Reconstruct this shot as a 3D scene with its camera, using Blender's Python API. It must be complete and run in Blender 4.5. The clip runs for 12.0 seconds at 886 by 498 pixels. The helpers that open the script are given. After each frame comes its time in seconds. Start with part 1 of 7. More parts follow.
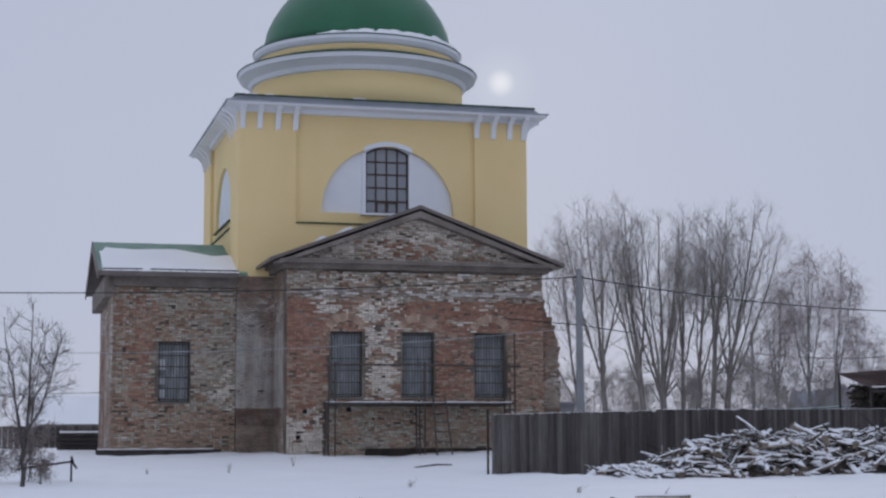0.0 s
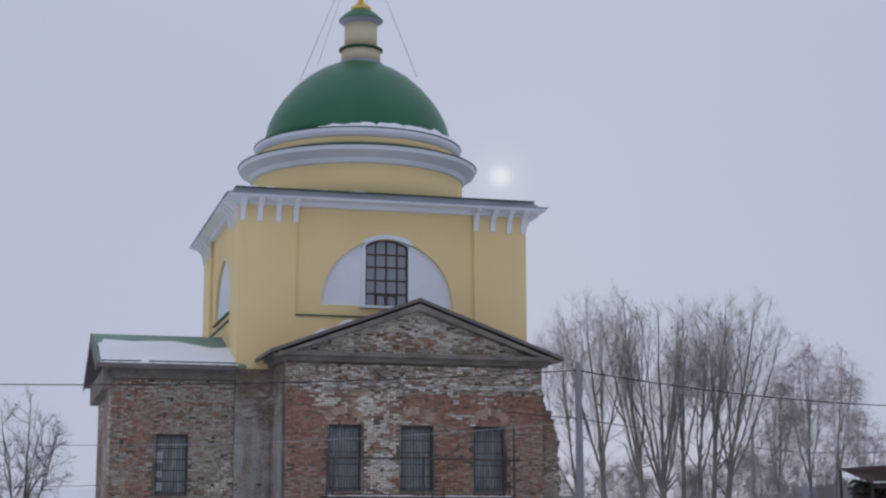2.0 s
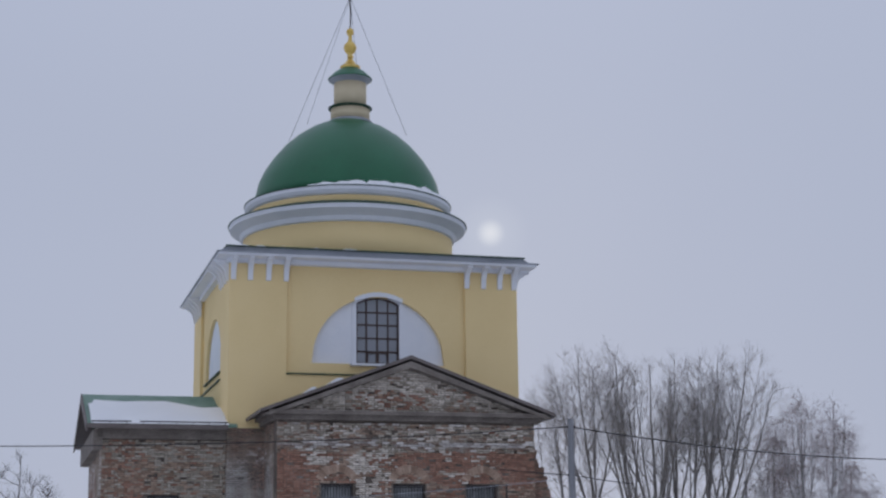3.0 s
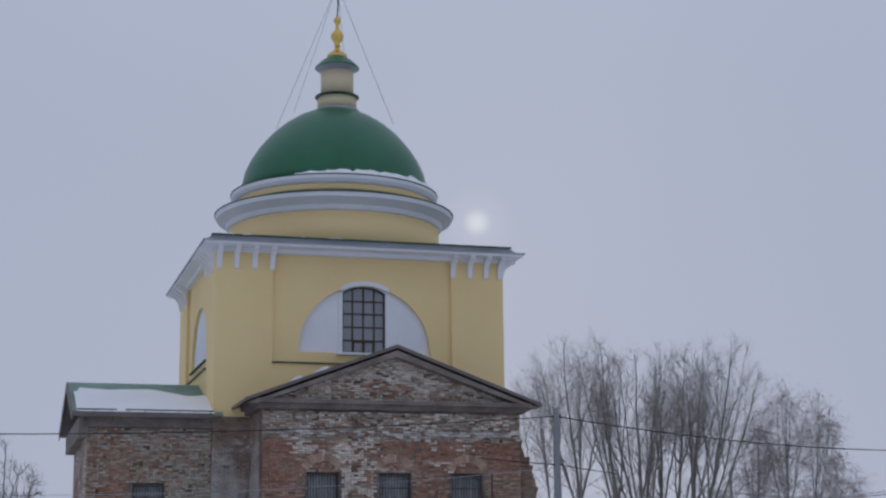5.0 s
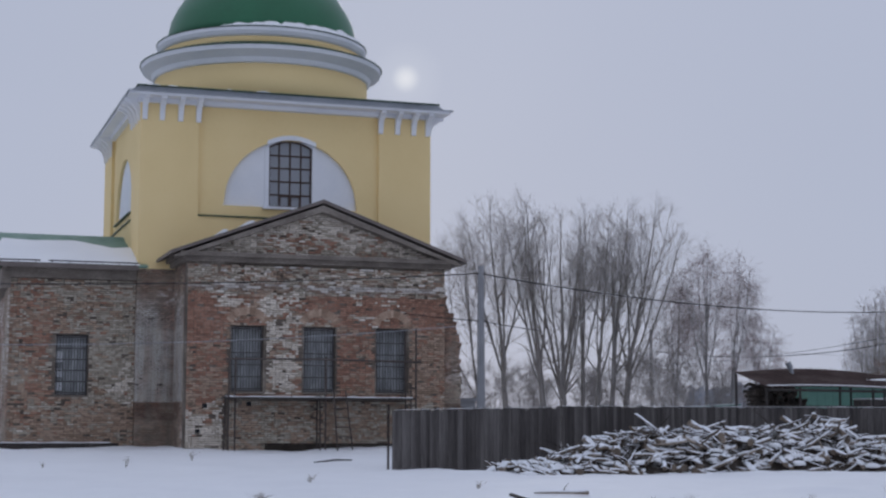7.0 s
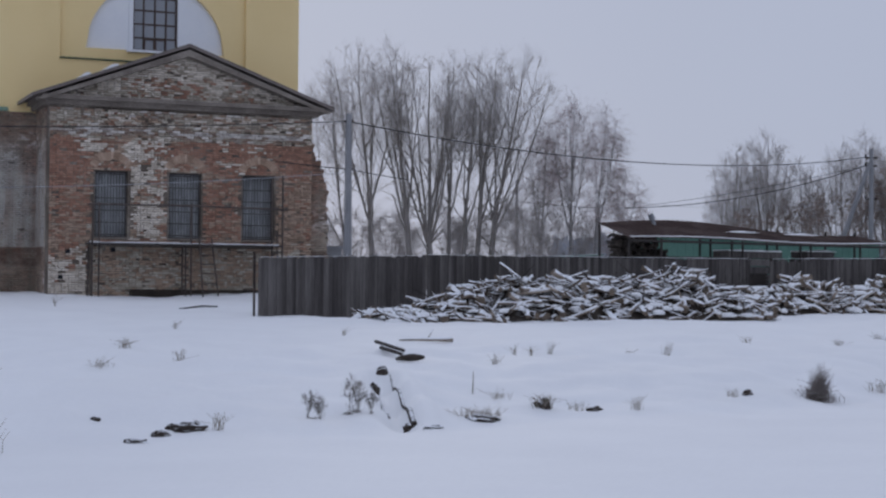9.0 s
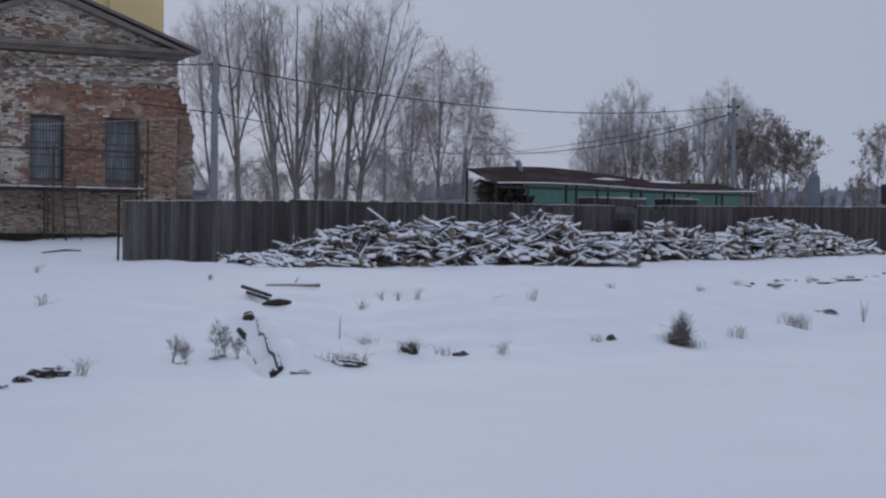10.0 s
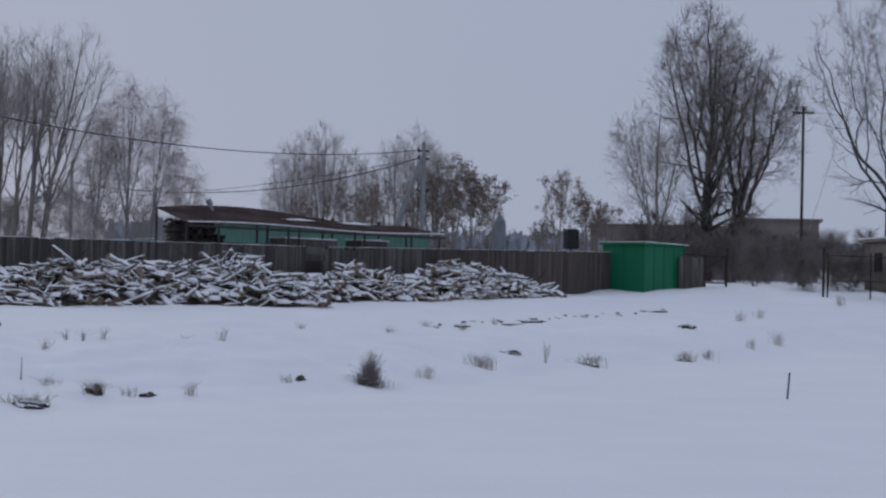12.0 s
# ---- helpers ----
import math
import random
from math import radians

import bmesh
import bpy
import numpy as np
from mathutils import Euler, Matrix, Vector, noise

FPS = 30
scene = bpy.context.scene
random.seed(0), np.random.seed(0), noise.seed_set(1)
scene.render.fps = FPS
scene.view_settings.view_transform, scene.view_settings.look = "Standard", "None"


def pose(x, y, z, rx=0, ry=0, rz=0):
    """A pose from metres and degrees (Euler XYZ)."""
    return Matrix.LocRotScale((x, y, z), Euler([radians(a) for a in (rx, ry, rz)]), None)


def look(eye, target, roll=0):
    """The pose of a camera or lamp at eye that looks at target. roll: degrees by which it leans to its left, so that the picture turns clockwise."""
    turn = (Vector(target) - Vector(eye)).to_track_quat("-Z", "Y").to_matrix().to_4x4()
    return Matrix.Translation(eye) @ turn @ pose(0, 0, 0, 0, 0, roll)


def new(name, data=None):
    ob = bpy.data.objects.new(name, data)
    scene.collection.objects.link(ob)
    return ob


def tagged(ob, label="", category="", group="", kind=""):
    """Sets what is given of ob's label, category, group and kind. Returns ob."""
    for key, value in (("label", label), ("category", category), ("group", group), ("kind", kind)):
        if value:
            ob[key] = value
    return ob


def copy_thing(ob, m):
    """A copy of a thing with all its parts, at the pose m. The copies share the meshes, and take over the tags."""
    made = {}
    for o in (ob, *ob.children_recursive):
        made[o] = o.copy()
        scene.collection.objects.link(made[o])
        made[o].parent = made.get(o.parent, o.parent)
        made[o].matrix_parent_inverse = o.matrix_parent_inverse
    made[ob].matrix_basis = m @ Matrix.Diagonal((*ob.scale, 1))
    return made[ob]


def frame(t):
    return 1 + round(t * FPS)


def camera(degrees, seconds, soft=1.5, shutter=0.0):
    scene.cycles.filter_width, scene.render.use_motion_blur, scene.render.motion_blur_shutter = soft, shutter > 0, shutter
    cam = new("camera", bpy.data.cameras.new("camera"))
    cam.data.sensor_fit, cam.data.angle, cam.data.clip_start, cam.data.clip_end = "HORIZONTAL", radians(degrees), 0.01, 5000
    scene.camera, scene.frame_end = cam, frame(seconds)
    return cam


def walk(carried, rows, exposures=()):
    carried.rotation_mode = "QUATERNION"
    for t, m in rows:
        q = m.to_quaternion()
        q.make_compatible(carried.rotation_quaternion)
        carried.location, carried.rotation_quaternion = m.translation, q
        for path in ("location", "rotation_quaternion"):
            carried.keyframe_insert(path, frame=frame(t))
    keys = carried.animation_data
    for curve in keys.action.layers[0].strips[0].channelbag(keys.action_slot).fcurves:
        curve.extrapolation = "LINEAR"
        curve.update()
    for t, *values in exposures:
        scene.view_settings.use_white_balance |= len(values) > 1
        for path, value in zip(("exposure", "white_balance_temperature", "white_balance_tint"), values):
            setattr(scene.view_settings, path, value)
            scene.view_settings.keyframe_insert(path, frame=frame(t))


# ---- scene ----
# ---- camera and its walk ----
cam = camera(30.26, 12.0, soft=2.4)
EYE = (0.0, 0.0, 1.0)
# seconds, yaw, pitch, roll
ROWS = [
    (0.0, -0.016, 6.799, 0.297), (0.5, 0.012, 7.043, 0.249), (1.0, 0.078, 7.736, 0.115), (1.5, 0.036, 8.742, 0.135),
    (2.0, -0.061, 10.043, 0.111), (2.5, -0.163, 11.102, 0.387), (3.0, -0.287, 12.038, 0.671), (5.0, -0.799, 11.658, 0.541),
    (5.5, -1.208, 10.425, 0.349), (6.0, -1.879, 8.992, 0.199), (6.5, -2.680, 7.787, 0.077), (8.5, -6.588, 2.814, -0.358),
    (9.0, -8.147, 1.362, -0.463), (9.5, -10.039, 0.236, -0.648), (10.0, -12.780, -0.500, -0.747), (10.5, -15.671, -0.596, -0.845),
    (11.0, -18.645, -0.210, -0.894), (11.5, -21.208, 0.445, -1.009), (12.0, -23.562, 1.110, -1.342),
]
# seconds, stops, kelvin, tint
EXPOSURES = [(0.0, 0.07, 6670, 10), (2.0, 0.07, 6690, 10), (3.0, -0.06, 6570, 10), (5.5, -0.16, 6520, 10), (6.5, -0.05, 6610, 10), (8.5, 0.0, 6640, 10), (9.5, -0.11, 6560, 10), (10.5, -0.21, 6520, 10), (12.0, -0.27, 6500, 10)]
walk(cam, [(t, pose(*EYE, 90 + pitch, roll, yaw)) for t, yaw, pitch, roll in ROWS], EXPOSURES)

# ---- sky and sun ----
SUN_AZ, SUN_EL = radians(2.14), radians(12.57)
SUN_DIR = Vector((math.sin(SUN_AZ) * math.cos(SUN_EL), math.cos(SUN_AZ) * math.cos(SUN_EL), math.sin(SUN_EL)))


def make_world():
    world = bpy.data.worlds.new("overcast_sky")
    scene.world = world
    world.use_nodes = True
    nt = world.node_tree
    nt.nodes.clear()
    out = nt.nodes.new("ShaderNodeOutputWorld")
    sky = nt.nodes.new("ShaderNodeTexSky")
    sky.sky_type, sky.sun_disc = "NISHITA", False
    sky.sun_elevation, sky.sun_rotation = SUN_EL, SUN_AZ
    clear = nt.nodes.new("ShaderNodeBackground")
    clear.inputs["Strength"].default_value = 0.05
    nt.links.new(sky.outputs[0], clear.inputs["Color"])
    tc = nt.nodes.new("ShaderNodeTexCoord")
    # the cloud layer, slightly uneven
    noi = nt.nodes.new("ShaderNodeTexNoise")
    noi.inputs["Scale"].default_value, noi.inputs["Detail"].default_value = 1.6, 3.0
    nt.links.new(tc.outputs["Generated"], noi.inputs["Vector"])
    ramp = nt.nodes.new("ShaderNodeValToRGB")
    ramp.color_ramp.elements[0].position, ramp.color_ramp.elements[1].position = 0.3, 0.7
    ramp.color_ramp.elements[0].color, ramp.color_ramp.elements[1].color = (0.405, 0.458, 0.600, 1), (0.440, 0.492, 0.640, 1)
    nt.links.new(noi.outputs["Fac"], ramp.inputs["Fac"])
    # the veiled sun, a pale disc with its halo in the cloud
    dist = nt.nodes.new("ShaderNodeVectorMath")
    dist.operation = "DISTANCE"
    dist.inputs[1].default_value = SUN_DIR
    nt.links.new(tc.outputs["Generated"], dist.inputs[0])
    glow = nt.nodes.new("ShaderNodeValToRGB")
    els = glow.color_ramp.elements
    els[0].position, els[0].color = 0.0, (0.30, 0.28, 0.22, 1)
    els[1].position, els[1].color = 1.0, (0, 0, 0, 1)
    for pos, c in ((0.009, (0.24, 0.23, 0.18, 1)), (0.022, (0.06, 0.06, 0.05, 1)), (0.06, (0.02, 0.02, 0.017, 1)), (0.3, (0.006, 0.006, 0.005, 1))):
        e = els.new(pos)
        e.color = c
    far = nt.nodes.new("ShaderNodeMath")
    far.operation = "MULTIPLY"
    far.inputs[1].default_value = 2.5
    nt.links.new(dist.outputs["Value"], far.inputs[0])
    nt.links.new(far.outputs[0], glow.inputs["Fac"])
    add = nt.nodes.new("ShaderNodeVectorMath")
    add.operation = "ADD"
    nt.links.new(ramp.outputs["Color"], add.inputs[0])
    nt.links.new(glow.outputs["Color"], add.inputs[1])
    # an overcast sky is brighter overhead than at the horizon
    sepz = nt.nodes.new("ShaderNodeSeparateXYZ")
    nt.links.new(tc.outputs["Generated"], sepz.inputs[0])
    up = nt.nodes.new("ShaderNodeMapRange")
    up.interpolation_type = "SMOOTHSTEP"
    up.inputs["From Min"].default_value, up.inputs["From Max"].default_value = 0.22, 0.95
    up.inputs["To Min"].default_value, up.inputs["To Max"].default_value = 1.0, 1.36
    nt.links.new(sepz.outputs["Z"], up.inputs["Value"])
    cloud = nt.nodes.new("ShaderNodeBackground")
    nt.links.new(up.outputs[0], cloud.inputs["Strength"])
    nt.links.new(add.outputs[0], cloud.inputs["Color"])
    mix = nt.nodes.new("ShaderNodeMixShader")
    mix.inputs[0].default_value = 0.975
    nt.links.new(clear.outputs[0], mix.inputs[1])
    nt.links.new(cloud.outputs[0], mix.inputs[2])
    nt.links.new(mix.outputs[0], out.inputs["Surface"])


make_world()
sun_data = bpy.data.lights.new("sun", "SUN")
sun_data.energy, sun_data.angle, sun_data.color = 0.5, radians(14), (1.0, 0.95, 0.88)
sun = new("sun", sun_data)
sun.matrix_world = look(tuple(SUN_DIR * 100), (0, 0, 0))


# ---- materials ----
def surface(name, stops, scale=2.0, fine=30.0, rough=0.8, metal=0.0, bump=0.2, stretch=(1, 1, 1), rand=0.0, spec=0.3, grain=0.35, dist=0.02):
    """A procedural surface: stops of colour over broad noise, mixed with fine grain, and fine relief."""
    m = bpy.data.materials.new(name)
    m.use_nodes = True
    nt = m.node_tree
    b = nt.nodes["Principled BSDF"]
    b.inputs["Roughness"].default_value, b.inputs["Metallic"].default_value = rough, metal
    b.inputs["Specular IOR Level"].default_value = spec
    tc = nt.nodes.new("ShaderNodeTexCoord")
    mp = nt.nodes.new("ShaderNodeMapping")
    mp.inputs["Scale"].default_value = stretch
    nt.links.new(tc.outputs["Object"], mp.inputs["Vector"])
    vec = mp.outputs["Vector"]
    oi = nt.nodes.new("ShaderNodeObjectInfo")
    if rand:
        off = nt.nodes.new("ShaderNodeVectorMath")
        off.operation = "ADD"
        nt.links.new(vec, off.inputs[0])
        mul = nt.nodes.new("ShaderNodeMath")
        mul.operation = "MULTIPLY"
        mul.inputs[1].default_value = 37.0
        nt.links.new(oi.outputs["Random"], mul.inputs[0])
        nt.links.new(mul.outputs[0], off.inputs[1])
        vec = off.outputs[0]
    n1 = nt.nodes.new("ShaderNodeTexNoise")
    n1.inputs["Scale"].default_value, n1.inputs["Detail"].default_value = scale, 5.0
    n2 = nt.nodes.new("ShaderNodeTexNoise")
    n2.inputs["Scale"].default_value, n2.inputs["Detail"].default_value = fine, 3.0
    nt.links.new(vec, n1.inputs["Vector"])
    nt.links.new(vec, n2.inputs["Vector"])
    mx = nt.nodes.new("ShaderNodeMix")
    mx.inputs["Factor"].default_value = grain
    nt.links.new(n1.outputs["Fac"], mx.inputs["A"])
    nt.links.new(n2.outputs["Fac"], mx.inputs["B"])
    fac = mx.outputs["Result"]
    if rand:
        sh = nt.nodes.new("ShaderNodeMath")
        sh.operation = "MULTIPLY_ADD"
        sh.inputs[1].default_value, sh.inputs[2].default_value = rand, -rand / 2
        nt.links.new(oi.outputs["Random"], sh.inputs[0])
        ad = nt.nodes.new("ShaderNodeMath")
        ad.operation = "ADD"
        nt.links.new(fac, ad.inputs[0])
        nt.links.new(sh.outputs[0], ad.inputs[1])
        fac = ad.outputs[0]
    ramp = nt.nodes.new("ShaderNodeValToRGB")
    els = ramp.color_ramp.elements
    els[0].position, els[1].position = 0.3, 0.7
    els[0].color, els[1].color = (*stops[0], 1), (*stops[-1], 1)
    for i, c in enumerate(stops[1:-1], 1):
        e = els.new(0.3 + 0.4 * i / (len(stops) - 1))
        e.color = (*c, 1)
    nt.links.new(fac, ramp.inputs["Fac"])
    nt.links.new(ramp.outputs["Color"], b.inputs["Base Color"])
    if bump:
        bp = nt.nodes.new("ShaderNodeBump")
        bp.inputs["Strength"].default_value, bp.inputs["Distance"].default_value = bump, dist
        nt.links.new(fac, bp.inputs["Height"])
        nt.links.new(bp.outputs["Normal"], b.inputs["Normal"])
    return m


def snowed(m, low=0.45, high=0.75, seed_scale=9.0):
    """Adds snow that lies on what faces the sky."""
    nt = m.node_tree
    b = nt.nodes["Principled BSDF"]
    col = b.inputs["Base Color"].links[0].from_socket
    geo = nt.nodes.new("ShaderNodeNewGeometry")
    sep = nt.nodes.new("ShaderNodeSeparateXYZ")
    nt.links.new(geo.outputs["Normal"], sep.inputs[0])
    noi = nt.nodes.new("ShaderNodeTexNoise")
    noi.inputs["Scale"].default_value = seed_scale
    nt.links.new(geo.outputs["Position"], noi.inputs["Vector"])
    ma = nt.nodes.new("ShaderNodeMath")
    ma.operation = "MULTIPLY_ADD"
    ma.inputs[1].default_value, ma.inputs[2].default_value = 0.9, -0.45
    nt.links.new(noi.outputs["Fac"], ma.inputs[0])
    ad = nt.nodes.new("ShaderNodeMath")
    ad.operation = "ADD"
    nt.links.new(sep.outputs["Z"], ad.inputs[0])
    nt.links.new(ma.outputs[0], ad.inputs[1])
    mr = nt.nodes.new("ShaderNodeMapRange")
    mr.inputs["From Min"].default_value, mr.inputs["From Max"].default_value = low, high
    nt.links.new(ad.outputs[0], mr.inputs["Value"])
    mx = nt.nodes.new("ShaderNodeMix")
    mx.data_type = "RGBA"
    nt.links.new(mr.outputs[0], mx.inputs["Factor"])
    nt.links.new(col, mx.inputs["A"])
    mx.inputs["B"].default_value = (0.83, 0.85, 0.88, 1)
    nt.links.new(mx.outputs["Result"], b.inputs["Base Color"])
    return m


def brick_surface(name, wash=0.5, red=(0.43, 0.205, 0.145), dark=(0.21, 0.12, 0.092), pale=(0.84, 0.79, 0.73), grey=(0.44, 0.395, 0.325), plaster=0.5, streak=1.0, zone=None, soot_k=0.55):
    """Old brickwork in courses of 8 cm, with washed-out limewash, patches of grey plaster and eroded joints."""
    m = bpy.data.materials.new(name)
    m.use_nodes = True
    nt = m.node_tree
    nodes, link = nt.nodes, nt.links.new
    b = nodes["Principled BSDF"]
    b.inputs["Roughness"].default_value, b.inputs["Specular IOR Level"].default_value = 0.9, 0.15
    tc = nodes.new("ShaderNodeTexCoord")
    sep = nodes.new("ShaderNodeSeparateXYZ")
    link(tc.outputs["Object"], sep.inputs[0])
    su = nodes.new("ShaderNodeMath")
    link(sep.outputs["X"], su.inputs[0])
    link(sep.outputs["Y"], su.inputs[1])
    com = nodes.new("ShaderNodeCombineXYZ")
    link(su.outputs[0], com.inputs["X"])
    link(sep.outputs["Z"], com.inputs["Y"])
    warp = nodes.new("ShaderNodeTexNoise")
    warp.inputs["Scale"].default_value = 3.0
    link(com.outputs[0], warp.inputs["Vector"])
    wm = nodes.new("ShaderNodeVectorMath")
    wm.operation = "MULTIPLY_ADD"
    wm.inputs[1].default_value = (0.05, 0.035, 0)
    link(warp.outputs["Color"], wm.inputs[0])
    link(com.outputs[0], wm.inputs[2])
    br = nodes.new("ShaderNodeTexBrick")
    br.inputs["Scale"].default_value = 1.0
    br.inputs["Brick Width"].default_value, br.inputs["Row Height"].default_value = 0.245, 0.075
    br.inputs["Mortar Size"].default_value, br.inputs["Mortar Smooth"].default_value = 0.013, 0.25
    br.inputs["Color1"].default_value, br.inputs["Color2"].default_value = (0, 0, 0, 1), (1, 1, 1, 1)
    br.inputs["Mortar"].default_value = (0.5, 0.5, 0.5, 1)
    br.inputs["Bias"].default_value = 0.0
    link(wm.outputs[0], br.inputs["Vector"])

    def noise_node(scale, detail, stretch=(1, 1, 1), shift=0.0, rough=0.6):
        mp = nodes.new("ShaderNodeMapping")
        mp.inputs["Scale"].default_value = stretch
        mp.inputs["Location"].default_value = (shift, shift * 0.7, 0)
        link(com.outputs[0], mp.inputs["Vector"])
        n = nodes.new("ShaderNodeTexNoise")
        n.inputs["Scale"].default_value, n.inputs["Detail"].default_value, n.inputs["Roughness"].default_value = scale, detail, rough
        link(mp.outputs[0], n.inputs["Vector"])
        return n.outputs["Fac"]

    def remap(v, lo, hi, to=1.0):
        r = nodes.new("ShaderNodeMapRange")
        r.inputs["From Min"].default_value, r.inputs["From Max"].default_value = lo, hi
        r.inputs["To Max"].default_value = to
        link(v, r.inputs["Value"])
        return r.outputs[0]

    def mixc(f, a, c):
        x = nodes.new("ShaderNodeMix")
        x.data_type = "RGBA"
        link(f, x.inputs["Factor"])
        for s, k in ((a, "A"), (c, "B")):
            if isinstance(s, tuple):
                x.inputs[k].default_value = (*s, 1)
            else:
                link(s, x.inputs[k])
        return x.outputs["Result"]

    def mul(a, c):
        x = nodes.new("ShaderNodeMath")
        x.operation = "MULTIPLY"
        link(a, x.inputs[0])
        link(c, x.inputs[1])
        return x.outputs[0]

    def addm(a, c, k=1.0):
        x = nodes.new("ShaderNodeMath")
        x.operation = "MULTIPLY_ADD"
        link(c, x.inputs[0])
        x.inputs[1].default_value = k
        link(a, x.inputs[2])
        return x.outputs[0]

    perbrick = nodes.new("ShaderNodeSeparateColor")
    link(br.outputs["Color"], perbrick.inputs[0])
    one = perbrick.outputs[0]
    body = mixc(one, tuple(0.75 * c for c in dark), (1.04 * red[0], 1.03 * red[1], 1.0 * red[2]))
    body = mixc(remap(noise_node(0.5, 6, shift=3.1), 0.40, 0.66, 0.8), body, tuple(0.45 * a + 0.55 * c for a, c in zip(dark, grey)))
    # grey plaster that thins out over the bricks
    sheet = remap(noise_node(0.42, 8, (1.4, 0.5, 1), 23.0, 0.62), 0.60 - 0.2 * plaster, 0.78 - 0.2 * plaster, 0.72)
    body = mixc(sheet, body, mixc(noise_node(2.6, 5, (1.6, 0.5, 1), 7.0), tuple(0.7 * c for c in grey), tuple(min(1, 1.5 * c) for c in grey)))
    # bricks that kept their limewash, one by one, in broad patches
    patch = remap(noise_node(0.36, 8, (1.0, 1.3, 1), 11.0, 0.70), 0.61 - 0.22 * wash, 0.73 - 0.22 * wash)
    spot = remap(addm(noise_node(6.0, 4, (1.0, 2.4, 1), 5.0), one, 0.8), 0.74, 0.97, 0.88)
    body = mixc(mul(patch, spot), body, pale)
    if zone:
        # a broad sheet of pale plaster with a straight lower edge
        def edge(v, a, b_):
            return remap(addm(v, noise_node(1.6, 6, shift=13.0), 0.9), a + 0.45, b_ + 0.45)
        sx = nodes.new("ShaderNodeSeparateXYZ")
        link(com.outputs[0], sx.inputs[0])
        k = mul(mul(edge(sx.outputs["X"], zone[0], zone[0] + 0.7), edge(sx.outputs["X"], zone[1], zone[1] - 0.5)), mul(remap(sx.outputs["Y"], zone[2], zone[2] + 0.04), edge(sx.outputs["Y"], zone[3], zone[3] - 1.6)))
        k = mul(k, remap(noise_node(1.0, 5, (2.4, 0.3, 1), 55.0), 0.22, 0.56, 0.95))
        body = mixc(k, body, mixc(noise_node(3.0, 5, (1.5, 0.6, 1), 17.0), (0.38, 0.36, 0.33), (0.68, 0.66, 0.62)))
        low = mul(remap(sx.outputs["Y"], zone[2] + 0.02, zone[2] - 0.02), edge(sx.outputs["Y"], zone[2] - 0.9, zone[2] - 0.5))
        body = mixc(mul(low, remap(noise_node(0.8, 4, shift=71.0), 0.3, 0.6, 0.7)), body, (0.12, 0.065, 0.05))
    # soot and damp
    soot = remap(noise_node(4.2, 5, (0.8, 2.6, 1), 41.0, 0.7), 0.53, 0.66, soot_k)
    body = mixc(soot, body, tuple(0.42 * c for c in dark))
    run = remap(noise_node(1.1, 5, (2.0, 0.14, 1), 91.0), 0.50, 0.72, 0.5 * streak)
    body = mixc(run, body, tuple(0.42 * c for c in grey))
    # open joints
    joint = remap(br.outputs["Fac"], 0.2, 0.9, 0.8)
    pointing = remap(noise_node(0.9, 6, (1.0, 1.6, 1), 31.0, 0.7), 0.44, 0.62)
    body = mixc(joint, body, mixc(pointing, (0.065, 0.050, 0.042), (0.40, 0.35, 0.29)))
    hole = remap(noise_node(2.6, 4, (1.0, 2.2, 1), 67.0), 0.645, 0.68, 0.85)
    body = mixc(hole, body, (0.035, 0.028, 0.025))
    link(body, b.inputs["Base Color"])
    inv = nodes.new("ShaderNodeMath")
    inv.operation = "SUBTRACT"
    link(noise_node(9.0, 5, (1, 2, 1), 2.0), inv.inputs[0])
    link(joint, inv.inputs[1])
    bp = nodes.new("ShaderNodeBump")
    bp.inputs["Strength"].default_value, bp.inputs["Distance"].default_value = 0.8, 0.03
    link(inv.outputs[0], bp.inputs["Height"])
    link(bp.outputs["Normal"], b.inputs["Normal"])
    return m


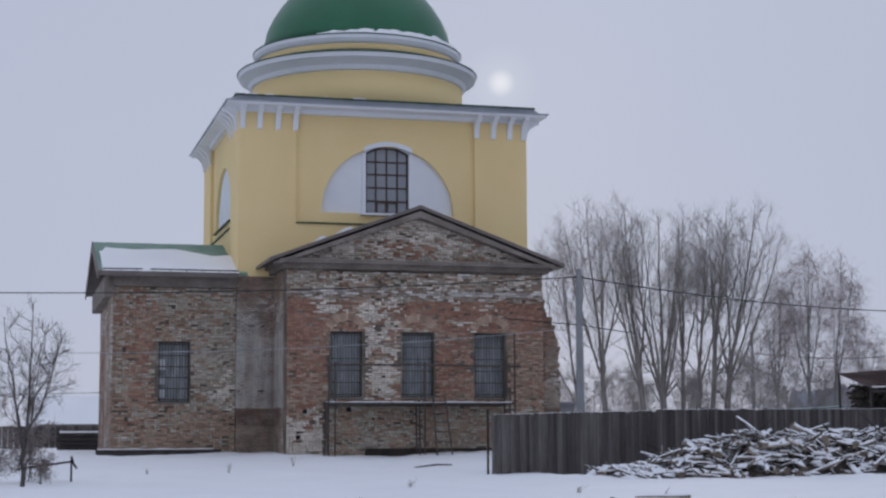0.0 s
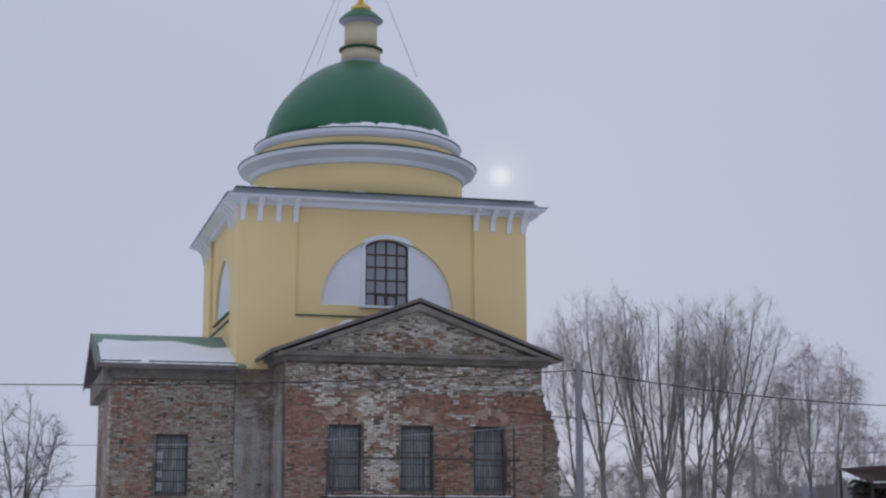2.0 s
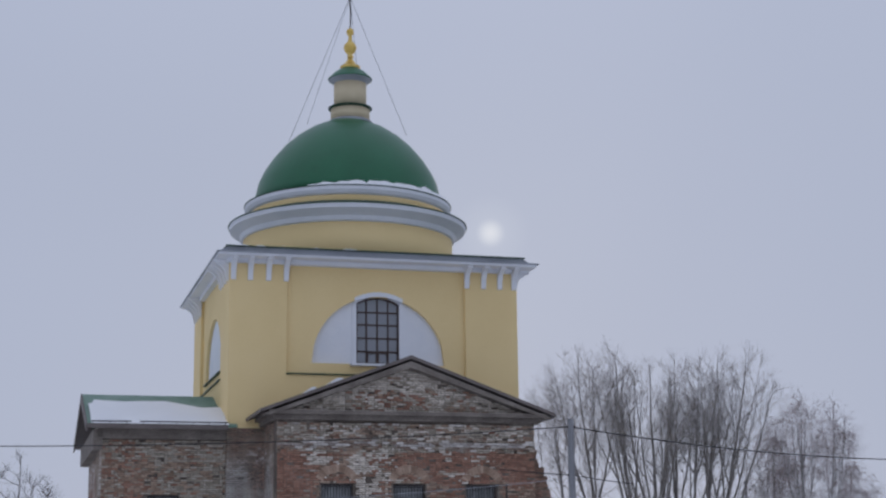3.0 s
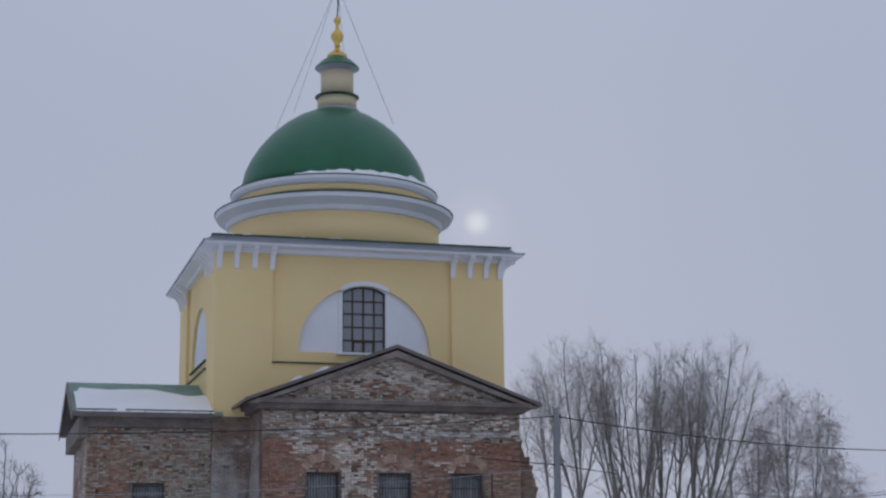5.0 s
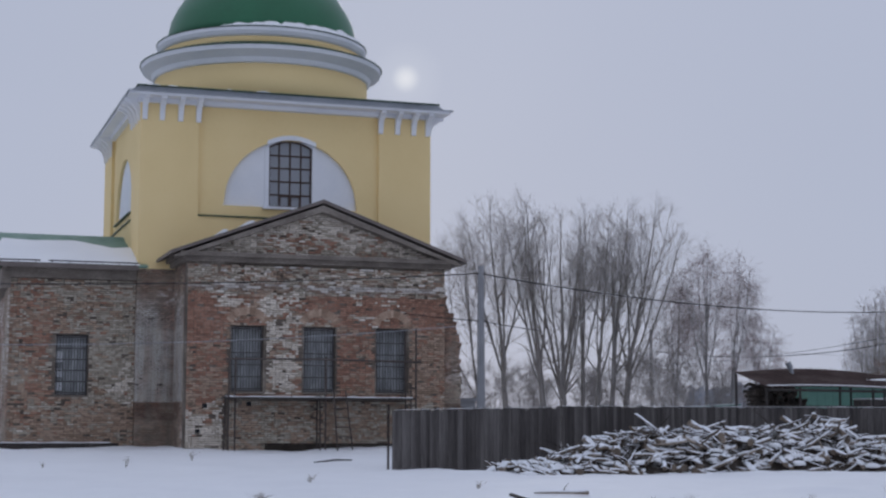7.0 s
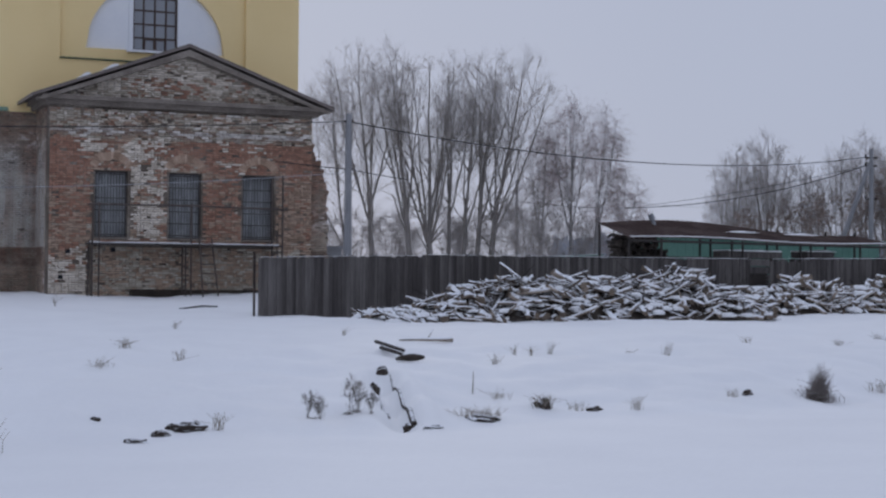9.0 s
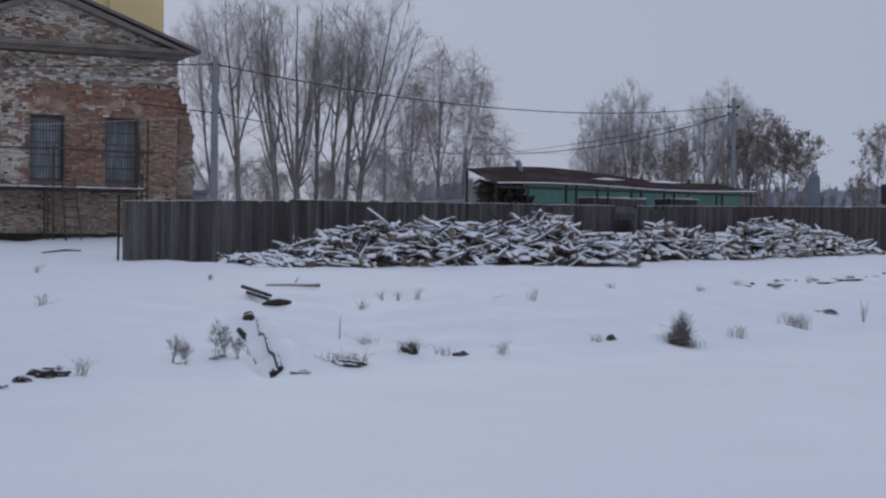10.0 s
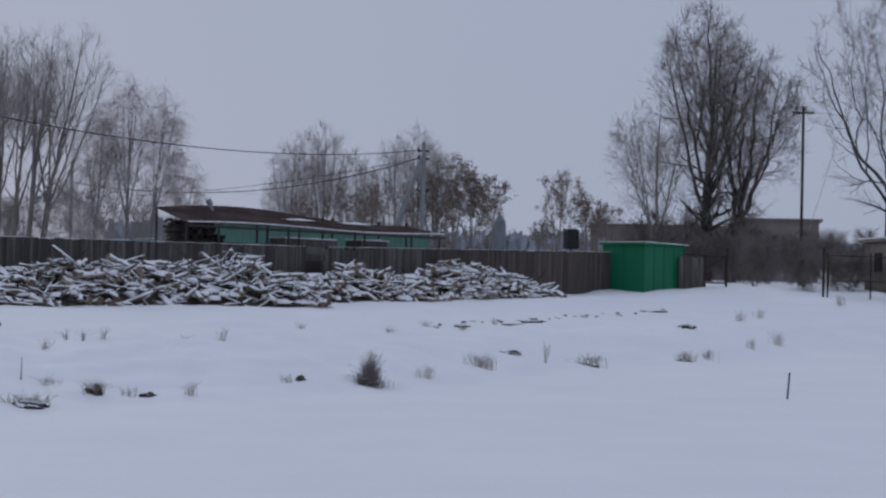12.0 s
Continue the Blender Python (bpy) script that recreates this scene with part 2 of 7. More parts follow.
M = {
    "snow": surface("snow", [(0.80, 0.805, 0.82), (0.86, 0.865, 0.875)], 0.5, 14.0, 0.75, bump=0.35, dist=0.04),
    "brick": brick_surface("old_brick", 0.52, (0.405, 0.21, 0.148), plaster=0.35),
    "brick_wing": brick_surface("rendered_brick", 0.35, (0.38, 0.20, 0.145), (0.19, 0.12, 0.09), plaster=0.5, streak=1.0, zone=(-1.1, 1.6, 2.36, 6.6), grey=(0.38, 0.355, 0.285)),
    "brick_pale": brick_surface("limewashed_brick", 0.65, plaster=1.2, soot_k=0.4, streak=0.7, grey=(0.46, 0.41, 0.335)),
    "lime_brick": surface("limewashed_bricks", [(0.30, 0.26, 0.23), (0.55, 0.51, 0.47), (0.70, 0.66, 0.61)], 2.0, 22.0, 0.9, bump=0.3, rand=0.5),
    "mortar": surface("eroded_lime_mortar", [(0.065, 0.052, 0.042), (0.14, 0.115, 0.094), (0.32, 0.28, 0.235)], 0.9, 9.0, 0.95, bump=0.4),
    "yellow": surface("yellow_limewash", [(0.79, 0.598, 0.295), (0.83, 0.637, 0.323), (0.85, 0.66, 0.348)], 0.35, 12.0, 0.85, bump=0.06, grain=0.2),
    "cream": surface("cream_paint", [(0.55, 0.46, 0.30), (0.62, 0.53, 0.36)], 1.2, 20.0, 0.7, bump=0.05),
    "white": surface("white_paint", [(0.70, 0.72, 0.76), (0.80, 0.81, 0.83)], 0.9, 16.0, 0.7, bump=0.06),
    "dome": surface("green_dome_paint", [(0.010, 0.105, 0.045), (0.015, 0.135, 0.060)], 0.7, 9.0, 0.38, bump=0.05, spec=0.5),
    "green_trim": surface("green_trim", [(0.018, 0.050, 0.030), (0.035, 0.085, 0.05)], 2.0, 20.0, 0.5, bump=0.05),
    "roof_green": surface("faded_green_roof", [(0.11, 0.19, 0.145), (0.17, 0.27, 0.21), (0.24, 0.33, 0.28)], 1.5, 14.0, 0.6, bump=0.1),
    "roof_dark": surface("dark_sheet_roof", [(0.12, 0.10, 0.091), (0.19, 0.160, 0.145)], 1.2, 14.0, 0.6, bump=0.1),
    "zinc": surface("grey_zinc", [(0.25, 0.27, 0.29), (0.36, 0.38, 0.41)], 1.0, 14.0, 0.5, metal=0.1, bump=0.05),
    "gold": surface("gilded_metal", [(0.62, 0.42, 0.10), (0.78, 0.56, 0.18)], 4.0, 30.0, 0.3, metal=0.75, bump=0.02),
    "iron": surface("rusty_iron", [(0.025, 0.02, 0.02), (0.06, 0.04, 0.032)], 5.0, 40.0, 0.7, metal=0.3, bump=0.1),
    "wood_frame": surface("brown_window_wood", [(0.05, 0.033, 0.027), (0.085, 0.055, 0.043)], 4.0, 40.0, 0.6),
    "plaster_grey": surface("grey_cornice_plaster", [(0.10, 0.083, 0.072), (0.19, 0.162, 0.138), (0.30, 0.265, 0.23)], 0.9, 12.0, 0.9, bump=0.3, stretch=(1, 1, 2)),
    "plank": surface("weathered_fence_board", [(0.044, 0.038, 0.037), (0.084, 0.075, 0.071), (0.160, 0.146, 0.139)], 1.6, 18.0, 0.9, bump=0.3, stretch=(4, 4, 0.4), rand=0.20),
    "plank_brown": surface("brown_fence_board", [(0.050, 0.040, 0.036), (0.085, 0.068, 0.060), (0.13, 0.11, 0.10)], 1.6, 14.0, 0.9, bump=0.3, stretch=(4, 4, 0.4), rand=0.16),
    "log": snowed(surface("bark_log", [(0.06, 0.045, 0.036), (0.20, 0.155, 0.118), (0.40, 0.335, 0.275)], 3.0, 24.0, 0.9, bump=0.5, rand=0.3), 0.06, 0.42, 7.0),
    "log_dry": surface("dark_dry_firewood", [(0.018, 0.015, 0.013), (0.04, 0.033, 0.028), (0.08, 0.066, 0.055)], 3.0, 24.0, 0.9, bump=0.5, rand=0.3),
    "frost_weed": surface("frosted_weed_stems", [(0.09, 0.078, 0.066), (0.24, 0.215, 0.19)], 6.0, 20.0, 0.95, bump=0.0),
    "log_end": surface("sawn_log_end", [(0.09, 0.07, 0.055), (0.21, 0.165, 0.125)], 6.0, 50.0, 0.85, rand=0.2),
    # bark and twig of the distant trees: lightened, with the haze painted into their greys
    "bark": surface("haze_paled_bark", [(0.18, 0.166, 0.156), (0.29, 0.268, 0.255)], 2.5, 20.0, 0.95, bump=0.4, stretch=(2, 2, 0.6)),
    "twig": surface("haze_paled_twigs", [(0.32, 0.295, 0.285), (0.42, 0.39, 0.375)], 0.6, 6.0, 0.95, bump=0.0),
    "bark_dark": surface("dark_bark", [(0.055, 0.050, 0.047), (0.11, 0.098, 0.092)], 2.5, 20.0, 0.95, bump=0.4, stretch=(2, 2, 0.6)),
    "twig_dark": surface("dark_twigs", [(0.165, 0.145, 0.135), (0.24, 0.21, 0.195)], 0.6, 6.0, 0.95, bump=0.0),
    "birch": surface("birch_bark", [(0.16, 0.15, 0.15), (0.40, 0.39, 0.39)], 3.0, 9.0, 0.8, stretch=(1, 1, 2.5)),
    "birch_twig": surface("birch_twigs", [(0.32, 0.265, 0.26), (0.43, 0.36, 0.355)], 0.6, 6.0, 0.95, bump=0.0),
    "brush_twig": surface("brown_brush_twigs", [(0.13, 0.112, 0.105), (0.22, 0.19, 0.178)], 1.2, 6.0, 0.95, bump=0.0),
    "scaffold": surface("weathered_scaffold_tube", [(0.045, 0.036, 0.032), (0.11, 0.088, 0.078)], 4.0, 30.0, 0.8, bump=0.1),
    "dry_leaf": surface("dry_brown_leaves", [(0.20, 0.155, 0.135), (0.30, 0.24, 0.205)], 3.0, 12.0, 0.95, bump=0.0),
    "straw": surface("dry_grass", [(0.24, 0.21, 0.17), (0.40, 0.36, 0.31)], 5.0, 20.0, 0.95, bump=0.0),
    "earth": surface("dark_bank_earth", [(0.02, 0.016, 0.013), (0.06, 0.048, 0.038)], 4.0, 25.0, 0.95, bump=0.5),
    "concrete": surface("pole_concrete", [(0.20, 0.205, 0.215), (0.29, 0.29, 0.30)], 1.2, 22.0, 0.9, bump=0.15),
    "tar": surface("tarred_wood_pole", [(0.03, 0.027, 0.026), (0.07, 0.06, 0.055)], 2.0, 22.0, 0.9),
    "cable": surface("cable_sheath", [(0.02, 0.02, 0.022), (0.04, 0.04, 0.045)], 4.0, 22.0, 0.7, bump=0.0),
    "cable_grey": surface("bare_wire", [(0.26, 0.27, 0.29), (0.36, 0.37, 0.39)], 4.0, 22.0, 0.6, bump=0.0),
    "rust": surface("rusty_roof_sheet", [(0.050, 0.030, 0.027), (0.095, 0.058, 0.050), (0.18, 0.135, 0.125)], 0.8, 12.0, 0.85, bump=0.1),
    "mint": surface("mint_green_wall", [(0.075, 0.165, 0.130), (0.125, 0.24, 0.195)], 0.8, 10.0, 0.8, bump=0.1),
    "kiosk": surface("emerald_painted_sheet", [(0.006, 0.125, 0.055), (0.010, 0.165, 0.078)], 0.6, 10.0, 0.5, bump=0.04),
    "far_brick": surface("grey_brick_building", [(0.15, 0.128, 0.118), (0.245, 0.212, 0.198)], 0.6, 6.0, 0.9, bump=0.1),
    "void": surface("dark_interior", [(0.012, 0.012, 0.014), (0.03, 0.03, 0.034)], 1.0, 8.0, 0.9, bump=0.0),
    # pale bluish grey: the air's haze over the woods is mixed into the colour
    "far_wood": surface("far_woodland_with_haze", [(0.27, 0.28, 0.31), (0.34, 0.35, 0.38)], 0.05, 0.6, 0.95, bump=0.0),
    # near-black on purpose: the shade between the billets is put into this colour
    "pile_core": snowed(surface("painted_pile_shadow", [(0.03, 0.024, 0.02), (0.10, 0.08, 0.065)], 5.0, 26.0, 0.95, bump=0.6), 0.9, 1.2, 5.0),
    "clod": snowed(surface("frozen_clod", [(0.02, 0.016, 0.013), (0.07, 0.055, 0.045)], 6.0, 25.0, 0.95, bump=0.5), 0.7, 1.0, 9.0),
    "black": surface("black_tank_paint", [(0.008, 0.008, 0.009), (0.02, 0.02, 0.022)], 2.0, 12.0, 0.6),
    "slate": surface("slate_blue_stone", [(0.13, 0.145, 0.165), (0.20, 0.215, 0.235)], 1.0, 12.0, 0.7),
}


def pane_glass(name, tint, rough=0.12):
    m = bpy.data.materials.new(name)
    m.use_nodes = True
    b = m.node_tree.nodes["Principled BSDF"]
    b.inputs["Base Color"].default_value = (*tint, 1)
    b.inputs["Roughness"].default_value, b.inputs["Specular IOR Level"].default_value = rough, 0.5
    b.inputs["Transmission Weight"].default_value = 0.35
    return m


def brick_piece(name, stops, spots=0.5):
    """One kind of brick in a wall: each brick keeps a tone of its own, with fine stains."""
    m = bpy.data.materials.new(name)
    m.use_nodes = True
    nt = m.node_tree
    b = nt.nodes["Principled BSDF"]
    b.inputs["Roughness"].default_value, b.inputs["Specular IOR Level"].default_value = 0.92, 0.15
    geo = nt.nodes.new("ShaderNodeNewGeometry")
    tc = nt.nodes.new("ShaderNodeTexCoord")
    n = nt.nodes.new("ShaderNodeTexNoise")
    n.inputs["Scale"].default_value, n.inputs["Detail"].default_value = 7.0, 5.0
    nt.links.new(tc.outputs["Object"], n.inputs["Vector"])
    mx = nt.nodes.new("ShaderNodeMix")
    mx.inputs["Factor"].default_value = spots
    nt.links.new(geo.outputs["Random Per Island"], mx.inputs["A"])
    nt.links.new(n.outputs["Fac"], mx.inputs["B"])
    ramp = nt.nodes.new("ShaderNodeValToRGB")
    els = ramp.color_ramp.elements
    els[0].position, els[1].position = 0.15, 0.85
    els[0].color, els[1].color = (*stops[0], 1), (*stops[-1], 1)
    for i, c in enumerate(stops[1:-1], 1):
        els.new(0.15 + 0.7 * i / (len(stops) - 1)).color = (*c, 1)
    nt.links.new(mx.outputs["Result"], ramp.inputs["Fac"])
    nt.links.new(ramp.outputs["Color"], b.inputs["Base Color"])
    bp = nt.nodes.new("ShaderNodeBump")
    bp.inputs["Strength"].default_value, bp.inputs["Distance"].default_value = 0.5, 0.02
    nt.links.new(n.outputs["Fac"], bp.inputs["Height"])
    nt.links.new(bp.outputs["Normal"], b.inputs["Normal"])
    return m


BRICKS = [
    brick_piece("red_brick", [(0.22, 0.112, 0.078), (0.35, 0.182, 0.128), (0.46, 0.275, 0.198)]),
    brick_piece("brown_brick", [(0.23, 0.155, 0.110), (0.38, 0.268, 0.197), (0.53, 0.395, 0.300)]),
    brick_piece("limewashed_piece", [(0.44, 0.372, 0.305), (0.68, 0.605, 0.51), (0.86, 0.790, 0.70)]),
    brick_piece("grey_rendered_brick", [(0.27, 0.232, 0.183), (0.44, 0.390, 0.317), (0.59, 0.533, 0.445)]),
    brick_piece("sooty_brick", [(0.07, 0.052, 0.040), (0.15, 0.112, 0.087), (0.26, 0.198, 0.154)]),
]
M["roof_snowed"] = snowed(surface("snowy_green_roof", [(0.15, 0.27, 0.215), (0.24, 0.37, 0.31)], 0.8, 10.0, 0.7, bump=0.1), 0.75, 1.05, 2.5)
M["pane"] = pane_glass("window_pane", (0.40, 0.42, 0.455), 0.08)
M["pane_dusty"] = surface("dusty_window_pane", [(0.15, 0.160, 0.165), (0.30, 0.315, 0.32), (0.52, 0.54, 0.55)], 1.6, 9.0, 0.4, bump=0.0, stretch=(3, 3, 0.6))
M["bars"] = surface("painted_window_bars", [(0.065, 0.060, 0.060), (0.12, 0.11, 0.108)], 5.0, 40.0, 0.7, bump=0.1)


# ---- building blocks ----
def box(bm, x0, x1, y0, y1, z0, z1):
    vs = [bm.verts.new((x, y, z)) for z in (z0, z1) for x, y in ((x0, y0), (x1, y0), (x1, y1), (x0, y1))]
    for f in ((3, 2, 1, 0), (4, 5, 6, 7), (0, 1, 5, 4), (1, 2, 6, 5), (2, 3, 7, 6), (3, 0, 4, 7)):
        bm.faces.new([vs[i] for i in f])
    return vs


def prism(bm, outline, a, b, axis="y"):
    """An outline of two coordinates pushed from a to b along the third axis."""
    def at(p, k):
        return {"y": (p[0], k, p[1]), "x": (k, p[0], p[1]), "z": (p[0], p[1], k)}[axis]
    lo = [bm.verts.new(at(p, a)) for p in outline]
    hi = [bm.verts.new(at(p, b)) for p in outline]
    n = len(outline)
    bm.faces.new(lo)
    bm.faces.new(hi[::-1])
    for i in range(n):
        bm.faces.new((lo[(i + 1) % n], lo[i], hi[i], hi[(i + 1) % n]))


def lathe(bm, profile, n=48, centre=(0, 0)):
    """A profile of (radius, height) turned about an upright axis."""
    rings = [[bm.verts.new((centre[0] + r * math.cos(2 * math.pi * i / n), centre[1] + r * math.sin(2 * math.pi * i / n), z)) for i in range(n)] for r, z in profile]
    for a, c in zip(rings, rings[1:]):
        for i in range(n):
            bm.faces.new((a[i], a[(i + 1) % n], c[(i + 1) % n], c[i]))
    bm.faces.new(rings[0][::-1])
    bm.faces.new(rings[-1])


def tube(bm, path, r, n=6):
    """A round bar along a path of points."""
    pts = [Vector(p) for p in path]
    rings = []
    for i, p in enumerate(pts):
        d = (pts[min(i + 1, len(pts) - 1)] - pts[max(i - 1, 0)]).normalized()
        u = d.orthogonal().normalized() if abs(d.z) > 0.99 else d.cross(Vector((0, 0, 1))).normalized()
        w = d.cross(u)
        rr = r[i] if isinstance(r, (list, tuple)) else r
        rings.append([bm.verts.new(p + rr * (math.cos(2 * math.pi * k / n) * u + math.sin(2 * math.pi * k / n) * w)) for k in range(n)])
    for a, c in zip(rings, rings[1:]):
        for k in range(n):
            bm.faces.new((a[k], a[(k + 1) % n], c[(k + 1) % n], c[k]))
    bm.faces.new(rings[0][::-1])
    bm.faces.new(rings[-1])


def wall_grid(bm, u0, u1, z0, z1, v0, v1, holes, along="x"):
    """A thick upright wall with rectangular openings (u0, u1, z0, z1) through it."""
    us = sorted({u0, u1, *(h[0] for h in holes), *(h[1] for h in holes)})
    zs = sorted({z0, z1, *(h[2] for h in holes), *(h[3] for h in holes)})
    for a, c in zip(us, us[1:]):
        start = None
        for p, q in zip(zs, zs[1:]):
            solid = not any(h[0] <= (a + c) / 2 <= h[1] and h[2] <= (p + q) / 2 <= h[3] for h in holes)
            if solid and start is None:
                start = p
            if start is not None and (not solid or q == zs[-1]):
                top = q if solid else p
                if along == "x":
                    box(bm, a, c, v0, v1, start, top)
                else:
                    box(bm, v0, v1, a, c, start, top)
                start = None
    bmesh.ops.remove_doubles(bm, verts=bm.verts, dist=0.0005)


def mesh_of(name, bm, material, smooth=False):
    bmesh.ops.recalc_face_normals(bm, faces=bm.faces)
    me = bpy.data.meshes.new(name)
    bm.to_mesh(me)
    bm.free()
    me.materials.append(material)
    if smooth:
        for p in me.polygons:
            p.use_smooth = True
    return me


def part(name, bm, material, parent, label="", smooth=False):
    ob = new(name, mesh_of(name, bm, material, smooth))
    ob.parent = parent
    return tagged(ob, label)


def thing(name, label, category, at=None, group="", kind=""):
    ob = new(name)
    ob.empty_display_size = 0.2
    if at is not None:
        ob.matrix_basis = at
    return tagged(ob, label, category, group, kind)


def solo(name, bm, material, label, category, group="", kind="", smooth=False, at=None):
    ob = new(name, mesh_of(name, bm, material, smooth))
    if at is not None:
        ob.matrix_basis = at
    return tagged(ob, label, category, group, kind)


def ease(a, b, x):
    t = min(1.0, max(0.0, (x - a) / (b - a)))
    return t * t * (3 - 2 * t)


# ---- ground ----
def foot_line(x):
    """How far ahead the foot of the snow bank runs."""
    return 20.3 + 0.70 * max(0.0, min(x, 27.0) - 2.0) + 0.30 * max(0.0, x - 27.0) + 0.05 * min(0.0, x) + 0.5 * math.sin(x * 0.45) + 0.25 * math.sin(x * 1.3 + 1)


def plateau(x, y):
    pts = ((20, -0.35), (28, -0.25), (40, 0.0), (48, 0.08), (55, 0.42), (62, 0.74), (75, 0.85), (95, 0.95))
    lift = 0.45 * ease(29, 40, x) * ease(42, 54, y)
    if y <= pts[0][0]:
        return pts[0][1]
    for (a, p), (b, q) in zip(pts, pts[1:]):
        if y <= b:
            return p + (q - p) * (y - a) / (b - a) + lift
    return 0.95 + lift + (0.019 if x > -10 else 0.004) * min(y - 95, 500)


def ground_z(x, y):
    s = (y - foot_line(x)) * 0.82
    k = 0.75 * ease(-0.3, 4.2, s) + 0.25 * ease(2.0, 11.0, s)
    z = -0.9 + k * (plateau(x, y) + 0.9)
    rough = ease(-1, 2, s) * (1 - ease(55, 90, y))
    n = noise.noise((x * 0.25, y * 0.25, 0)) * 0.13 + noise.noise((x * 0.9, y * 0.9, 3)) * (0.16 - 0.11 * ease(6, 14, s)) + noise.noise((x * 2.4, y * 2.4, 7)) * 0.034
    flat = noise.noise((x * 0.12, y * 0.12, 5)) * 0.03 + noise.noise((x * 0.7, y * 0.7, 9)) * 0.010
    if 1.5 < x < 4.5 and 20.5 < y < 28:
        # a small eroded gully that opens to the flat
        cx = 2.80 + 0.045 * (y - 24)
        run = ease(20.8, 22.2, y) * (1 - ease(26.4, 27.6, y))
        z -= run * (0.26 * math.exp(-((x - cx + 0.12) / 0.22) ** 2) - 0.12 * math.exp(-((x - cx - 0.28) / 0.20) ** 2))
    z -= 0.10 * math.exp(-((s - 0.5) / 0.5) ** 2) * max(0.0, noise.noise((x * 0.8, 4, 2)) + 0.15)
    return z + rough * n + (1 - rough) * flat


def make_ground():
    angs = [radians(a) for a in np.concatenate([np.arange(-180, -26, 6.0), np.arange(-26, 50, 0.22), np.arange(50, 180, 6.0)])]
    rads = np.concatenate([[0.5, 2, 4, 6, 8, 9], np.arange(10, 19, 0.3), np.arange(19, 32, 0.15), np.arange(32, 40, 0.25), np.arange(40, 70, 0.6), np.arange(70, 130, 5.0), [150, 200, 280, 400, 600, 900, 1500, 2600]])
    verts = [(0.0, 0.0, ground_z(0, 0))]
    for r in rads:
        for a in angs:
            x, y = r * math.sin(a), r * math.cos(a)
            verts.append((x, y, ground_z(x, y)))
    n = len(angs)
    faces = [(0, 1 + (i + 1) % n, 1 + i) for i in range(n)]
    for k in range(len(rads) - 1):
        b0, b1 = 1 + k * n, 1 + (k + 1) * n
        for i in range(n):
            j = (i + 1) % n
            faces.append((b0 + i, b0 + j, b1 + j, b1 + i))
    me = bpy.data.meshes.new("ground")
    me.from_pydata(verts, [], faces)
    me.materials.append(M["snow"])
    for p in me.polygons:
        p.use_smooth = True
    return tagged(new("ground", me), "snow-covered field with a low bank and a flat frozen foreground", "ground", kind="structure")


make_ground()


# ---- church ----
CHURCH = Matrix.Translation((-7.77, 62.02, 0)) @ pose(0, 0, 0, 0, 0, 15)
rng = random.Random(4)
church = thing("church", "yellow and bare brick domed church with peeling walls and green dome", "church", CHURCH)


def strips(bm, us, lo, hi, v0, v1):
    """A slab between two curves lo(u) and hi(u), v0 to v1 deep."""
    cols = [[bm.verts.new((u, v, z)) for v in (v0, v1) for z in (lo(u), hi(u))] for u in us]
    for a, c in zip(cols, cols[1:]):
        bm.faces.new((a[0], c[0], c[1], a[1]))
        bm.faces.new((a[2], a[3], c[3], c[2]))
        bm.faces.new((a[1], c[1], c[3], a[3]))
        bm.faces.new((a[0], a[2], c[2], c[0]))
    for e in (cols[0], cols[-1]):
        bm.faces.new((e[0], e[1], e[3], e[2]))


def spread(a, b, n):
    return [a + (b - a) * i / n for i in range(n + 1)]


# brick porch block with its three barred windows
P = -3.0
WINDOWS = [(3.02, 4.21), (5.72, 6.93), (8.50, 9.72)]
WZ = (2.73, 5.12)
bm = bmesh.new()
wall_grid(bm, 1.40, 11.20, 0.2, 7.45, P, P + 0.7, [(a, b, *WZ) for a, b in WINDOWS])
part("front_wall", bm, M["mortar"], church, "weathered red brick wall with washed-out limewash")
for u in (1.40, 10.5):
    bm = bmesh.new()
    box(bm, u, u + 0.7, P + 0.7, 0.0, 0.2, 7.45)
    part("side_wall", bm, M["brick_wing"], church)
bm = bmesh.new()
prism(bm, [(1.45, 7.75), (11.15, 7.75), (6.32, 9.55)], P + 0.02, P + 0.5)
part("gable", bm, M["mortar"], church, "brick pediment with worn limewash")
bm = bmesh.new()
box(bm, 1.05, 11.55, P - 0.42, 0.0, 7.60, 7.76)
box(bm, 1.20, 11.40, P - 0.22, 0.0, 7.42, 7.60)
part("cornice", bm, M["plaster_grey"], church, "crumbling grey plaster cornice")
bm = bmesh.new()
for s in (-1, 1):
    a, e = (6.32, 9.84), (6.32 + s * 5.62, 7.76)
    prism(bm, [a, e, (e[0], e[1] - 0.12), (a[0], a[1] - 0.13)], P - 0.50, 0.02)
part("roof", bm, M["roof_dark"], church, "dark sheet-metal gable roof")
bm = bmesh.new()
for s in (-1, 1):
    a, e = (6.32, 9.62), (6.32 + s * 5.5, 7.58)
    prism(bm, [a, e, (e[0] - s * 0.3, e[1] - 0.02), (a[0], a[1] - 0.24)], P - 0.46, P + 0.1)
part("raking_cornice", bm, M["plaster_grey"], church, "dark weathered raking cornice")
for u0, u1 in ((3.3, 3.75), (2.45, 2.75)):
    bm = bmesh.new()
    z0 = 9.84 - (6.32 - u0) * 0.37
    strips(bm, spread(u0, u1, 5), lambda u: 9.84 - (6.32 - u) * 0.37, lambda u: 9.90 - (6.32 - u) * 0.37 + 0.06 * math.sin((u - u0) / (u1 - u0) * math.pi), P - 0.4, -0.6)
    part("roof_snow", bm, M["snow"], church, "patch of snow")
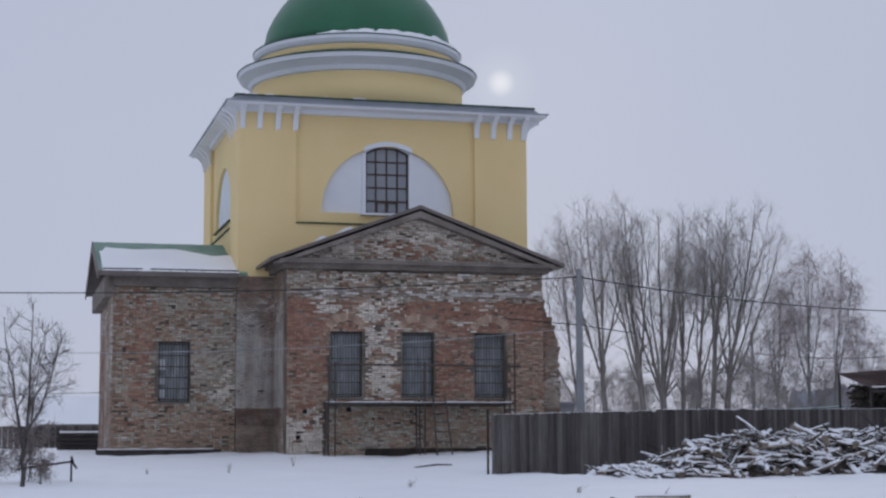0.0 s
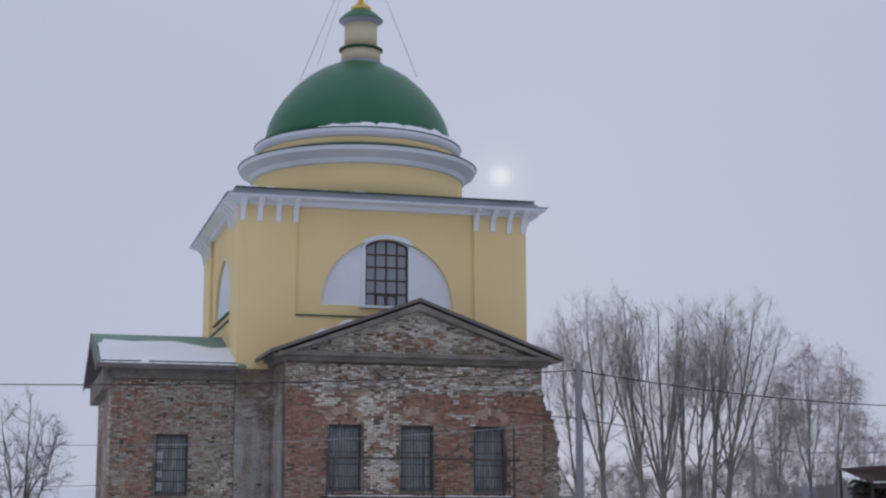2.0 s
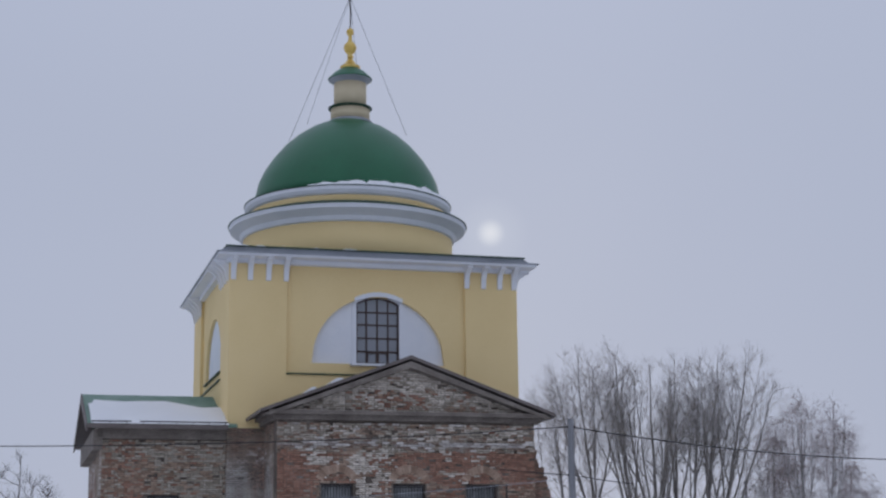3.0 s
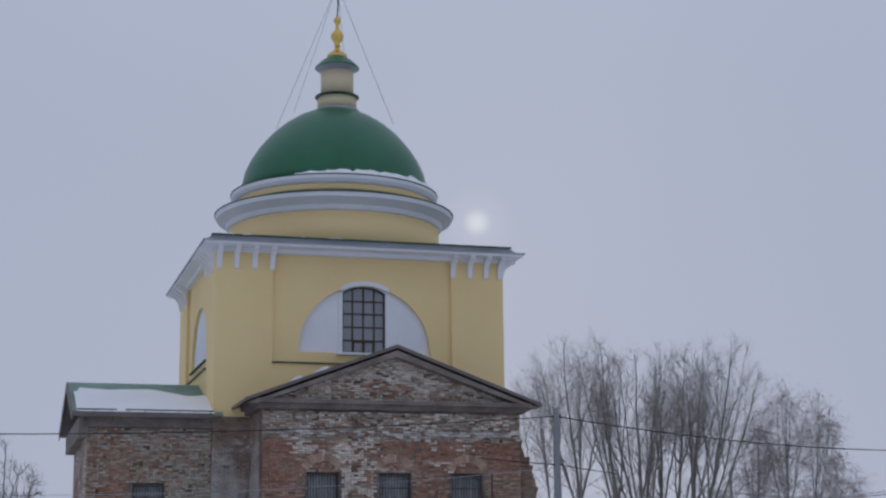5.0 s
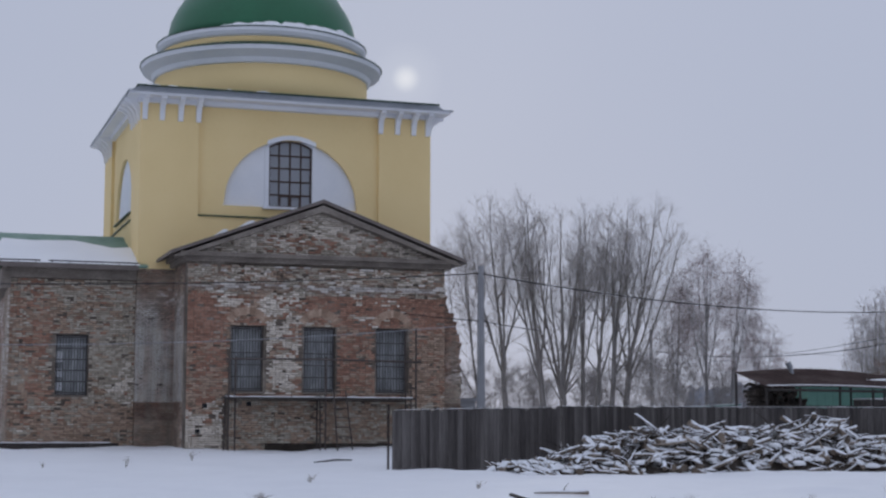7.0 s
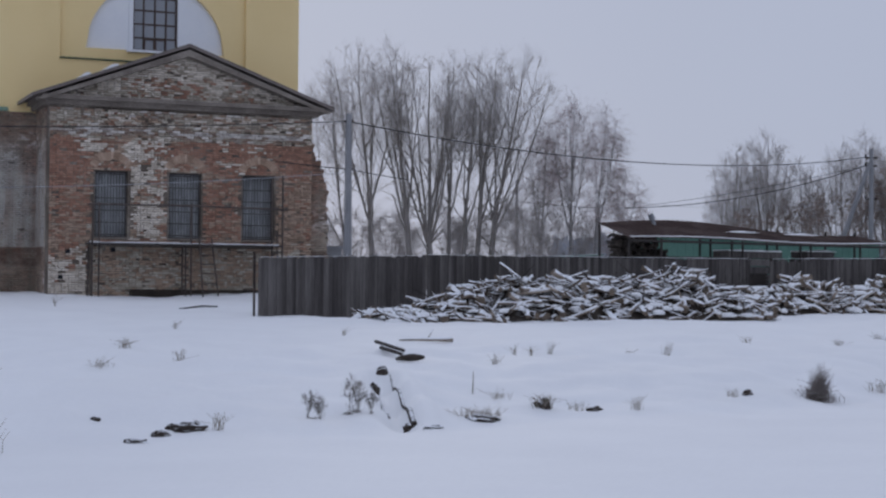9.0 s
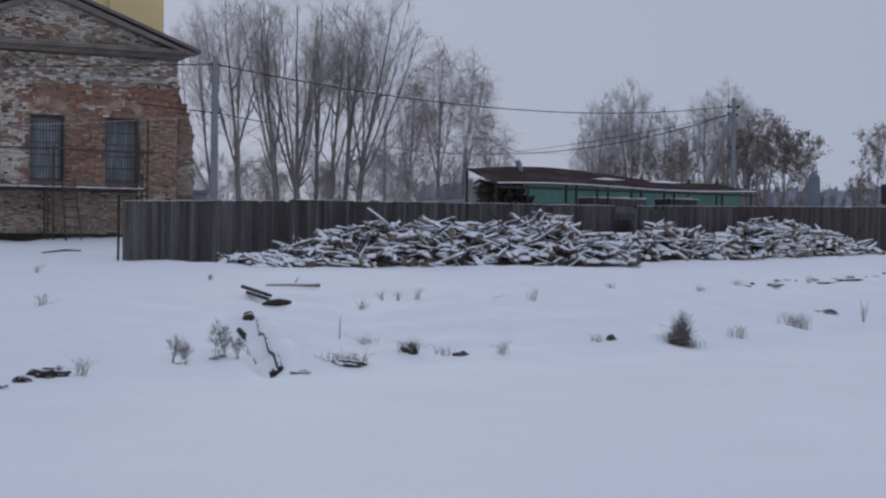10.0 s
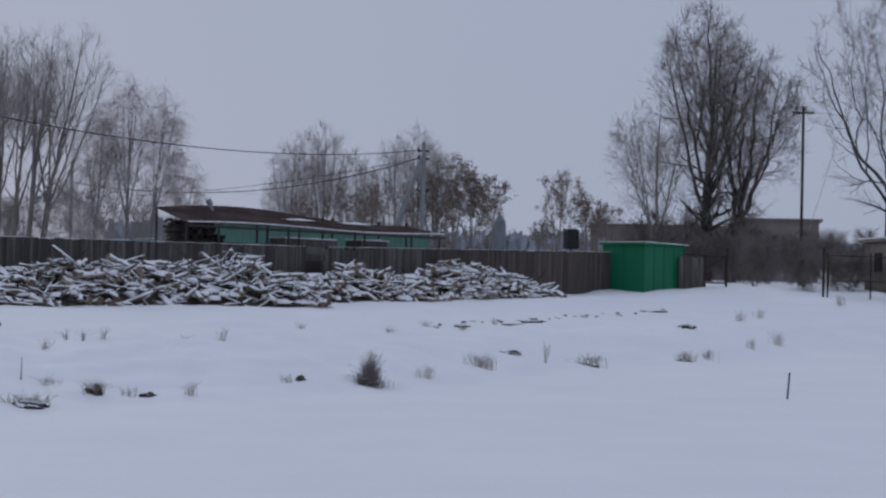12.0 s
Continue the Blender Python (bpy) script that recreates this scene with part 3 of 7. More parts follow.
# plinth and footing
bm = bmesh.new()
box(bm, 2.95, 9.62, P - 0.05, P, 0.2, 2.42)
part("plinth", bm, M["mortar"], church, "grey-washed brick plinth")
bm = bmesh.new()
box(bm, 4.3, 11.0, P - 0.14, P - 0.05, 0.2, 0.86)
part("footing", bm, M["earth"], church, "dark damp footing")
# broken wall stub at the corner
z = 0.2
while z < 6.35:
    bm = bmesh.new()
    w = 0.68 if z < 4.6 else 0.68 - 0.27 * (z - 4.6) - (0.12 if z > 5.7 else 0)
    w = max(0.06, w + rng.uniform(-0.05, 0.05))
    box(bm, 11.2, 11.2 + w, P + 0.12 + rng.uniform(0, 0.04), P + 0.85, z, z + 0.155)
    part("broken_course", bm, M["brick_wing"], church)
    z += 0.16


def arch_bricks(u, zc, r0, r1, v):
    bm = bmesh.new()
    for i in range(15):
        a0, a1 = radians(28 + i * 8.3), radians(28 + (i + 0.86) * 8.3)
        q = [(u + r * math.cos(a), zc + r * math.sin(a)) for r, a in ((r0, a0), (r1, a0), (r1, a1), (r0, a1))]
        prism(bm, q, v - rng.uniform(0.035, 0.05), v + 0.05)
    return bm


def barred_window(u0, u1, z0, z1, v, wide=0.7, light=()):
    """A window unit in an opening: frame, glazing, sill and iron bars."""
    w = new("window")
    w.parent = church
    w.empty_display_size = 0.1
    tagged(w, "dark window behind iron bars")
    bm = bmesh.new()
    t = 0.045
    for a, b, c, d in ((u0, u0 + t, z0, z1), (u1 - t, u1, z0, z1), (u0 + t, u1 - t, z0, z0 + t), (u0 + t, u1 - t, z1 - t, z1)):
        box(bm, a, b, v + 0.28, v + 0.38, c, d)
    part("frame", bm, M["bars"], w)
    bm = bmesh.new()
    box(bm, u0 + t, u1 - t, v + 0.31, v + 0.33, z0 + t, z1 - t)
    part("pane", bm, M["pane_dusty"], w)
    for a, b, c, d in light:
        bm = bmesh.new()
        box(bm, a, b, v + 0.24, v + 0.27, c, d)
        part("curtain", bm, M["white"], w, "pale cloth behind the bars")
    bm = bmesh.new()
    n = 11
    for i in range(n):
        x = u0 + 0.06 + (u1 - u0 - 0.12) * i / (n - 1)
        tube(bm, [(x, v + 0.10, z0 - 0.02), (x, v + 0.10, z1 + 0.02)], 0.014, 5)
    for i in range(6):
        zz = z0 + 0.10 + (z1 - z0 - 0.20) * i / 5
        box(bm, u0 - 0.02, u1 + 0.02, v + 0.085, v + 0.115, zz - 0.02, zz + 0.02)
    part("grille", bm, M["bars"], w, "iron window bars")
    bm = bmesh.new()
    box(bm, u0 - 0.06, u1 + 0.06, v - 0.06, v + 0.2, z0 - 0.07, z0 + 0.004)
    part("sill", bm, M["plaster_grey"], w)


for a, b in WINDOWS:
    barred_window(a, b, *WZ, P)
    part("brick_arch", arch_bricks((a + b) / 2, 4.92, 0.62, 0.90, P), BRICKS[1], church, "segmental brick arch")
# putlog holes: near-black blocks on the face paint their shade, nothing is cut
for u, z in ((2.0, 2.12), (1.75, 1.2), (3.6, 2.2)):
    bm = bmesh.new()
    box(bm, u, u + 0.17, P - (0.085 if u > 3 else 0.036), P + 0.02, z, z + 0.16)
    part("putlog_shade_block", bm, M["void"], church, "dark block painted as the shade of a square putlog hole")

# lower walls of the nave block
bm = bmesh.new()
wall_grid(bm, 0.0, 11.6, 0.2, 7.40, 0.0, 0.8, [])
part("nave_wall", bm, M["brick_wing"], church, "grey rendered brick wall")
for q in ((10.8, 11.6, 0.8, 11.15), (0.0, 10.8, 10.35, 11.15)):
    bm = bmesh.new()
    box(bm, *q, 0.2, 7.40)
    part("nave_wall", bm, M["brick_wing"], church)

# upper yellow block
CU, CZ, CR = 5.92, 9.98, 2.68


def arc(u):
    return CZ + math.sqrt(max(0.0, CR * CR - (u - CU) ** 2))


def win_top(u):
    return 12.42 + 0.27 * (1 - ((u - CU) / 0.87) ** 2)


bm = bmesh.new()
box(bm, 0.0, 11.6, 0.0, 0.9, 7.40, 9.52)
box(bm, 0.0, 2.24, 0.0, 0.9, 9.52, 13.98)
box(bm, 9.43, 11.6, 0.0, 0.9, 9.52, 13.98)
bmesh.ops.remove_doubles(bm, verts=bm.verts, dist=0.0005)
part("corner_pier", bm, M["yellow"], church, "yellow limewashed wall")
bm = bmesh.new()
box(bm, 2.24, CU - CR, 0.13, 0.9, 9.52, 13.98)
box(bm, CU + CR, 9.43, 0.13, 0.9, 9.52, 13.98)
box(bm, CU - CR, CU + CR, 0.13, 0.9, 9.52, CZ)
strips(bm, spread(CU - CR, CU + CR, 48), arc, lambda u: 13.98, 0.13, 0.9)
bmesh.ops.remove_doubles(bm, verts=bm.verts, dist=0.0005)
part("wall_panel", bm, M["yellow"], church)
bm = bmesh.new()
strips(bm, spread(CU - CR, 5.05, 24), lambda u: CZ, arc, 0.30, 0.62)
strips(bm, spread(5.05, 6.79, 16), win_top, arc, 0.30, 0.62)
strips(bm, spread(6.79, CU + CR, 24), lambda u: CZ, arc, 0.30, 0.62)
part("lunette", bm, M["white"], church, "white half-round niche")
bm = bmesh.new()
for a, b, c, d in ((4.89, 5.05, CZ, 12.42), (6.79, 6.95, CZ, 12.42)):
    box(bm, a, b, 0.255, 0.30, c, d)
strips(bm, spread(4.95, 6.89, 16), lambda u: 12.40 + 0.27 * (1 - ((u - CU) / 1.03) ** 2), lambda u: 12.58 + 0.27 * (1 - ((u - CU) / 1.03) ** 2), 0.10, 0.30)
part("window_surround", bm, M["white"], church)
bm = bmesh.new()
box(bm, 4.77, 7.07, -0.06, 0.42, 9.90, CZ + 0.01)
part("sill", bm, M["white"], church, "white window sill")
bm = bmesh.new()
box(bm, 2.24, 9.43, -0.07, 0.13, 9.50, 9.55)
part("drip_edge", bm, M["green_trim"], church, "dark green drip edge")

lw = new("window")
lw.parent = church
tagged(lw, "brown wooden window of many small panes")
bm = bmesh.new()
for a, b in ((5.05, 5.12), (6.72, 6.79)):
    box(bm, a, b, 0.40, 0.50, CZ, 12.42)
for u in (5.485, 5.92, 6.355):
    box(bm, u - 0.028, u + 0.028, 0.41, 0.49, CZ + 0.07, win_top(u))
for z in (10.05, 10.52, 11.05, 11.58, 12.08):
    box(bm, 5.12, 6.72, 0.42, 0.485, z - 0.032, z + 0.032)
strips(bm, spread(5.05, 6.79, 14), lambda u: win_top(u) - 0.08, win_top, 0.40, 0.50)
part("frame", bm, M["wood_frame"], lw)
us, zs = (5.12, 5.485, 5.92, 6.355, 6.72), (10.05, 10.52, 11.05, 11.58, 12.08, 12.62)
for a, b in zip(us, us[1:]):
    for c, d in zip(zs, zs[1:]):
        bm = bmesh.new()
        top = min(d, win_top((a + b) / 2) - 0.03)
        box(bm, a, b, 0.445 + rng.uniform(0, 0.006), 0.458, c, top)
        part("pane", bm, M["pane"], lw)
bm = bmesh.new()
for a, b in ((5.49, 5.92), (5.92, 6.35)):
    for q in ((a, a + 0.06, 10.06, 10.5), (b - 0.06, b, 10.06, 10.5), (a + 0.06, b - 0.06, 10.44, 10.5)):
        box(bm, q[0], q[1], 0.385, 0.415, q[2], q[3])
part("casement", bm, M["wood_frame"], lw, "small brown casement")

# the side that looks along the nave
SV, SR = 5.45, 2.45


def side(bm):
    """Turns a part drawn along x into the left-hand wall (x becomes depth)."""
    for v in bm.verts:
        v.co = Vector((v.co.y, v.co.x, v.co.z))


bm = bmesh.new()
box(bm, 0.9, 11.15, 0.0, 0.9, 7.40, 9.52)
box(bm, 0.9, 2.3, 0.0, 0.9, 9.52, 13.98)
box(bm, 8.75, 11.15, 0.0, 0.9, 9.52, 13.98)
side(bm)
part("corner_pier", bm, M["yellow"], church)
bm = bmesh.new()
box(bm, 2.3, SV - SR, 0.13, 0.9, 9.52, 13.98)
box(bm, SV + SR, 8.75, 0.13, 0.9, 9.52, 13.98)
box(bm, SV - SR, SV + SR, 0.13, 0.9, 9.52, CZ)
strips(bm, spread(SV - SR, SV + SR, 36), lambda u: CZ + math.sqrt(max(0.0, SR * SR - (u - SV) ** 2)), lambda u: 13.98, 0.13, 0.9)
bmesh.ops.remove_doubles(bm, verts=bm.verts, dist=0.0005)
side(bm)
part("wall_panel", bm, M["yellow"], church)
bm = bmesh.new()
strips(bm, spread(SV - SR, SV + SR, 36), lambda u: CZ, lambda u: CZ + math.sqrt(max(0.0, SR * SR - (u - SV) ** 2)), 0.26, 0.62)
side(bm)
part("lunette", bm, M["white"], church, "white half-round niche")
bm = bmesh.new()
box(bm, 2.3, 8.75, -0.07, 0.13, 9.50, 9.55)
box(bm, 3.0, 7.9, 0.02, 0.14, CZ - 0.05, CZ - 0.005)
side(bm)
part("drip_edge", bm, M["green_trim"], church)
bm = bmesh.new()
box(bm, 10.7, 11.6, 0.9, 11.15, 7.4, 13.98)
box(bm, 0.9, 10.7, 10.25, 11.15, 7.4, 13.98)
part("back_wall", bm, M["yellow"], church)


def bracket_mesh():
    bm = bmesh.new()
    prof = [(0.0, 13.12), (-0.07, 13.14), (-0.10, 13.30), (-0.14, 13.50), (-0.24, 13.66), (-0.42, 13.80), (-0.62, 13.86), (-0.62, 13.95), (0.0, 13.95)]
    prism(bm, prof, -0.095, 0.095, "x")
    return mesh_of("bracket", bm, M["white"])


bracket = bracket_mesh()


def put_bracket(m):
    ob = new("bracket", bracket)
    ob.parent = church
    ob.matrix_basis = m


for u in (0.14, 0.80, 1.51, 2.20, 9.50, 10.2, 10.88, 11.47):
    put_bracket(pose(u, 0, 0))
for v in (0.32, 1.0, 1.7, 2.3, 8.8, 9.5, 10.2, 10.85):
    put_bracket(pose(0, v, 0, 0, 0, -90))
    put_bracket(pose(11.6, v, 0, 0, 0, 90))
bm = bmesh.new()
box(bm, -0.52, 12.22, -0.76, 11.85, 13.95, 14.05)
box(bm, -0.10, 11.70, -0.14, 11.25, 13.78, 13.95)
part("cornice", bm, M["white"], church, "white boxed cornice")
bm = bmesh.new()
box(bm, -0.60, 12.30, -0.84, 11.93, 14.05, 14.09)
part("cornice_edge", bm, M["zinc"], church, "grey metal roof edge")
bm = bmesh.new()
prism(bm, [(-0.55, 14.09), (12.15, 14.09), (11.75, 14.33), (-0.15, 14.33)], -0.45, 11.5)
part("parapet", bm, M["zinc"], church, "grey sheet-metal parapet band")
bm = bmesh.new()
box(bm, -0.22, 11.82, -0.52, 11.56, 14.33, 14.38)
part("parapet_edge", bm, M["green_trim"], church)

# drum and dome
DC = (5.95, 6.1)
for name, prof, mat, lab in (
    ("drum", [(4.52, 14.3), (4.52, 16.2)], "yellow", "round yellow drum"),
    ("drum_cornice", [(4.45, 16.02), (4.60, 16.10), (4.68, 16.28), (4.90, 16.42), (5.08, 16.52), (5.13, 16.70), (4.4, 16.86)], "white", "white moulded drum cornice"),
    ("drum_edge", [(5.16, 16.69), (5.17, 16.73), (4.4, 16.98), (4.3, 16.98)], "green_trim", ""),
    ("upper_drum", [(4.26, 16.9), (4.26, 17.32)], "yellow", ""),
    ("dome_cornice", [(4.22, 17.22), (4.36, 17.30), (4.46, 17.44), (4.47, 17.58), (4.1, 17.66)], "white", "white ring under the dome"),
    ("dome_edge", [(4.49, 17.575), (4.50, 17.62), (4.0, 17.72)], "green_trim", ""),
    ("dome", [(4.05, 17.65), (4.03, 18.0), (3.90, 18.6), (3.67, 19.1), (3.35, 19.62), (2.82, 20.26), (2.27, 20.75), (1.69, 21.14), (1.05, 21.44), (0.9, 21.50)], "dome", "painted green metal dome"),
):
    bm = bmesh.new()
    lathe(bm, prof, 80, DC)
    ob = part(name, bm, M[mat], church, lab, smooth=name in ("drum", "upper_drum", "dome"))
KC = (6.05, 6.1)
for name, prof, mat, lab in (
    ("cupola_foot", [(1.03, 21.44), (0.98, 21.54), (0.88, 21.60)], "zinc", ""),
    ("cupola_base", [(0.86, 21.6), (0.86, 22.12)], "cream", "cream cupola drum"),
    ("cupola_ring", [(0.84, 22.09), (0.97, 22.15), (0.97, 22.19), (0.74, 22.24)], "green_trim", "thin green ring"),
    ("cupola", [(0.72, 22.2), (0.72, 23.35)], "cream", ""),
    ("cupola_cornice", [(0.72, 23.30), (0.78, 23.36), (0.90, 23.44), (0.95, 23.50), (0.80, 23.56)], "zinc", ""),
    ("cupola_roof", [(0.97, 23.49), (0.98, 23.53), (0.72, 23.80), (0.46, 23.98), (0.44, 24.0)], "dome", "small green cap"),
    ("finial_foot", [(0.44, 23.98), (0.46, 24.12), (0.40, 24.13), (0.30, 24.24), (0.14, 24.42), (0.10, 24.55)], "gold", "gilded finial"),
    ("finial", [(0.10, 24.5), (0.16, 24.60), (0.08, 24.66), (0.20, 24.78), (0.295, 24.97), (0.27, 25.12), (0.13, 25.28), (0.08, 25.42), (0.08, 25.58), (0.15, 25.66), (0.17, 25.76), (0.12, 25.88), (0.03, 25.94)], "gold", ""),
):
    bm = bmesh.new()
    lathe(bm, prof, 40, KC)
    part(name, bm, M[mat], church, lab, smooth=mat in ("cream", "gold"))
bm = bmesh.new()
tube(bm, [(KC[0], KC[1], 25.9), (KC[0] + 0.03, KC[1], 26.6), (KC[0] - 0.02, KC[1], 27.2), (KC[0], KC[1], 28.5)], 0.03, 6)
box(bm, KC[0] - 0.03, KC[0] + 0.03, KC[1] - 0.5, KC[1] + 0.5, 27.5, 27.58)
box(bm, KC[0] - 0.03, KC[0] + 0.03, KC[1] - 0.28, KC[1] + 0.28, 28.0, 28.06)
part("cross", bm, M["iron"], church, "slender dark metal cross turned edgeways")
for dx, dy in ((-2.05, -1.2), (-2.45, 0.9), (2.35, -1.2), (1.2, 2.0)):
    bm = bmesh.new()
    r = math.hypot(dx, dy)
    tube(bm, [(KC[0], KC[1], 27.4), (DC[0] + dx, DC[1] + dy, 22.95 - 0.82 * r)], 0.011, 4)
    part("guy_wire", bm, M["cable_grey"], church, "thin guy wire")
# seam and snow on the dome
bm = bmesh.new()
n = 60
ring = []
for i in range(n + 1):
    a = radians(-124 + 122 * i / n)
    t = i / n
    h = (0.05 + 0.25 * math.sin(math.pi * t) ** 0.6) * (0.7 + 0.45 * noise.noise((i * 0.35, 2, 0)) + 0.25 * noise.noise((i * 1.1, 5, 0)))
    h = max(0.02, h)
    ring.append([bm.verts.new((DC[0] + r * math.cos(a), DC[1] + r * math.sin(a), z)) for r, z in ((4.47, 17.60), (4.44, 17.64 + h * 0.5), (4.16, 17.68 + h), (3.95, 17.70 + h))])
for a, c in zip(ring, ring[1:]):
    for k in range(3):
        bm.faces.new((a[k], c[k], c[k + 1], a[k + 1]))
part("dome_snow", bm, M["snow"], church, "rim of snow on the dome", smooth=True)
for u in (0.4, 1.1, 2.0, 3.3, 4.6):
    bm = bmesh.new()
    w = rng.uniform(0.15, 0.4)
    lathe(bm, [(w, 14.36), (w * 0.7, 14.40), (0.03, 14.42)], 8, (u, -0.35))
    part("parapet_snow", bm, M["snow"], church)

# side wing with its gabled roof
bm = bmesh.new()
wall_grid(bm, -4.6, 0.0, 0.2, 7.2, 0.32, 1.02, [(-2.90, -1.72, 2.62, 4.88)])
part("wing_wall", bm, M["mortar"], church, "patchy grey and red brick wall")
bm = bmesh.new()
box(bm, -4.6, -3.9, 1.02, 8.5, 0.2, 7.2)
box(bm, -3.9, 0.0, 7.8, 8.5, 0.2, 7.2)
part("wing_end_wall", bm, M["brick"], church)
for v0 in (0.26, 0.95, 1.7):
    bm = bmesh.new()
    box(bm, -4.68, -4.6, v0, v0 + 0.45, 0.2, 6.6)
    part("pilaster", bm, M["brick_pale"], church)
bm = bmesh.new()
prism(bm, [(0.45, 7.2), (8.4, 7.2), (4.42, 8.85)], -4.55, -4.0, "x")
part("wing_gable", bm, M["plaster_grey"], church)
bm = bmesh.new()
box(bm, -4.78, 0.0, 0.10, 0.32, 6.95, 7.36)
box(bm, -5.05, 0.0, -0.18, 0.32, 7.36, 7.46)
box(bm, -4.95, -4.6, 0.1, 8.6, 6.55, 7.3)
part("wing_cornice", bm, M["plaster_grey"], church, "blackened cornice")
bm = bmesh.new()
for s in (-1, 1):
    a, e = (4.42, 9.10), (4.42 + s * 4.72, 7.46)
    prism(bm, [a, e, (e[0], e[1] - 0.08), (a[0], a[1] - 0.12)], -5.18, 0.35, "x")
part("wing_roof", bm, M["roof_green"], church, "faded green sheet roof")
bm = bmesh.new()
for s in (-1, 1):
    a, e = (4.42, 8.97), (4.42 + s * 4.6, 7.36)
    prism(bm, [(a[0], a[1] + 0.15), (e[0], e[1] + 0.12), (e[0], e[1] - 0.18), (a[0], a[1] - 0.22)], -5.23, -5.185, "x")
part("bargeboard", bm, M["roof_dark"], church)
bm = bmesh.new()
box(bm, -5.18, 0.0, -0.33, -0.305, 7.30, 7.475)
part("eave_board", bm, M["roof_dark"], church)
bm = bmesh.new()
for s in (-1, 1):
    a, e = (4.42, 8.96), (4.42 + s * 4.6, 7.36)
    prism(bm, [a, e, (e[0], e[1] - 0.05), (a[0], a[1] - 0.05)], -5.18, -4.6, "x")
part("soffit", bm, M["roof_dark"], church)


def wing_z(v):
    return 9.10 - (4.42 - v) * 1.64 / 4.72


bm = bmesh.new()
cols = []
for i in range(41):
    u = -5.05 + 5.10 * i / 40
    top = 2.9 + 0.25 * noise.noise((u * 0.7, 0, 0)) - (0.75 * ease(-2.2, -0.6, u)) + (0.0 if u > -4.9 else -0.6)
    row = []
    for k in range(7):
        v = -0.20 + (top + 0.20) * k / 6
        t = 0.13 * math.sin(math.pi * min(1, 0.25 + 0.75 * (1 - k / 6)) ** 0.8) + 0.012
        row.append(bm.verts.new((u, v, wing_z(v) + t + 0.02 * noise.noise((u * 2, v * 2, 1)))))
    lip = bm.verts.new((u, -0.26, wing_z(-0.26) + 0.006))
    cols.append([lip] + row)
for a, c in zip(cols, cols[1:]):
    for k in range(7):
        bm.faces.new((a[k], c[k], c[k + 1], a[k + 1]))
part("roof_snow", bm, M["snow"], church, "sheet of snow on the roof", smooth=True)
bm = bmesh.new()
tube(bm, [(-5.05, -0.30, 7.55), (-3.6, -0.30, 7.56)], 0.025, 5)
tube(bm, [(-3.3, -0.30, 7.56), (0.0, -0.30, 7.56)], 0.025, 5)
for i in range(9):
    tube(bm, [(-5.0 + i * 0.61, -0.30, 7.42), (-5.0 + i * 0.61, -0.30, 7.56)], 0.018, 4)
part("snow_guard", bm, M["iron"], church, "rusty snow guard rail")
barred_window(-2.90, -1.72, 2.62, 4.88, 0.32, light=((-2.86, -2.62, 2.8, 3.15), (-2.86, -2.64, 3.3, 3.6), (-2.86, -2.6, 3.85, 4.25)))
bm = bmesh.new()
box(bm, -5.15, -0.6, -0.35, 0.32, 0.55, 0.86)
part("plinth_slab", bm, M["tar"], church, "dark plinth slab edged with snow")
bm = bmesh.new()
strips(bm, spread(-5.1, -0.9, 20), lambda u: 0.855, lambda u: 0.90 + 0.03 * noise.noise((u * 2, 0, 4)), -0.32, 0.32)
part("plinth_snow", bm, M["snow"], church)


# worn string courses: bricks standing proud with gaps between them
bm = bmesh.new()
box(bm, -0.125, 0.125, -0.06, 0.06, -0.034, 0.034)
bmesh.ops.bevel(bm, geom=list(bm.edges), offset=0.008, segments=1, affect="EDGES")
brick_mesh = mesh_of("brick", bm, M["brick_pale"])
bm = bmesh.new()
box(bm, -0.125, 0.125, -0.06, 0.06, -0.034, 0.034)
bmesh.ops.bevel(bm, geom=list(bm.edges), offset=0.008, segments=1, affect="EDGES")
brick_red = mesh_of("brick", bm, M["brick"])
bm = bmesh.new()
box(bm, -0.125, 0.125, -0.06, 0.06, -0.034, 0.034)
bmesh.ops.bevel(bm, geom=list(bm.edges), offset=0.008, segments=1, affect="EDGES")
brick_lime = mesh_of("brick", bm, M["lime_brick"])
for k, (z, proud, keep) in enumerate(((6.36, 0.02, 0.75), (6.445, 0.05, 0.9), (6.53, 0.09, 0.95), (6.615, 0.11, 0.97), (6.70, 0.05, 0.6), (6.785, 0.02, 0.45), (6.95, 0.03, 0.45), (7.12, 0.03, 0.5), (7.30, 0.04, 0.6))):
    u = 1.5 + 0.135 * (k % 2)
    while u < 11.1:
        gone = noise.noise((u * 0.8, z * 3, 8)) > (0.34 if 0 < k < 4 else 0.05)
        if not gone and rng.random() < keep:
            ob = new("brick", rng.choice((brick_lime, brick_lime, brick_lime, brick_red) if k in (2, 3) else (brick_lime, brick_red, brick_mesh)))
            ob.parent = church
            ob.location = (u, P + 0.035 - proud - rng.uniform(0, 0.02), z)
            ob.rotation_euler = (0, rng.uniform(-0.02, 0.02), rng.uniform(-0.04, 0.04))
        u += 0.27

# the facing of single bricks in courses
def bump_at(u, z, cu, cz, ru, rz):
    return math.exp(-((u - cu) / ru) ** 2 - ((z - cz) / rz) ** 2)


def n2(u, z, k, scale):
    return noise.noise((u * scale, z * scale * 1.5, k)) + 0.5 * noise.noise((u * scale * 2.7, z * scale * 4.0, k + 9))


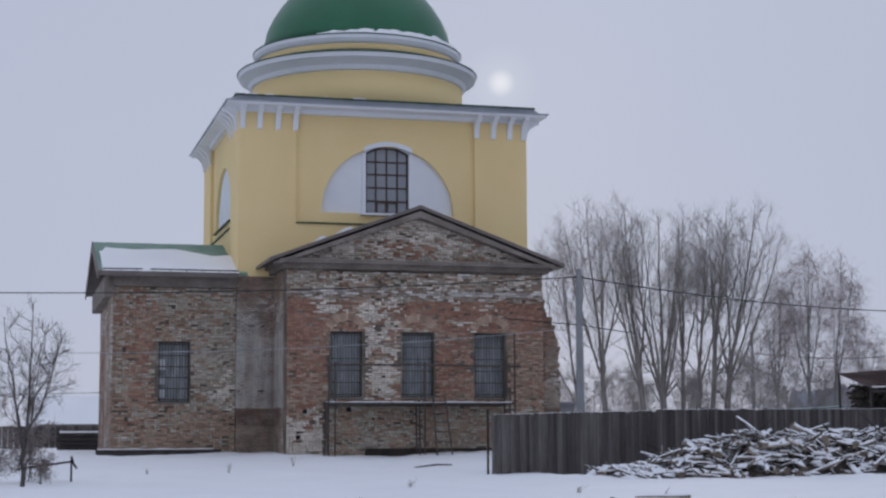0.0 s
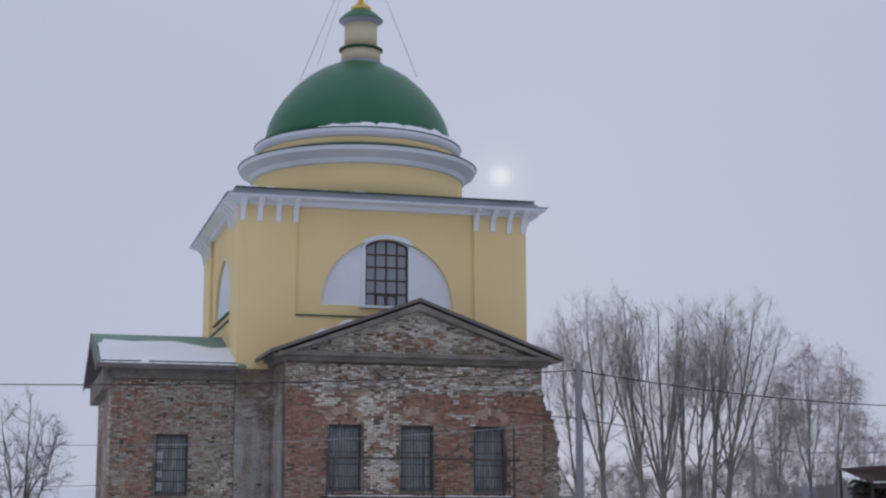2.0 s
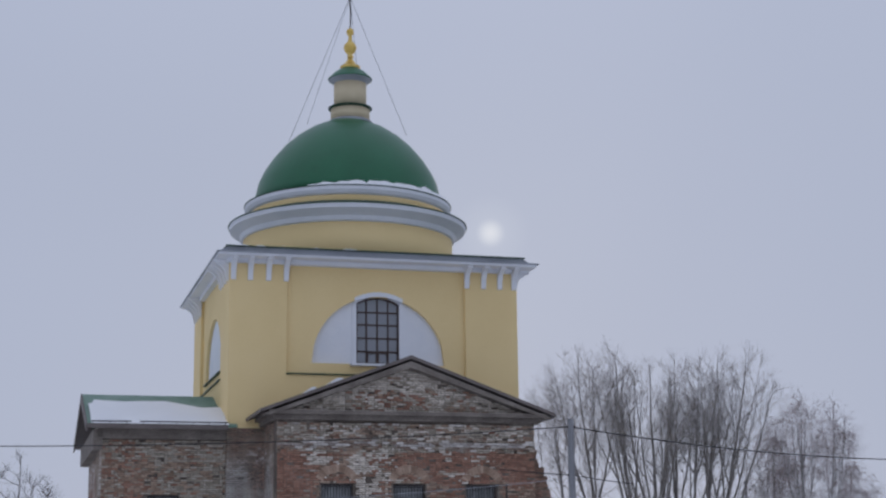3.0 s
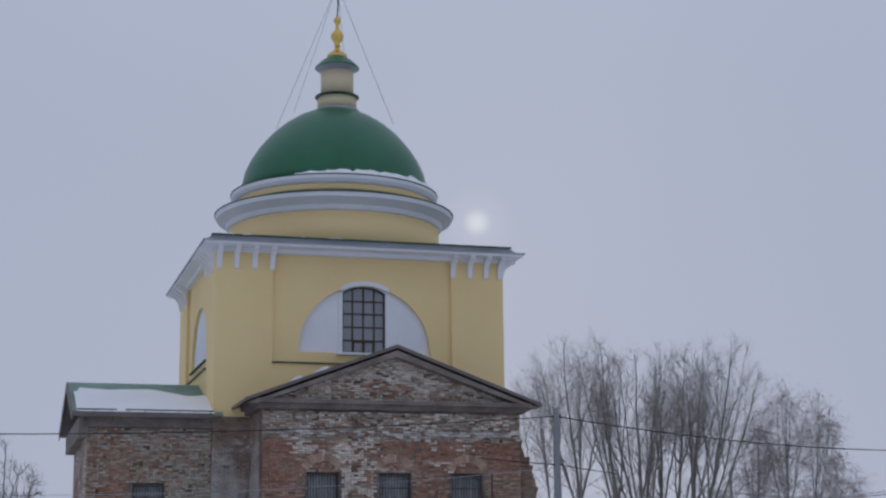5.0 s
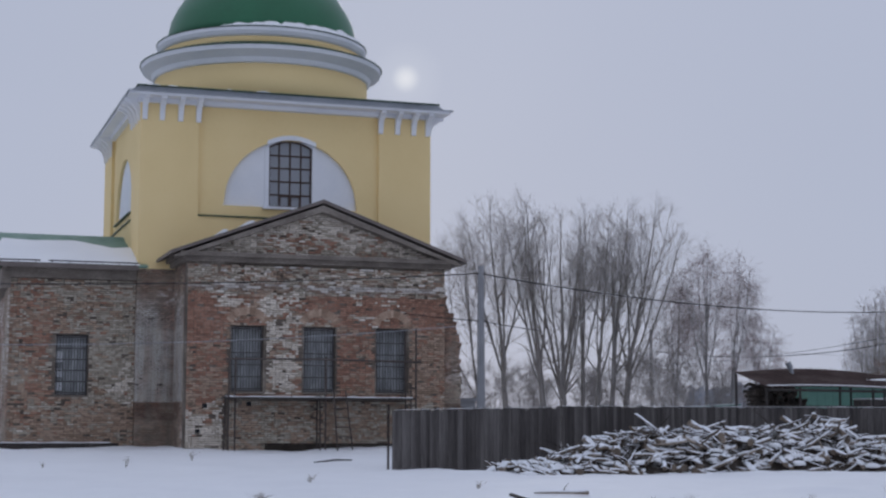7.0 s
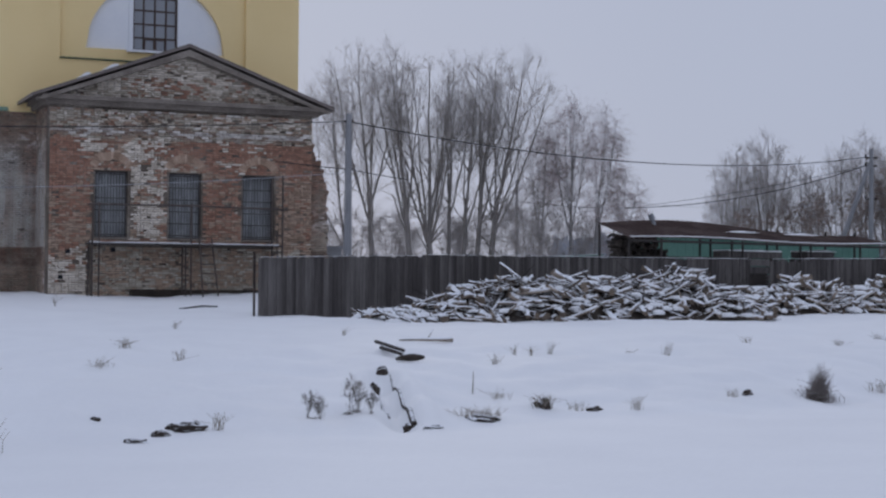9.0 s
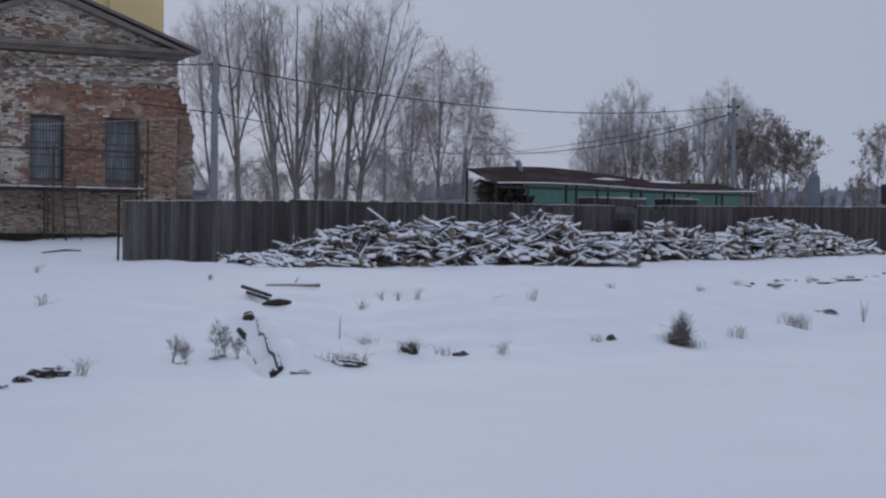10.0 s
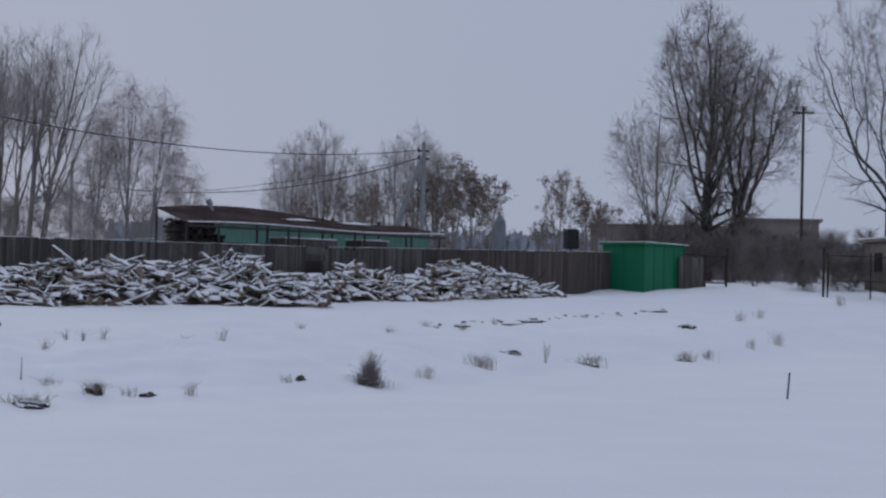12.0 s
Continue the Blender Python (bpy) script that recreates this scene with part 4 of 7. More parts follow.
def porch_mix(u, z):
    """Chances of red, brown, limewashed, grey and sooty bricks on the porch front."""
    red = 0.30 + 1.1 * bump_at(u, z, 1.9, 5.6, 0.9, 1.1) + 1.3 * bump_at(u, z, 10.1, 5.9, 2.2, 0.7) + 0.7 * bump_at(u, z, 7.0, 5.9, 1.2, 0.6) + 0.5 * bump_at(u, z, 7.7, 3.9, 0.8, 1.2) + 0.35 * bump_at(u, z, 2.2, 3.8, 0.7, 1.4)
    brown = 0.42 + 0.5 * bump_at(u, z, 10.4, 3.4, 0.9, 1.8) + 0.4 * bump_at(u, z, 2.3, 3.2, 0.8, 0.9)
    lime = 0.10 + 1.5 * bump_at(u, z, 4.7, 5.1, 0.9, 1.5) + 0.8 * bump_at(u, z, 4.9, 3.4, 0.6, 1.2) + 0.9 * bump_at(u, z, 8.2, 5.8, 0.9, 0.5) + 1.7 * bump_at(u, z, 2.0, 1.3, 0.9, 1.0) + 0.8 * bump_at(u, z, 3.2, 6.0, 1.0, 0.35)
    grey, soot = 0.16, 0.13
    if z > 6.3:
        lime, grey, soot, red, brown = 0.55, 0.60, 0.40, 0.12, 0.55
    if z < 2.4 and u > 2.9:
        lime, grey, soot, red, brown = 0.10, 0.80, 0.28, 0.02, 0.75
    k = n2(u, z, 3, 0.8)
    return red * (1 + 0.9 * k), brown, lime * max(0.05, 1 + 1.6 * n2(u, z, 21, 0.9)), grey * (1 - 0.6 * k), soot * max(0.2, 1 + 2.0 * n2(u, z, 40, 1.3))


def gable_mix(u, z):
    d = abs(u - 6.32)
    edge = 9.55 - 0.372 * d - z
    lime = 0.45 + 0.9 * (1 if edge < 0.55 else 0.2) + 0.4 * bump_at(u, z, 6.3, 9.1, 1.0, 0.4)
    red = 0.45 * bump_at(u, z, 5.8, 8.3, 2.2, 0.4) + 0.1
    return red, 0.45, lime * max(0.1, 1 + 1.1 * n2(u, z, 5, 1.0)), 0.45, 0.12 + (0.5 if d > 3.2 else 0.0)


def wing_mix(u, z):
    red = 0.10 + 0.7 * bump_at(u, z, -3.9, 5.0, 0.8, 1.8) + 0.4 * bump_at(u, z, -3.4, 2.4, 0.6, 0.6)
    brown = 0.72 + 0.9 * bump_at(u, z, -0.6, 1.95, 1.1, 0.35) + 0.5 * bump_at(u, z, -3.0, 1.0, 2.0, 0.4)
    lime = 0.05 + 1.7 * bump_at(u, z, -0.35, 3.2, 0.55, 0.9) + 0.55 * bump_at(u, z, -3.4, 3.5, 0.6, 0.5) + 0.45 * bump_at(u, z, -4.0, 1.4, 0.7, 0.5)
    grey = 0.50 + 1.1 * bump_at(u, z, -0.9, 4.4, 1.2, 1.7) + (0.5 if z > 6.1 else 0.0)
    k = n2(u, z, 13, 0.8)
    return red * (1 + k), brown, lime * max(0.05, 1 + 1.4 * n2(u, z, 25, 1.0)), grey * (1 - 0.5 * k), 0.10 * max(0.2, 1 + 2.5 * n2(u, z, 44, 1.3)) + (0.15 if z > 5.6 else 0)


def brick_facing(label, u0, u1, z0, z1, v, mix, holes=(), inside=None, seed=1, lost=0.045):
    """Bricks laid in courses on a wall face, uneven and with some of them lost."""
    r = random.Random(seed)
    verts, faces, mats = [], [], []
    z, row = z0, 0
    while z + 0.07 <= z1:
        u = u0 - (0.13 if row % 2 else 0.0)
        while u < u1:
            ln = 0.245 if r.random() < 0.45 else 0.12
            a, b = max(u, u0) + 0.006, min(u + ln, u1) - 0.006
            u += ln
            mu, mz = (a + b) / 2, z + 0.036
            if b - a < 0.04 or any(h[0] - 0.02 < b and a < h[1] + 0.02 and h[2] - 0.03 < mz < h[3] + 0.03 for h in holes) or (inside and not (inside(a, z + 0.075) and inside(b, z + 0.075))):
                continue
            if r.random() < lost * max(0.2, 1 + 3 * n2(mu, mz, 77, 1.2)):
                continue
            p = v - r.uniform(0.010, 0.032)
            dz = r.uniform(-0.006, 0.004)
            lo, hi = z + 0.005 + dz, z + 0.073 + dz + r.uniform(-0.008, 0.0)
            e = 0.006
            k = len(verts)
            verts += [(a, v + 0.01, lo), (b, v + 0.01, lo), (b, v + 0.01, hi), (a, v + 0.01, hi), (a + e, p, lo + e), (b - e, p, lo + e), (b - e, p, hi - e), (a + e, p, hi - e)]
            faces += [(k + 4, k + 5, k + 6, k + 7), (k, k + 1, k + 5, k + 4), (k + 1, k + 2, k + 6, k + 5), (k + 2, k + 3, k + 7, k + 6), (k + 3, k, k + 4, k + 7)]
            # neighbours tend to be alike: the tone drifts along the wall
            ws = [max(0.001, w) ** 1.5 for w in mix(mu, mz)]
            drift = min(0.999, max(0.0, 0.5 + 0.75 * noise.noise((mu * 1.5, mz * 2.6, 61)) + 0.4 * noise.noise((mu * 4.0, mz * 9.0, 33))))
            x = (0.42 * drift + 0.58 * r.random()) * sum(ws)
            kind = 2
            for q in (4, 1, 0, 3, 2):
                x -= ws[q]
                if x < 0:
                    kind = q
                    break
            mats += [kind] * 5
        z += 0.081
        row += 1
    me = bpy.data.meshes.new("brick_facing_rest")
    me.from_pydata(verts, [], faces)
    for m in BRICKS:
        me.materials.append(m)
    me.polygons.foreach_set("material_index", mats)
    ob = new("brick_facing_rest", me)
    ob.parent = church
    return tagged(ob, label, kind="stuff")


brick_facing("worn red, limewashed and sooty bricks in courses", 1.40, 11.20, 0.45, 7.40, P, porch_mix, [(a, b, *WZ) for a, b in WINDOWS] + [(2.95, 9.62, 0.0, 2.42)], seed=1)
brick_facing("grey-washed plinth bricks in courses", 2.95, 9.62, 0.45, 2.42, P - 0.05, porch_mix, seed=2)
brick_facing("pale and red gable bricks in courses", 1.5, 11.1, 7.78, 9.5, P + 0.02, gable_mix, inside=lambda u, z: z < 9.52 - 0.372 * abs(u - 6.32), seed=3)
brick_facing("brown and grey bricks of the wing in courses", -4.60, 0.0, 0.7, 6.95, 0.32, wing_mix, [(-2.90, -1.72, 2.62, 4.88)], seed=4)

# ---- scaffold along the porch ----
scaffold = thing("scaffold", "rusty steel tube scaffold with snowy plank deck", "scaffold", CHURCH)
for u, v, top in ((2.76, -4.0, 3.95), (3.0, -4.0, 3.95), (2.76, -3.2, 2.6), (6.13, -4.0, 2.6), (6.32, -4.0, 3.98), (6.2, -3.2, 2.6), (9.55, -4.0, 3.0), (9.75, -4.0, 5.1), (9.6, -3.2, 5.0)):
    bm = bmesh.new()
    tube(bm, [(u, v, 0.45), (u + rng.uniform(-0.03, 0.03), v, top)], 0.032, 6)
    part("post", bm, M["scaffold"], scaffold)
bm = bmesh.new()
tube(bm, [(2.6, -4.02, 3.86), (6.3, -4.02, 3.89)], 0.042, 6)
part("rail", bm, M["scaffold"], scaffold)
bm = bmesh.new()
tube(bm, [(6.3, -4.02, 3.89), (9.95, -4.02, 3.84)], 0.042, 6)
part("rail", bm, M["scaffold"], scaffold)
for i in range(4):
    bm = bmesh.new()
    v = -4.1 + i * 0.26
    box(bm, 2.65 + rng.uniform(-0.1, 0.1), 9.8 + rng.uniform(-0.1, 0.1), v, v + 0.24, 2.46 + rng.uniform(-0.01, 0.01), 2.51)
    part("deck_plank", bm, M["plank"], scaffold)
for u0, u1 in ((2.8, 5.0), (5.1, 6.9), (7.0, 9.6)):
    bm = bmesh.new()
    strips(bm, spread(u0, u1, 14), lambda u: 2.505, lambda u: 2.53 + 0.05 * max(0, noise.noise((u * 1.7, 3, 0)) + 0.3), -4.08, -3.15)
    part("deck_snow", bm, M["snow"], scaffold, "snow on the deck")
ladder = thing("ladder", "dark wooden ladder leaning on the scaffold", "ladder", CHURCH)
for u in (6.60, 7.05):
    bm = bmesh.new()
    tube(bm, [(u + (0.12 if u > 7 else 0), -4.7, 0.5), (u - 0.02, -4.14, 2.75)], 0.032, 6)
    part("stile", bm, M["scaffold"], ladder)
for i in range(6):
    t = 0.12 + i * 0.15
    bm = bmesh.new()
    tube(bm, [(6.6, -4.7 + 0.56 * t, 0.5 + 2.25 * t), (7.10, -4.7 + 0.56 * t, 0.5 + 2.25 * t)], 0.018, 5)
    part("rung", bm, M["scaffold"], ladder)


# ---- trees ----
def grow_tree(seed, height, r0, first=0.25, spread_deg=35, limbs=14, sub=10, twigs=12, droop=0.0, lean=(0, 0), wob=0.10, forks=1, twig_len=0.55, reach=1.0, twig_r=0.008):
    """Lists of tapered pieces (start, end, radius, radius): thick wood and thin twigs."""
    r = random.Random(seed)
    thick, thin = [], []

    def shoot(p, d, length, rad, n, wobble, rise, end=0.25):
        pts = [(p.copy(), rad)]
        for i in range(n):
            d = (d + Vector((r.gauss(0, wobble), r.gauss(0, wobble), r.gauss(0, wobble * 0.6) + rise))).normalized()
            p = p + d * (length / n)
            pts.append((p.copy(), rad * (1 - (1 - end) * (i + 1) / n)))
        return pts

    def along(pts, t):
        f = t * (len(pts) - 1)
        i = min(int(f), len(pts) - 2)
        k = f - i
        p = pts[i][0].lerp(pts[i + 1][0], k)
        return p, (pts[i + 1][0] - pts[i][0]).normalized(), pts[i][1] * (1 - k) + pts[i + 1][1] * k

    def side_dir(d, ang):
        o = d.orthogonal().normalized()
        o = Matrix.Rotation(r.uniform(0, 2 * math.pi), 3, d) @ o
        return (d * math.cos(ang) + o * math.sin(ang)).normalized()

    def add(lst, pts):
        for (a, ra), (b, rb) in zip(pts, pts[1:]):
            lst.append((a, b, ra, rb))

    for f in range(forks):
        d0 = Vector((lean[0], lean[1], 1)).normalized()
        if forks > 1:
            d0 = (d0 + Vector((r.uniform(-0.22, 0.22), r.uniform(-0.22, 0.22), 0))).normalized()
        hh = height * (1 if f == 0 else r.uniform(0.78, 0.97))
        trunk = shoot(Vector((r.uniform(-0.2, 0.2) * (f > 0), r.uniform(-0.2, 0.2) * (f > 0), 0)), d0, hh, r0 * (1 if f == 0 else 0.8), 11, wob * 0.5, 0.02, 0.10)
        add(thick, trunk)
        for i in range(limbs):
            t = first + (0.97 - first) * ((i + r.random() * 0.8) / limbs)
            p, d, rr = along(trunk, t)
            L = reach * height * (0.32 * (1 - t) + 0.16) * r.uniform(0.65, 1.25)
            limb = shoot(p, side_dir(d, radians(spread_deg * r.uniform(0.65, 1.4) * (0.9 + 0.25 * t))), L, max(min(0.018, r0 * 0.4), rr * 0.44), 6, wob * 0.85, 0.075 - droop * 0.08, 0.18)
            add(thick, limb)
            for j in range(sub):
                p2, d2, r2 = along(limb, 0.2 + 0.8 * (j + r.random()) / sub)
                L2 = L * r.uniform(0.22, 0.42) * 1.15
                br = shoot(p2, side_dir(d2, radians(r.uniform(24, 66))), L2, max(min(0.011, r0 * 0.3), r2 * 0.45), 4, wob * 1.6, 0.03 - droop * 0.33, 0.4)
                add(thin, br)
                for k in range(twigs):
                    p3, d3, r3 = along(br, 0.15 + 0.85 * (k + r.random()) / twigs)
                    L3 = twig_len * r.uniform(0.6, 1.5)
                    add(thin, shoot(p3, side_dir(d3, radians(r.uniform(20, 75))), L3, twig_r, 2, 0.22, 0.02 - droop * 0.7, 0.55))
    return thick, thin


def vase_tree(seed, height, r0, fork=0.3, leaders=5, width=0.18, low=0.2, lean=0.0, branches=18, subs=7, twigs=5, droop=0.0, wob=0.05, twig_len=0.5, twig_r=0.006, angle=38, belly=0.62, open_top=0.9, lower=0):
    """A tree whose leaders sweep up and outward and fill a rounded crown; thick wood and thin twigs."""
    r = random.Random(seed)
    thick, thin = [], []
    reach = width * height

    def axis(z):
        return Vector((lean * height * (max(0.0, z) / height) ** 1.3, 0, 0))

    def beyond(p):
        t = p.z / height
        o = p - axis(p.z)
        rad = math.hypot(o.x, o.y)
        a = math.atan2(o.y, o.x)
        k = math.sqrt(max(0.0, 1 - ((t - belly) / (1.02 - belly)) ** 2)) if t > belly else 0.35 + 0.65 * ease(low, belly, t)
        return rad > reach * k * (1 + 0.30 * noise.noise((a * 1.3, t * 5, seed)))

    def shoot(p, d, length, rad, n, wobble, rise, end=0.25, held=True):
        pts = [(p.copy(), rad)]
        for i in range(n):
            d = (d + Vector((r.gauss(0, wobble), r.gauss(0, wobble), r.gauss(0, wobble * 0.6) + rise))).normalized()
            p = p + d * (length / n)
            if held and i > 0 and beyond(p):
                break
            pts.append((p.copy(), rad * (1 - (1 - end) * (i + 1) / n)))
        return pts

    def along(pts, t):
        f = t * (len(pts) - 1)
        i = min(int(f), len(pts) - 2)
        k = f - i
        return pts[i][0].lerp(pts[i + 1][0], k), (pts[i + 1][0] - pts[i][0]).normalized(), pts[i][1] * (1 - k) + pts[i + 1][1] * k

    def side_dir(d, ang):
        o = Matrix.Rotation(r.uniform(0, 2 * math.pi), 3, d) @ d.orthogonal().normalized()
        return (d * math.cos(ang) + o * math.sin(ang)).normalized()

    def add(lst, pts):
        for (a, ra), (b, rb) in zip(pts, pts[1:]):
            lst.append((a, b, ra, rb))

    top = fork * height
    n = 6
    trunk = [(axis(top * i / n) + Vector((r.gauss(0, wob * 0.35), r.gauss(0, wob * 0.35), top * i / n)) * 1.0, r0 * (1.12 if i == 0 else 1 - 0.28 * i / n)) for i in range(n + 1)]
    add(thick, trunk)
    stems = [trunk]
    for k in range(leaders * 2):
        p, d, rr = along(trunk, 1.0 if k == 0 else r.uniform(0.55, 1.0))
        a = 2 * math.pi * (k + r.uniform(-0.3, 0.3)) / max(1, leaders - 1)
        if k >= leaders:
            # a second leader that parts from an earlier one
            parent = stems[1 + (k - leaders)]
            p, d, rr = along(parent, r.uniform(0.18, 0.5))
            o = parent[-1][0] - axis(parent[-1][0].z)
            a = math.atan2(o.y, o.x) + r.gauss(0, 0.7)
            rr *= 1.25
        rho = reach * (r.uniform(0.0, 0.15) if k == 0 else r.uniform(0.45, open_top))
        zt = height * (0.99 - 0.30 * (rho / reach) ** 2 * r.uniform(0.7, 1.3))
        end = axis(zt) + Vector((rho * math.cos(a), rho * math.sin(a), zt))
        mid_p = Vector((p.x * 0.42 + end.x * 0.58, p.y * 0.42 + end.y * 0.58, p.z + (end.z - p.z) * 0.42))
        pts = []
        ra = rr * (0.74 if k == 0 else r.uniform(0.38, 0.56))
        w = Vector((0, 0, 0))
        for i in range(12):
            s_ = i / 11
            w = w * 0.7 + Vector((r.gauss(0, wob), r.gauss(0, wob), 0)) * height * 0.05
            pts.append(((1 - s_) ** 2 * p + 2 * s_ * (1 - s_) * mid_p + s_ * s_ * end + (w if i else w * 0), ra * (1 - 0.94 * s_) + min(0.006, r0 * 0.15)))
        add(thick, pts)
        stems.append(pts)
    for m, stem in enumerate(stems):
        count = branches if m else max(2, branches // 3, lower)
        for i in range(count):
            t = (0.08 if m else max(0.3, low / fork)) + (0.91 if m else max(0.0, 0.95 - max(0.3, low / fork))) * ((i + r.random()) / count) ** 0.8
            p, d, rr = along(stem, min(t, 0.99))
            L = height * (0.12 + 0.12 * (1 - t)) * r.uniform(0.6, 1.2)
            limb = shoot(p, side_dir(d, radians(angle * r.uniform(0.7, 1.35))), L, max(min(0.010, r0 * 0.3), rr * 0.38), 6, wob * 1.6, 0.07 - droop * 0.10, 0.2)
            if len(limb) < 3:
                continue
            add(thick, limb)
            for j in range(subs):
                p2, d2, r2 = along(limb, 0.15 + 0.85 * (j + r.random()) / subs)
                br = shoot(p2, side_dir(d2, radians(r.uniform(22, 55))), L * r.uniform(0.25, 0.48), max(min(0.0065, r0 * 0.25), r2 * 0.45), 4, wob * 2.2, 0.07 - droop * 0.36, 0.45)
                add(thin, br)
                if len(br) < 2:
                    continue
                for q in range(twigs):
                    p3, d3, r3 = along(br, 0.15 + 0.85 * (q + r.random()) / twigs)
                    add(thin, shoot(p3, side_dir(d3, radians(r.uniform(18, 55))), twig_len * r.uniform(0.5, 1.3), twig_r, 2, 0.14, 0.08 - droop * 0.8, 0.5, False))
    return thick, thin


def pieces_mesh(name, segs, material, sides):
    verts, faces = [], []
    ring = [(math.cos(2 * math.pi * k / sides), math.sin(2 * math.pi * k / sides)) for k in range(sides)]
    for a, b, ra, rb in segs:
        d = (b - a).normalized()
        u = d.orthogonal().normalized()
        w = d.cross(u)
        base = len(verts)
        for c, s in ring:
            verts.append(a + ra * (c * u + s * w))
        for c, s in ring:
            verts.append(b + rb * (c * u + s * w))
        for k in range(sides):
            j = (k + 1) % sides
            faces.append((base + k, base + j, base + sides + j, base + sides + k))
    me = bpy.data.meshes.new(name)
    me.from_pydata(verts, [], faces)
    me.materials.append(material)
    if sides > 4:
        for p in me.polygons:
            p.use_smooth = True
    return me


def tree(label, at, bark="bark", twig="twig", leaves=0, leaf_size=0.09, group="", name="tree", make=grow_tree, **kw):
    ob = thing(name, label, "tree", at, group)
    thick, thin = make(**kw)
    t = new("trunk", pieces_mesh("trunk", thick, M[bark], 6))
    t.parent = ob
    c = new("crown", pieces_mesh("crown", thin, M[twig], 3))
    c.parent = ob
    if leaves:
        r = random.Random(kw["seed"] + 99)
        verts, faces = [], []
        for _ in range(leaves):
            a, b, ra, rb = r.choice(thin)
            p = a.lerp(b, r.random())
            for _k in range(3):
                q = p + Vector((r.gauss(0, 0.10), r.gauss(0, 0.10), r.gauss(-0.04, 0.09)))
                u = Vector((r.gauss(0, 1), r.gauss(0, 1), r.gauss(0, 1))).normalized() * leaf_size
                w = u.orthogonal().normalized() * leaf_size * 0.55
                n = len(verts)
                verts += [q - u, q + w, q + u, q - w]
                faces.append((n, n + 1, n + 2, n + 3))
        me = bpy.data.meshes.new("foliage")
        me.from_pydata(verts, [], faces)
        me.materials.append(M["dry_leaf"])
        f = new("foliage", me)
        f.parent = ob
        tagged(f, "clusters of dry brown leaves")
    return ob


def stand(x, y, dz=0.0, rz=0.0, s=1.0):
    return pose(x, y, ground_z(x, y) - 0.08 + dz, 0, 0, rz) @ Matrix.Diagonal((s, s, s, 1))


# the tall grove beside the church
G1 = "tall bare trees of the grove"
GL = "tall bare grey tree with upswept branches in the grove"
for seed, x, y, h, r0, fork, n, w, ln in (
    (11, 8.45, 84.6, 12.7, 0.17, 0.34, 6, 0.210, -0.075), (12, 10.40, 84.3, 12.7, 0.18, 0.40, 5, 0.165, -0.10), (13, 11.35, 84.1, 12.0, 0.22, 0.24, 7, 0.200, -0.03),
    (14, 12.40, 84.6, 12.4, 0.12, 0.45, 4, 0.120, 0.01), (15, 13.00, 84.0, 12.3, 0.13, 0.38, 4, 0.150, 0.06), (16, 13.75, 83.9, 12.5, 0.15, 0.42, 4, 0.150, 0.06),
    (17, 14.45, 84.2, 12.7, 0.18, 0.36, 6, 0.200, 0.12), (18, 7.30, 86.5, 11.4, 0.11, 0.30, 5, 0.210, -0.12)):
    tree(GL, stand(x, y), group=G1, make=vase_tree, seed=seed, height=h, r0=r0, fork=fork, leaders=n, width=w, low=0.16, lean=ln, branches=9, subs=6, twigs=4, twig_len=0.6, twig_r=0.0042, angle=42)
G2 = "birches at the end of the grove"
BL = "bare birch with fine drooping reddish twigs"
for seed, x, y, h, r0, n, w, ln in ((31, 18.65, 83.4, 10.2, 0.12, 5, 0.165, -0.01), (36, 19.75, 82.8, 9.9, 0.09, 4, 0.120, 0.05), (37, 17.2, 84.6, 8.6, 0.10, 5, 0.18, 0.04), (38, 21.0, 83.2, 6.4, 0.07, 4, 0.19, 0.08)):
    tree(BL, stand(x, y), "birch", "birch_twig", group=G2, name="birch", make=vase_tree, seed=seed, height=h, r0=r0, fork=0.35, leaders=n, width=w, low=0.15, lean=ln, branches=8, subs=6, twigs=5, droop=0.6, twig_len=0.8, twig_r=0.0042, angle=48)
G3 = "low thicket under the grove"
thicket = tree("thin bare undergrowth saplings", stand(16.2, 82.0), "twig", "twig", group=G3, name="sapling", seed=41, height=5.2, r0=0.05, first=0.1, spread_deg=40, limbs=12, sub=6, twigs=6, forks=2)
for x, y, rz, s in ((17.5, 83.0, 60, 1.0), (18.9, 84.0, 140, 0.8), (20.0, 84.5, 250, 0.7), (6.6, 86.0, 20, 0.75), (8.0, 89.0, 190, 0.8), (21.5, 85.0, 75, 0.6), (14.0, 87.0, 30, 0.8), (11.0, 90.0, 300, 0.8), (5.6, 92.0, 100, 0.8), (7.4, 85.5, 10, 0.6), (9.4, 86.5, 80, 0.85), (10.2, 87.0, 170, 0.7), (12.6, 86.8, 210, 0.85), (13.6, 85.2, 320, 0.65), (15.2, 85.6, 45, 0.8), (16.4, 84.6, 265, 0.85), (18.2, 86.2, 15, 0.7)):
    copy_thing(thicket, stand(x, y, 0, rz, s))

# trees beyond the shed
G4 = "half-bare trees beyond the shed"


def polar(az, dist_m, rz=0.0, k=1.0):
    return stand(dist_m * math.sin(radians(az)), dist_m * math.cos(radians(az)), 0, rz, k)


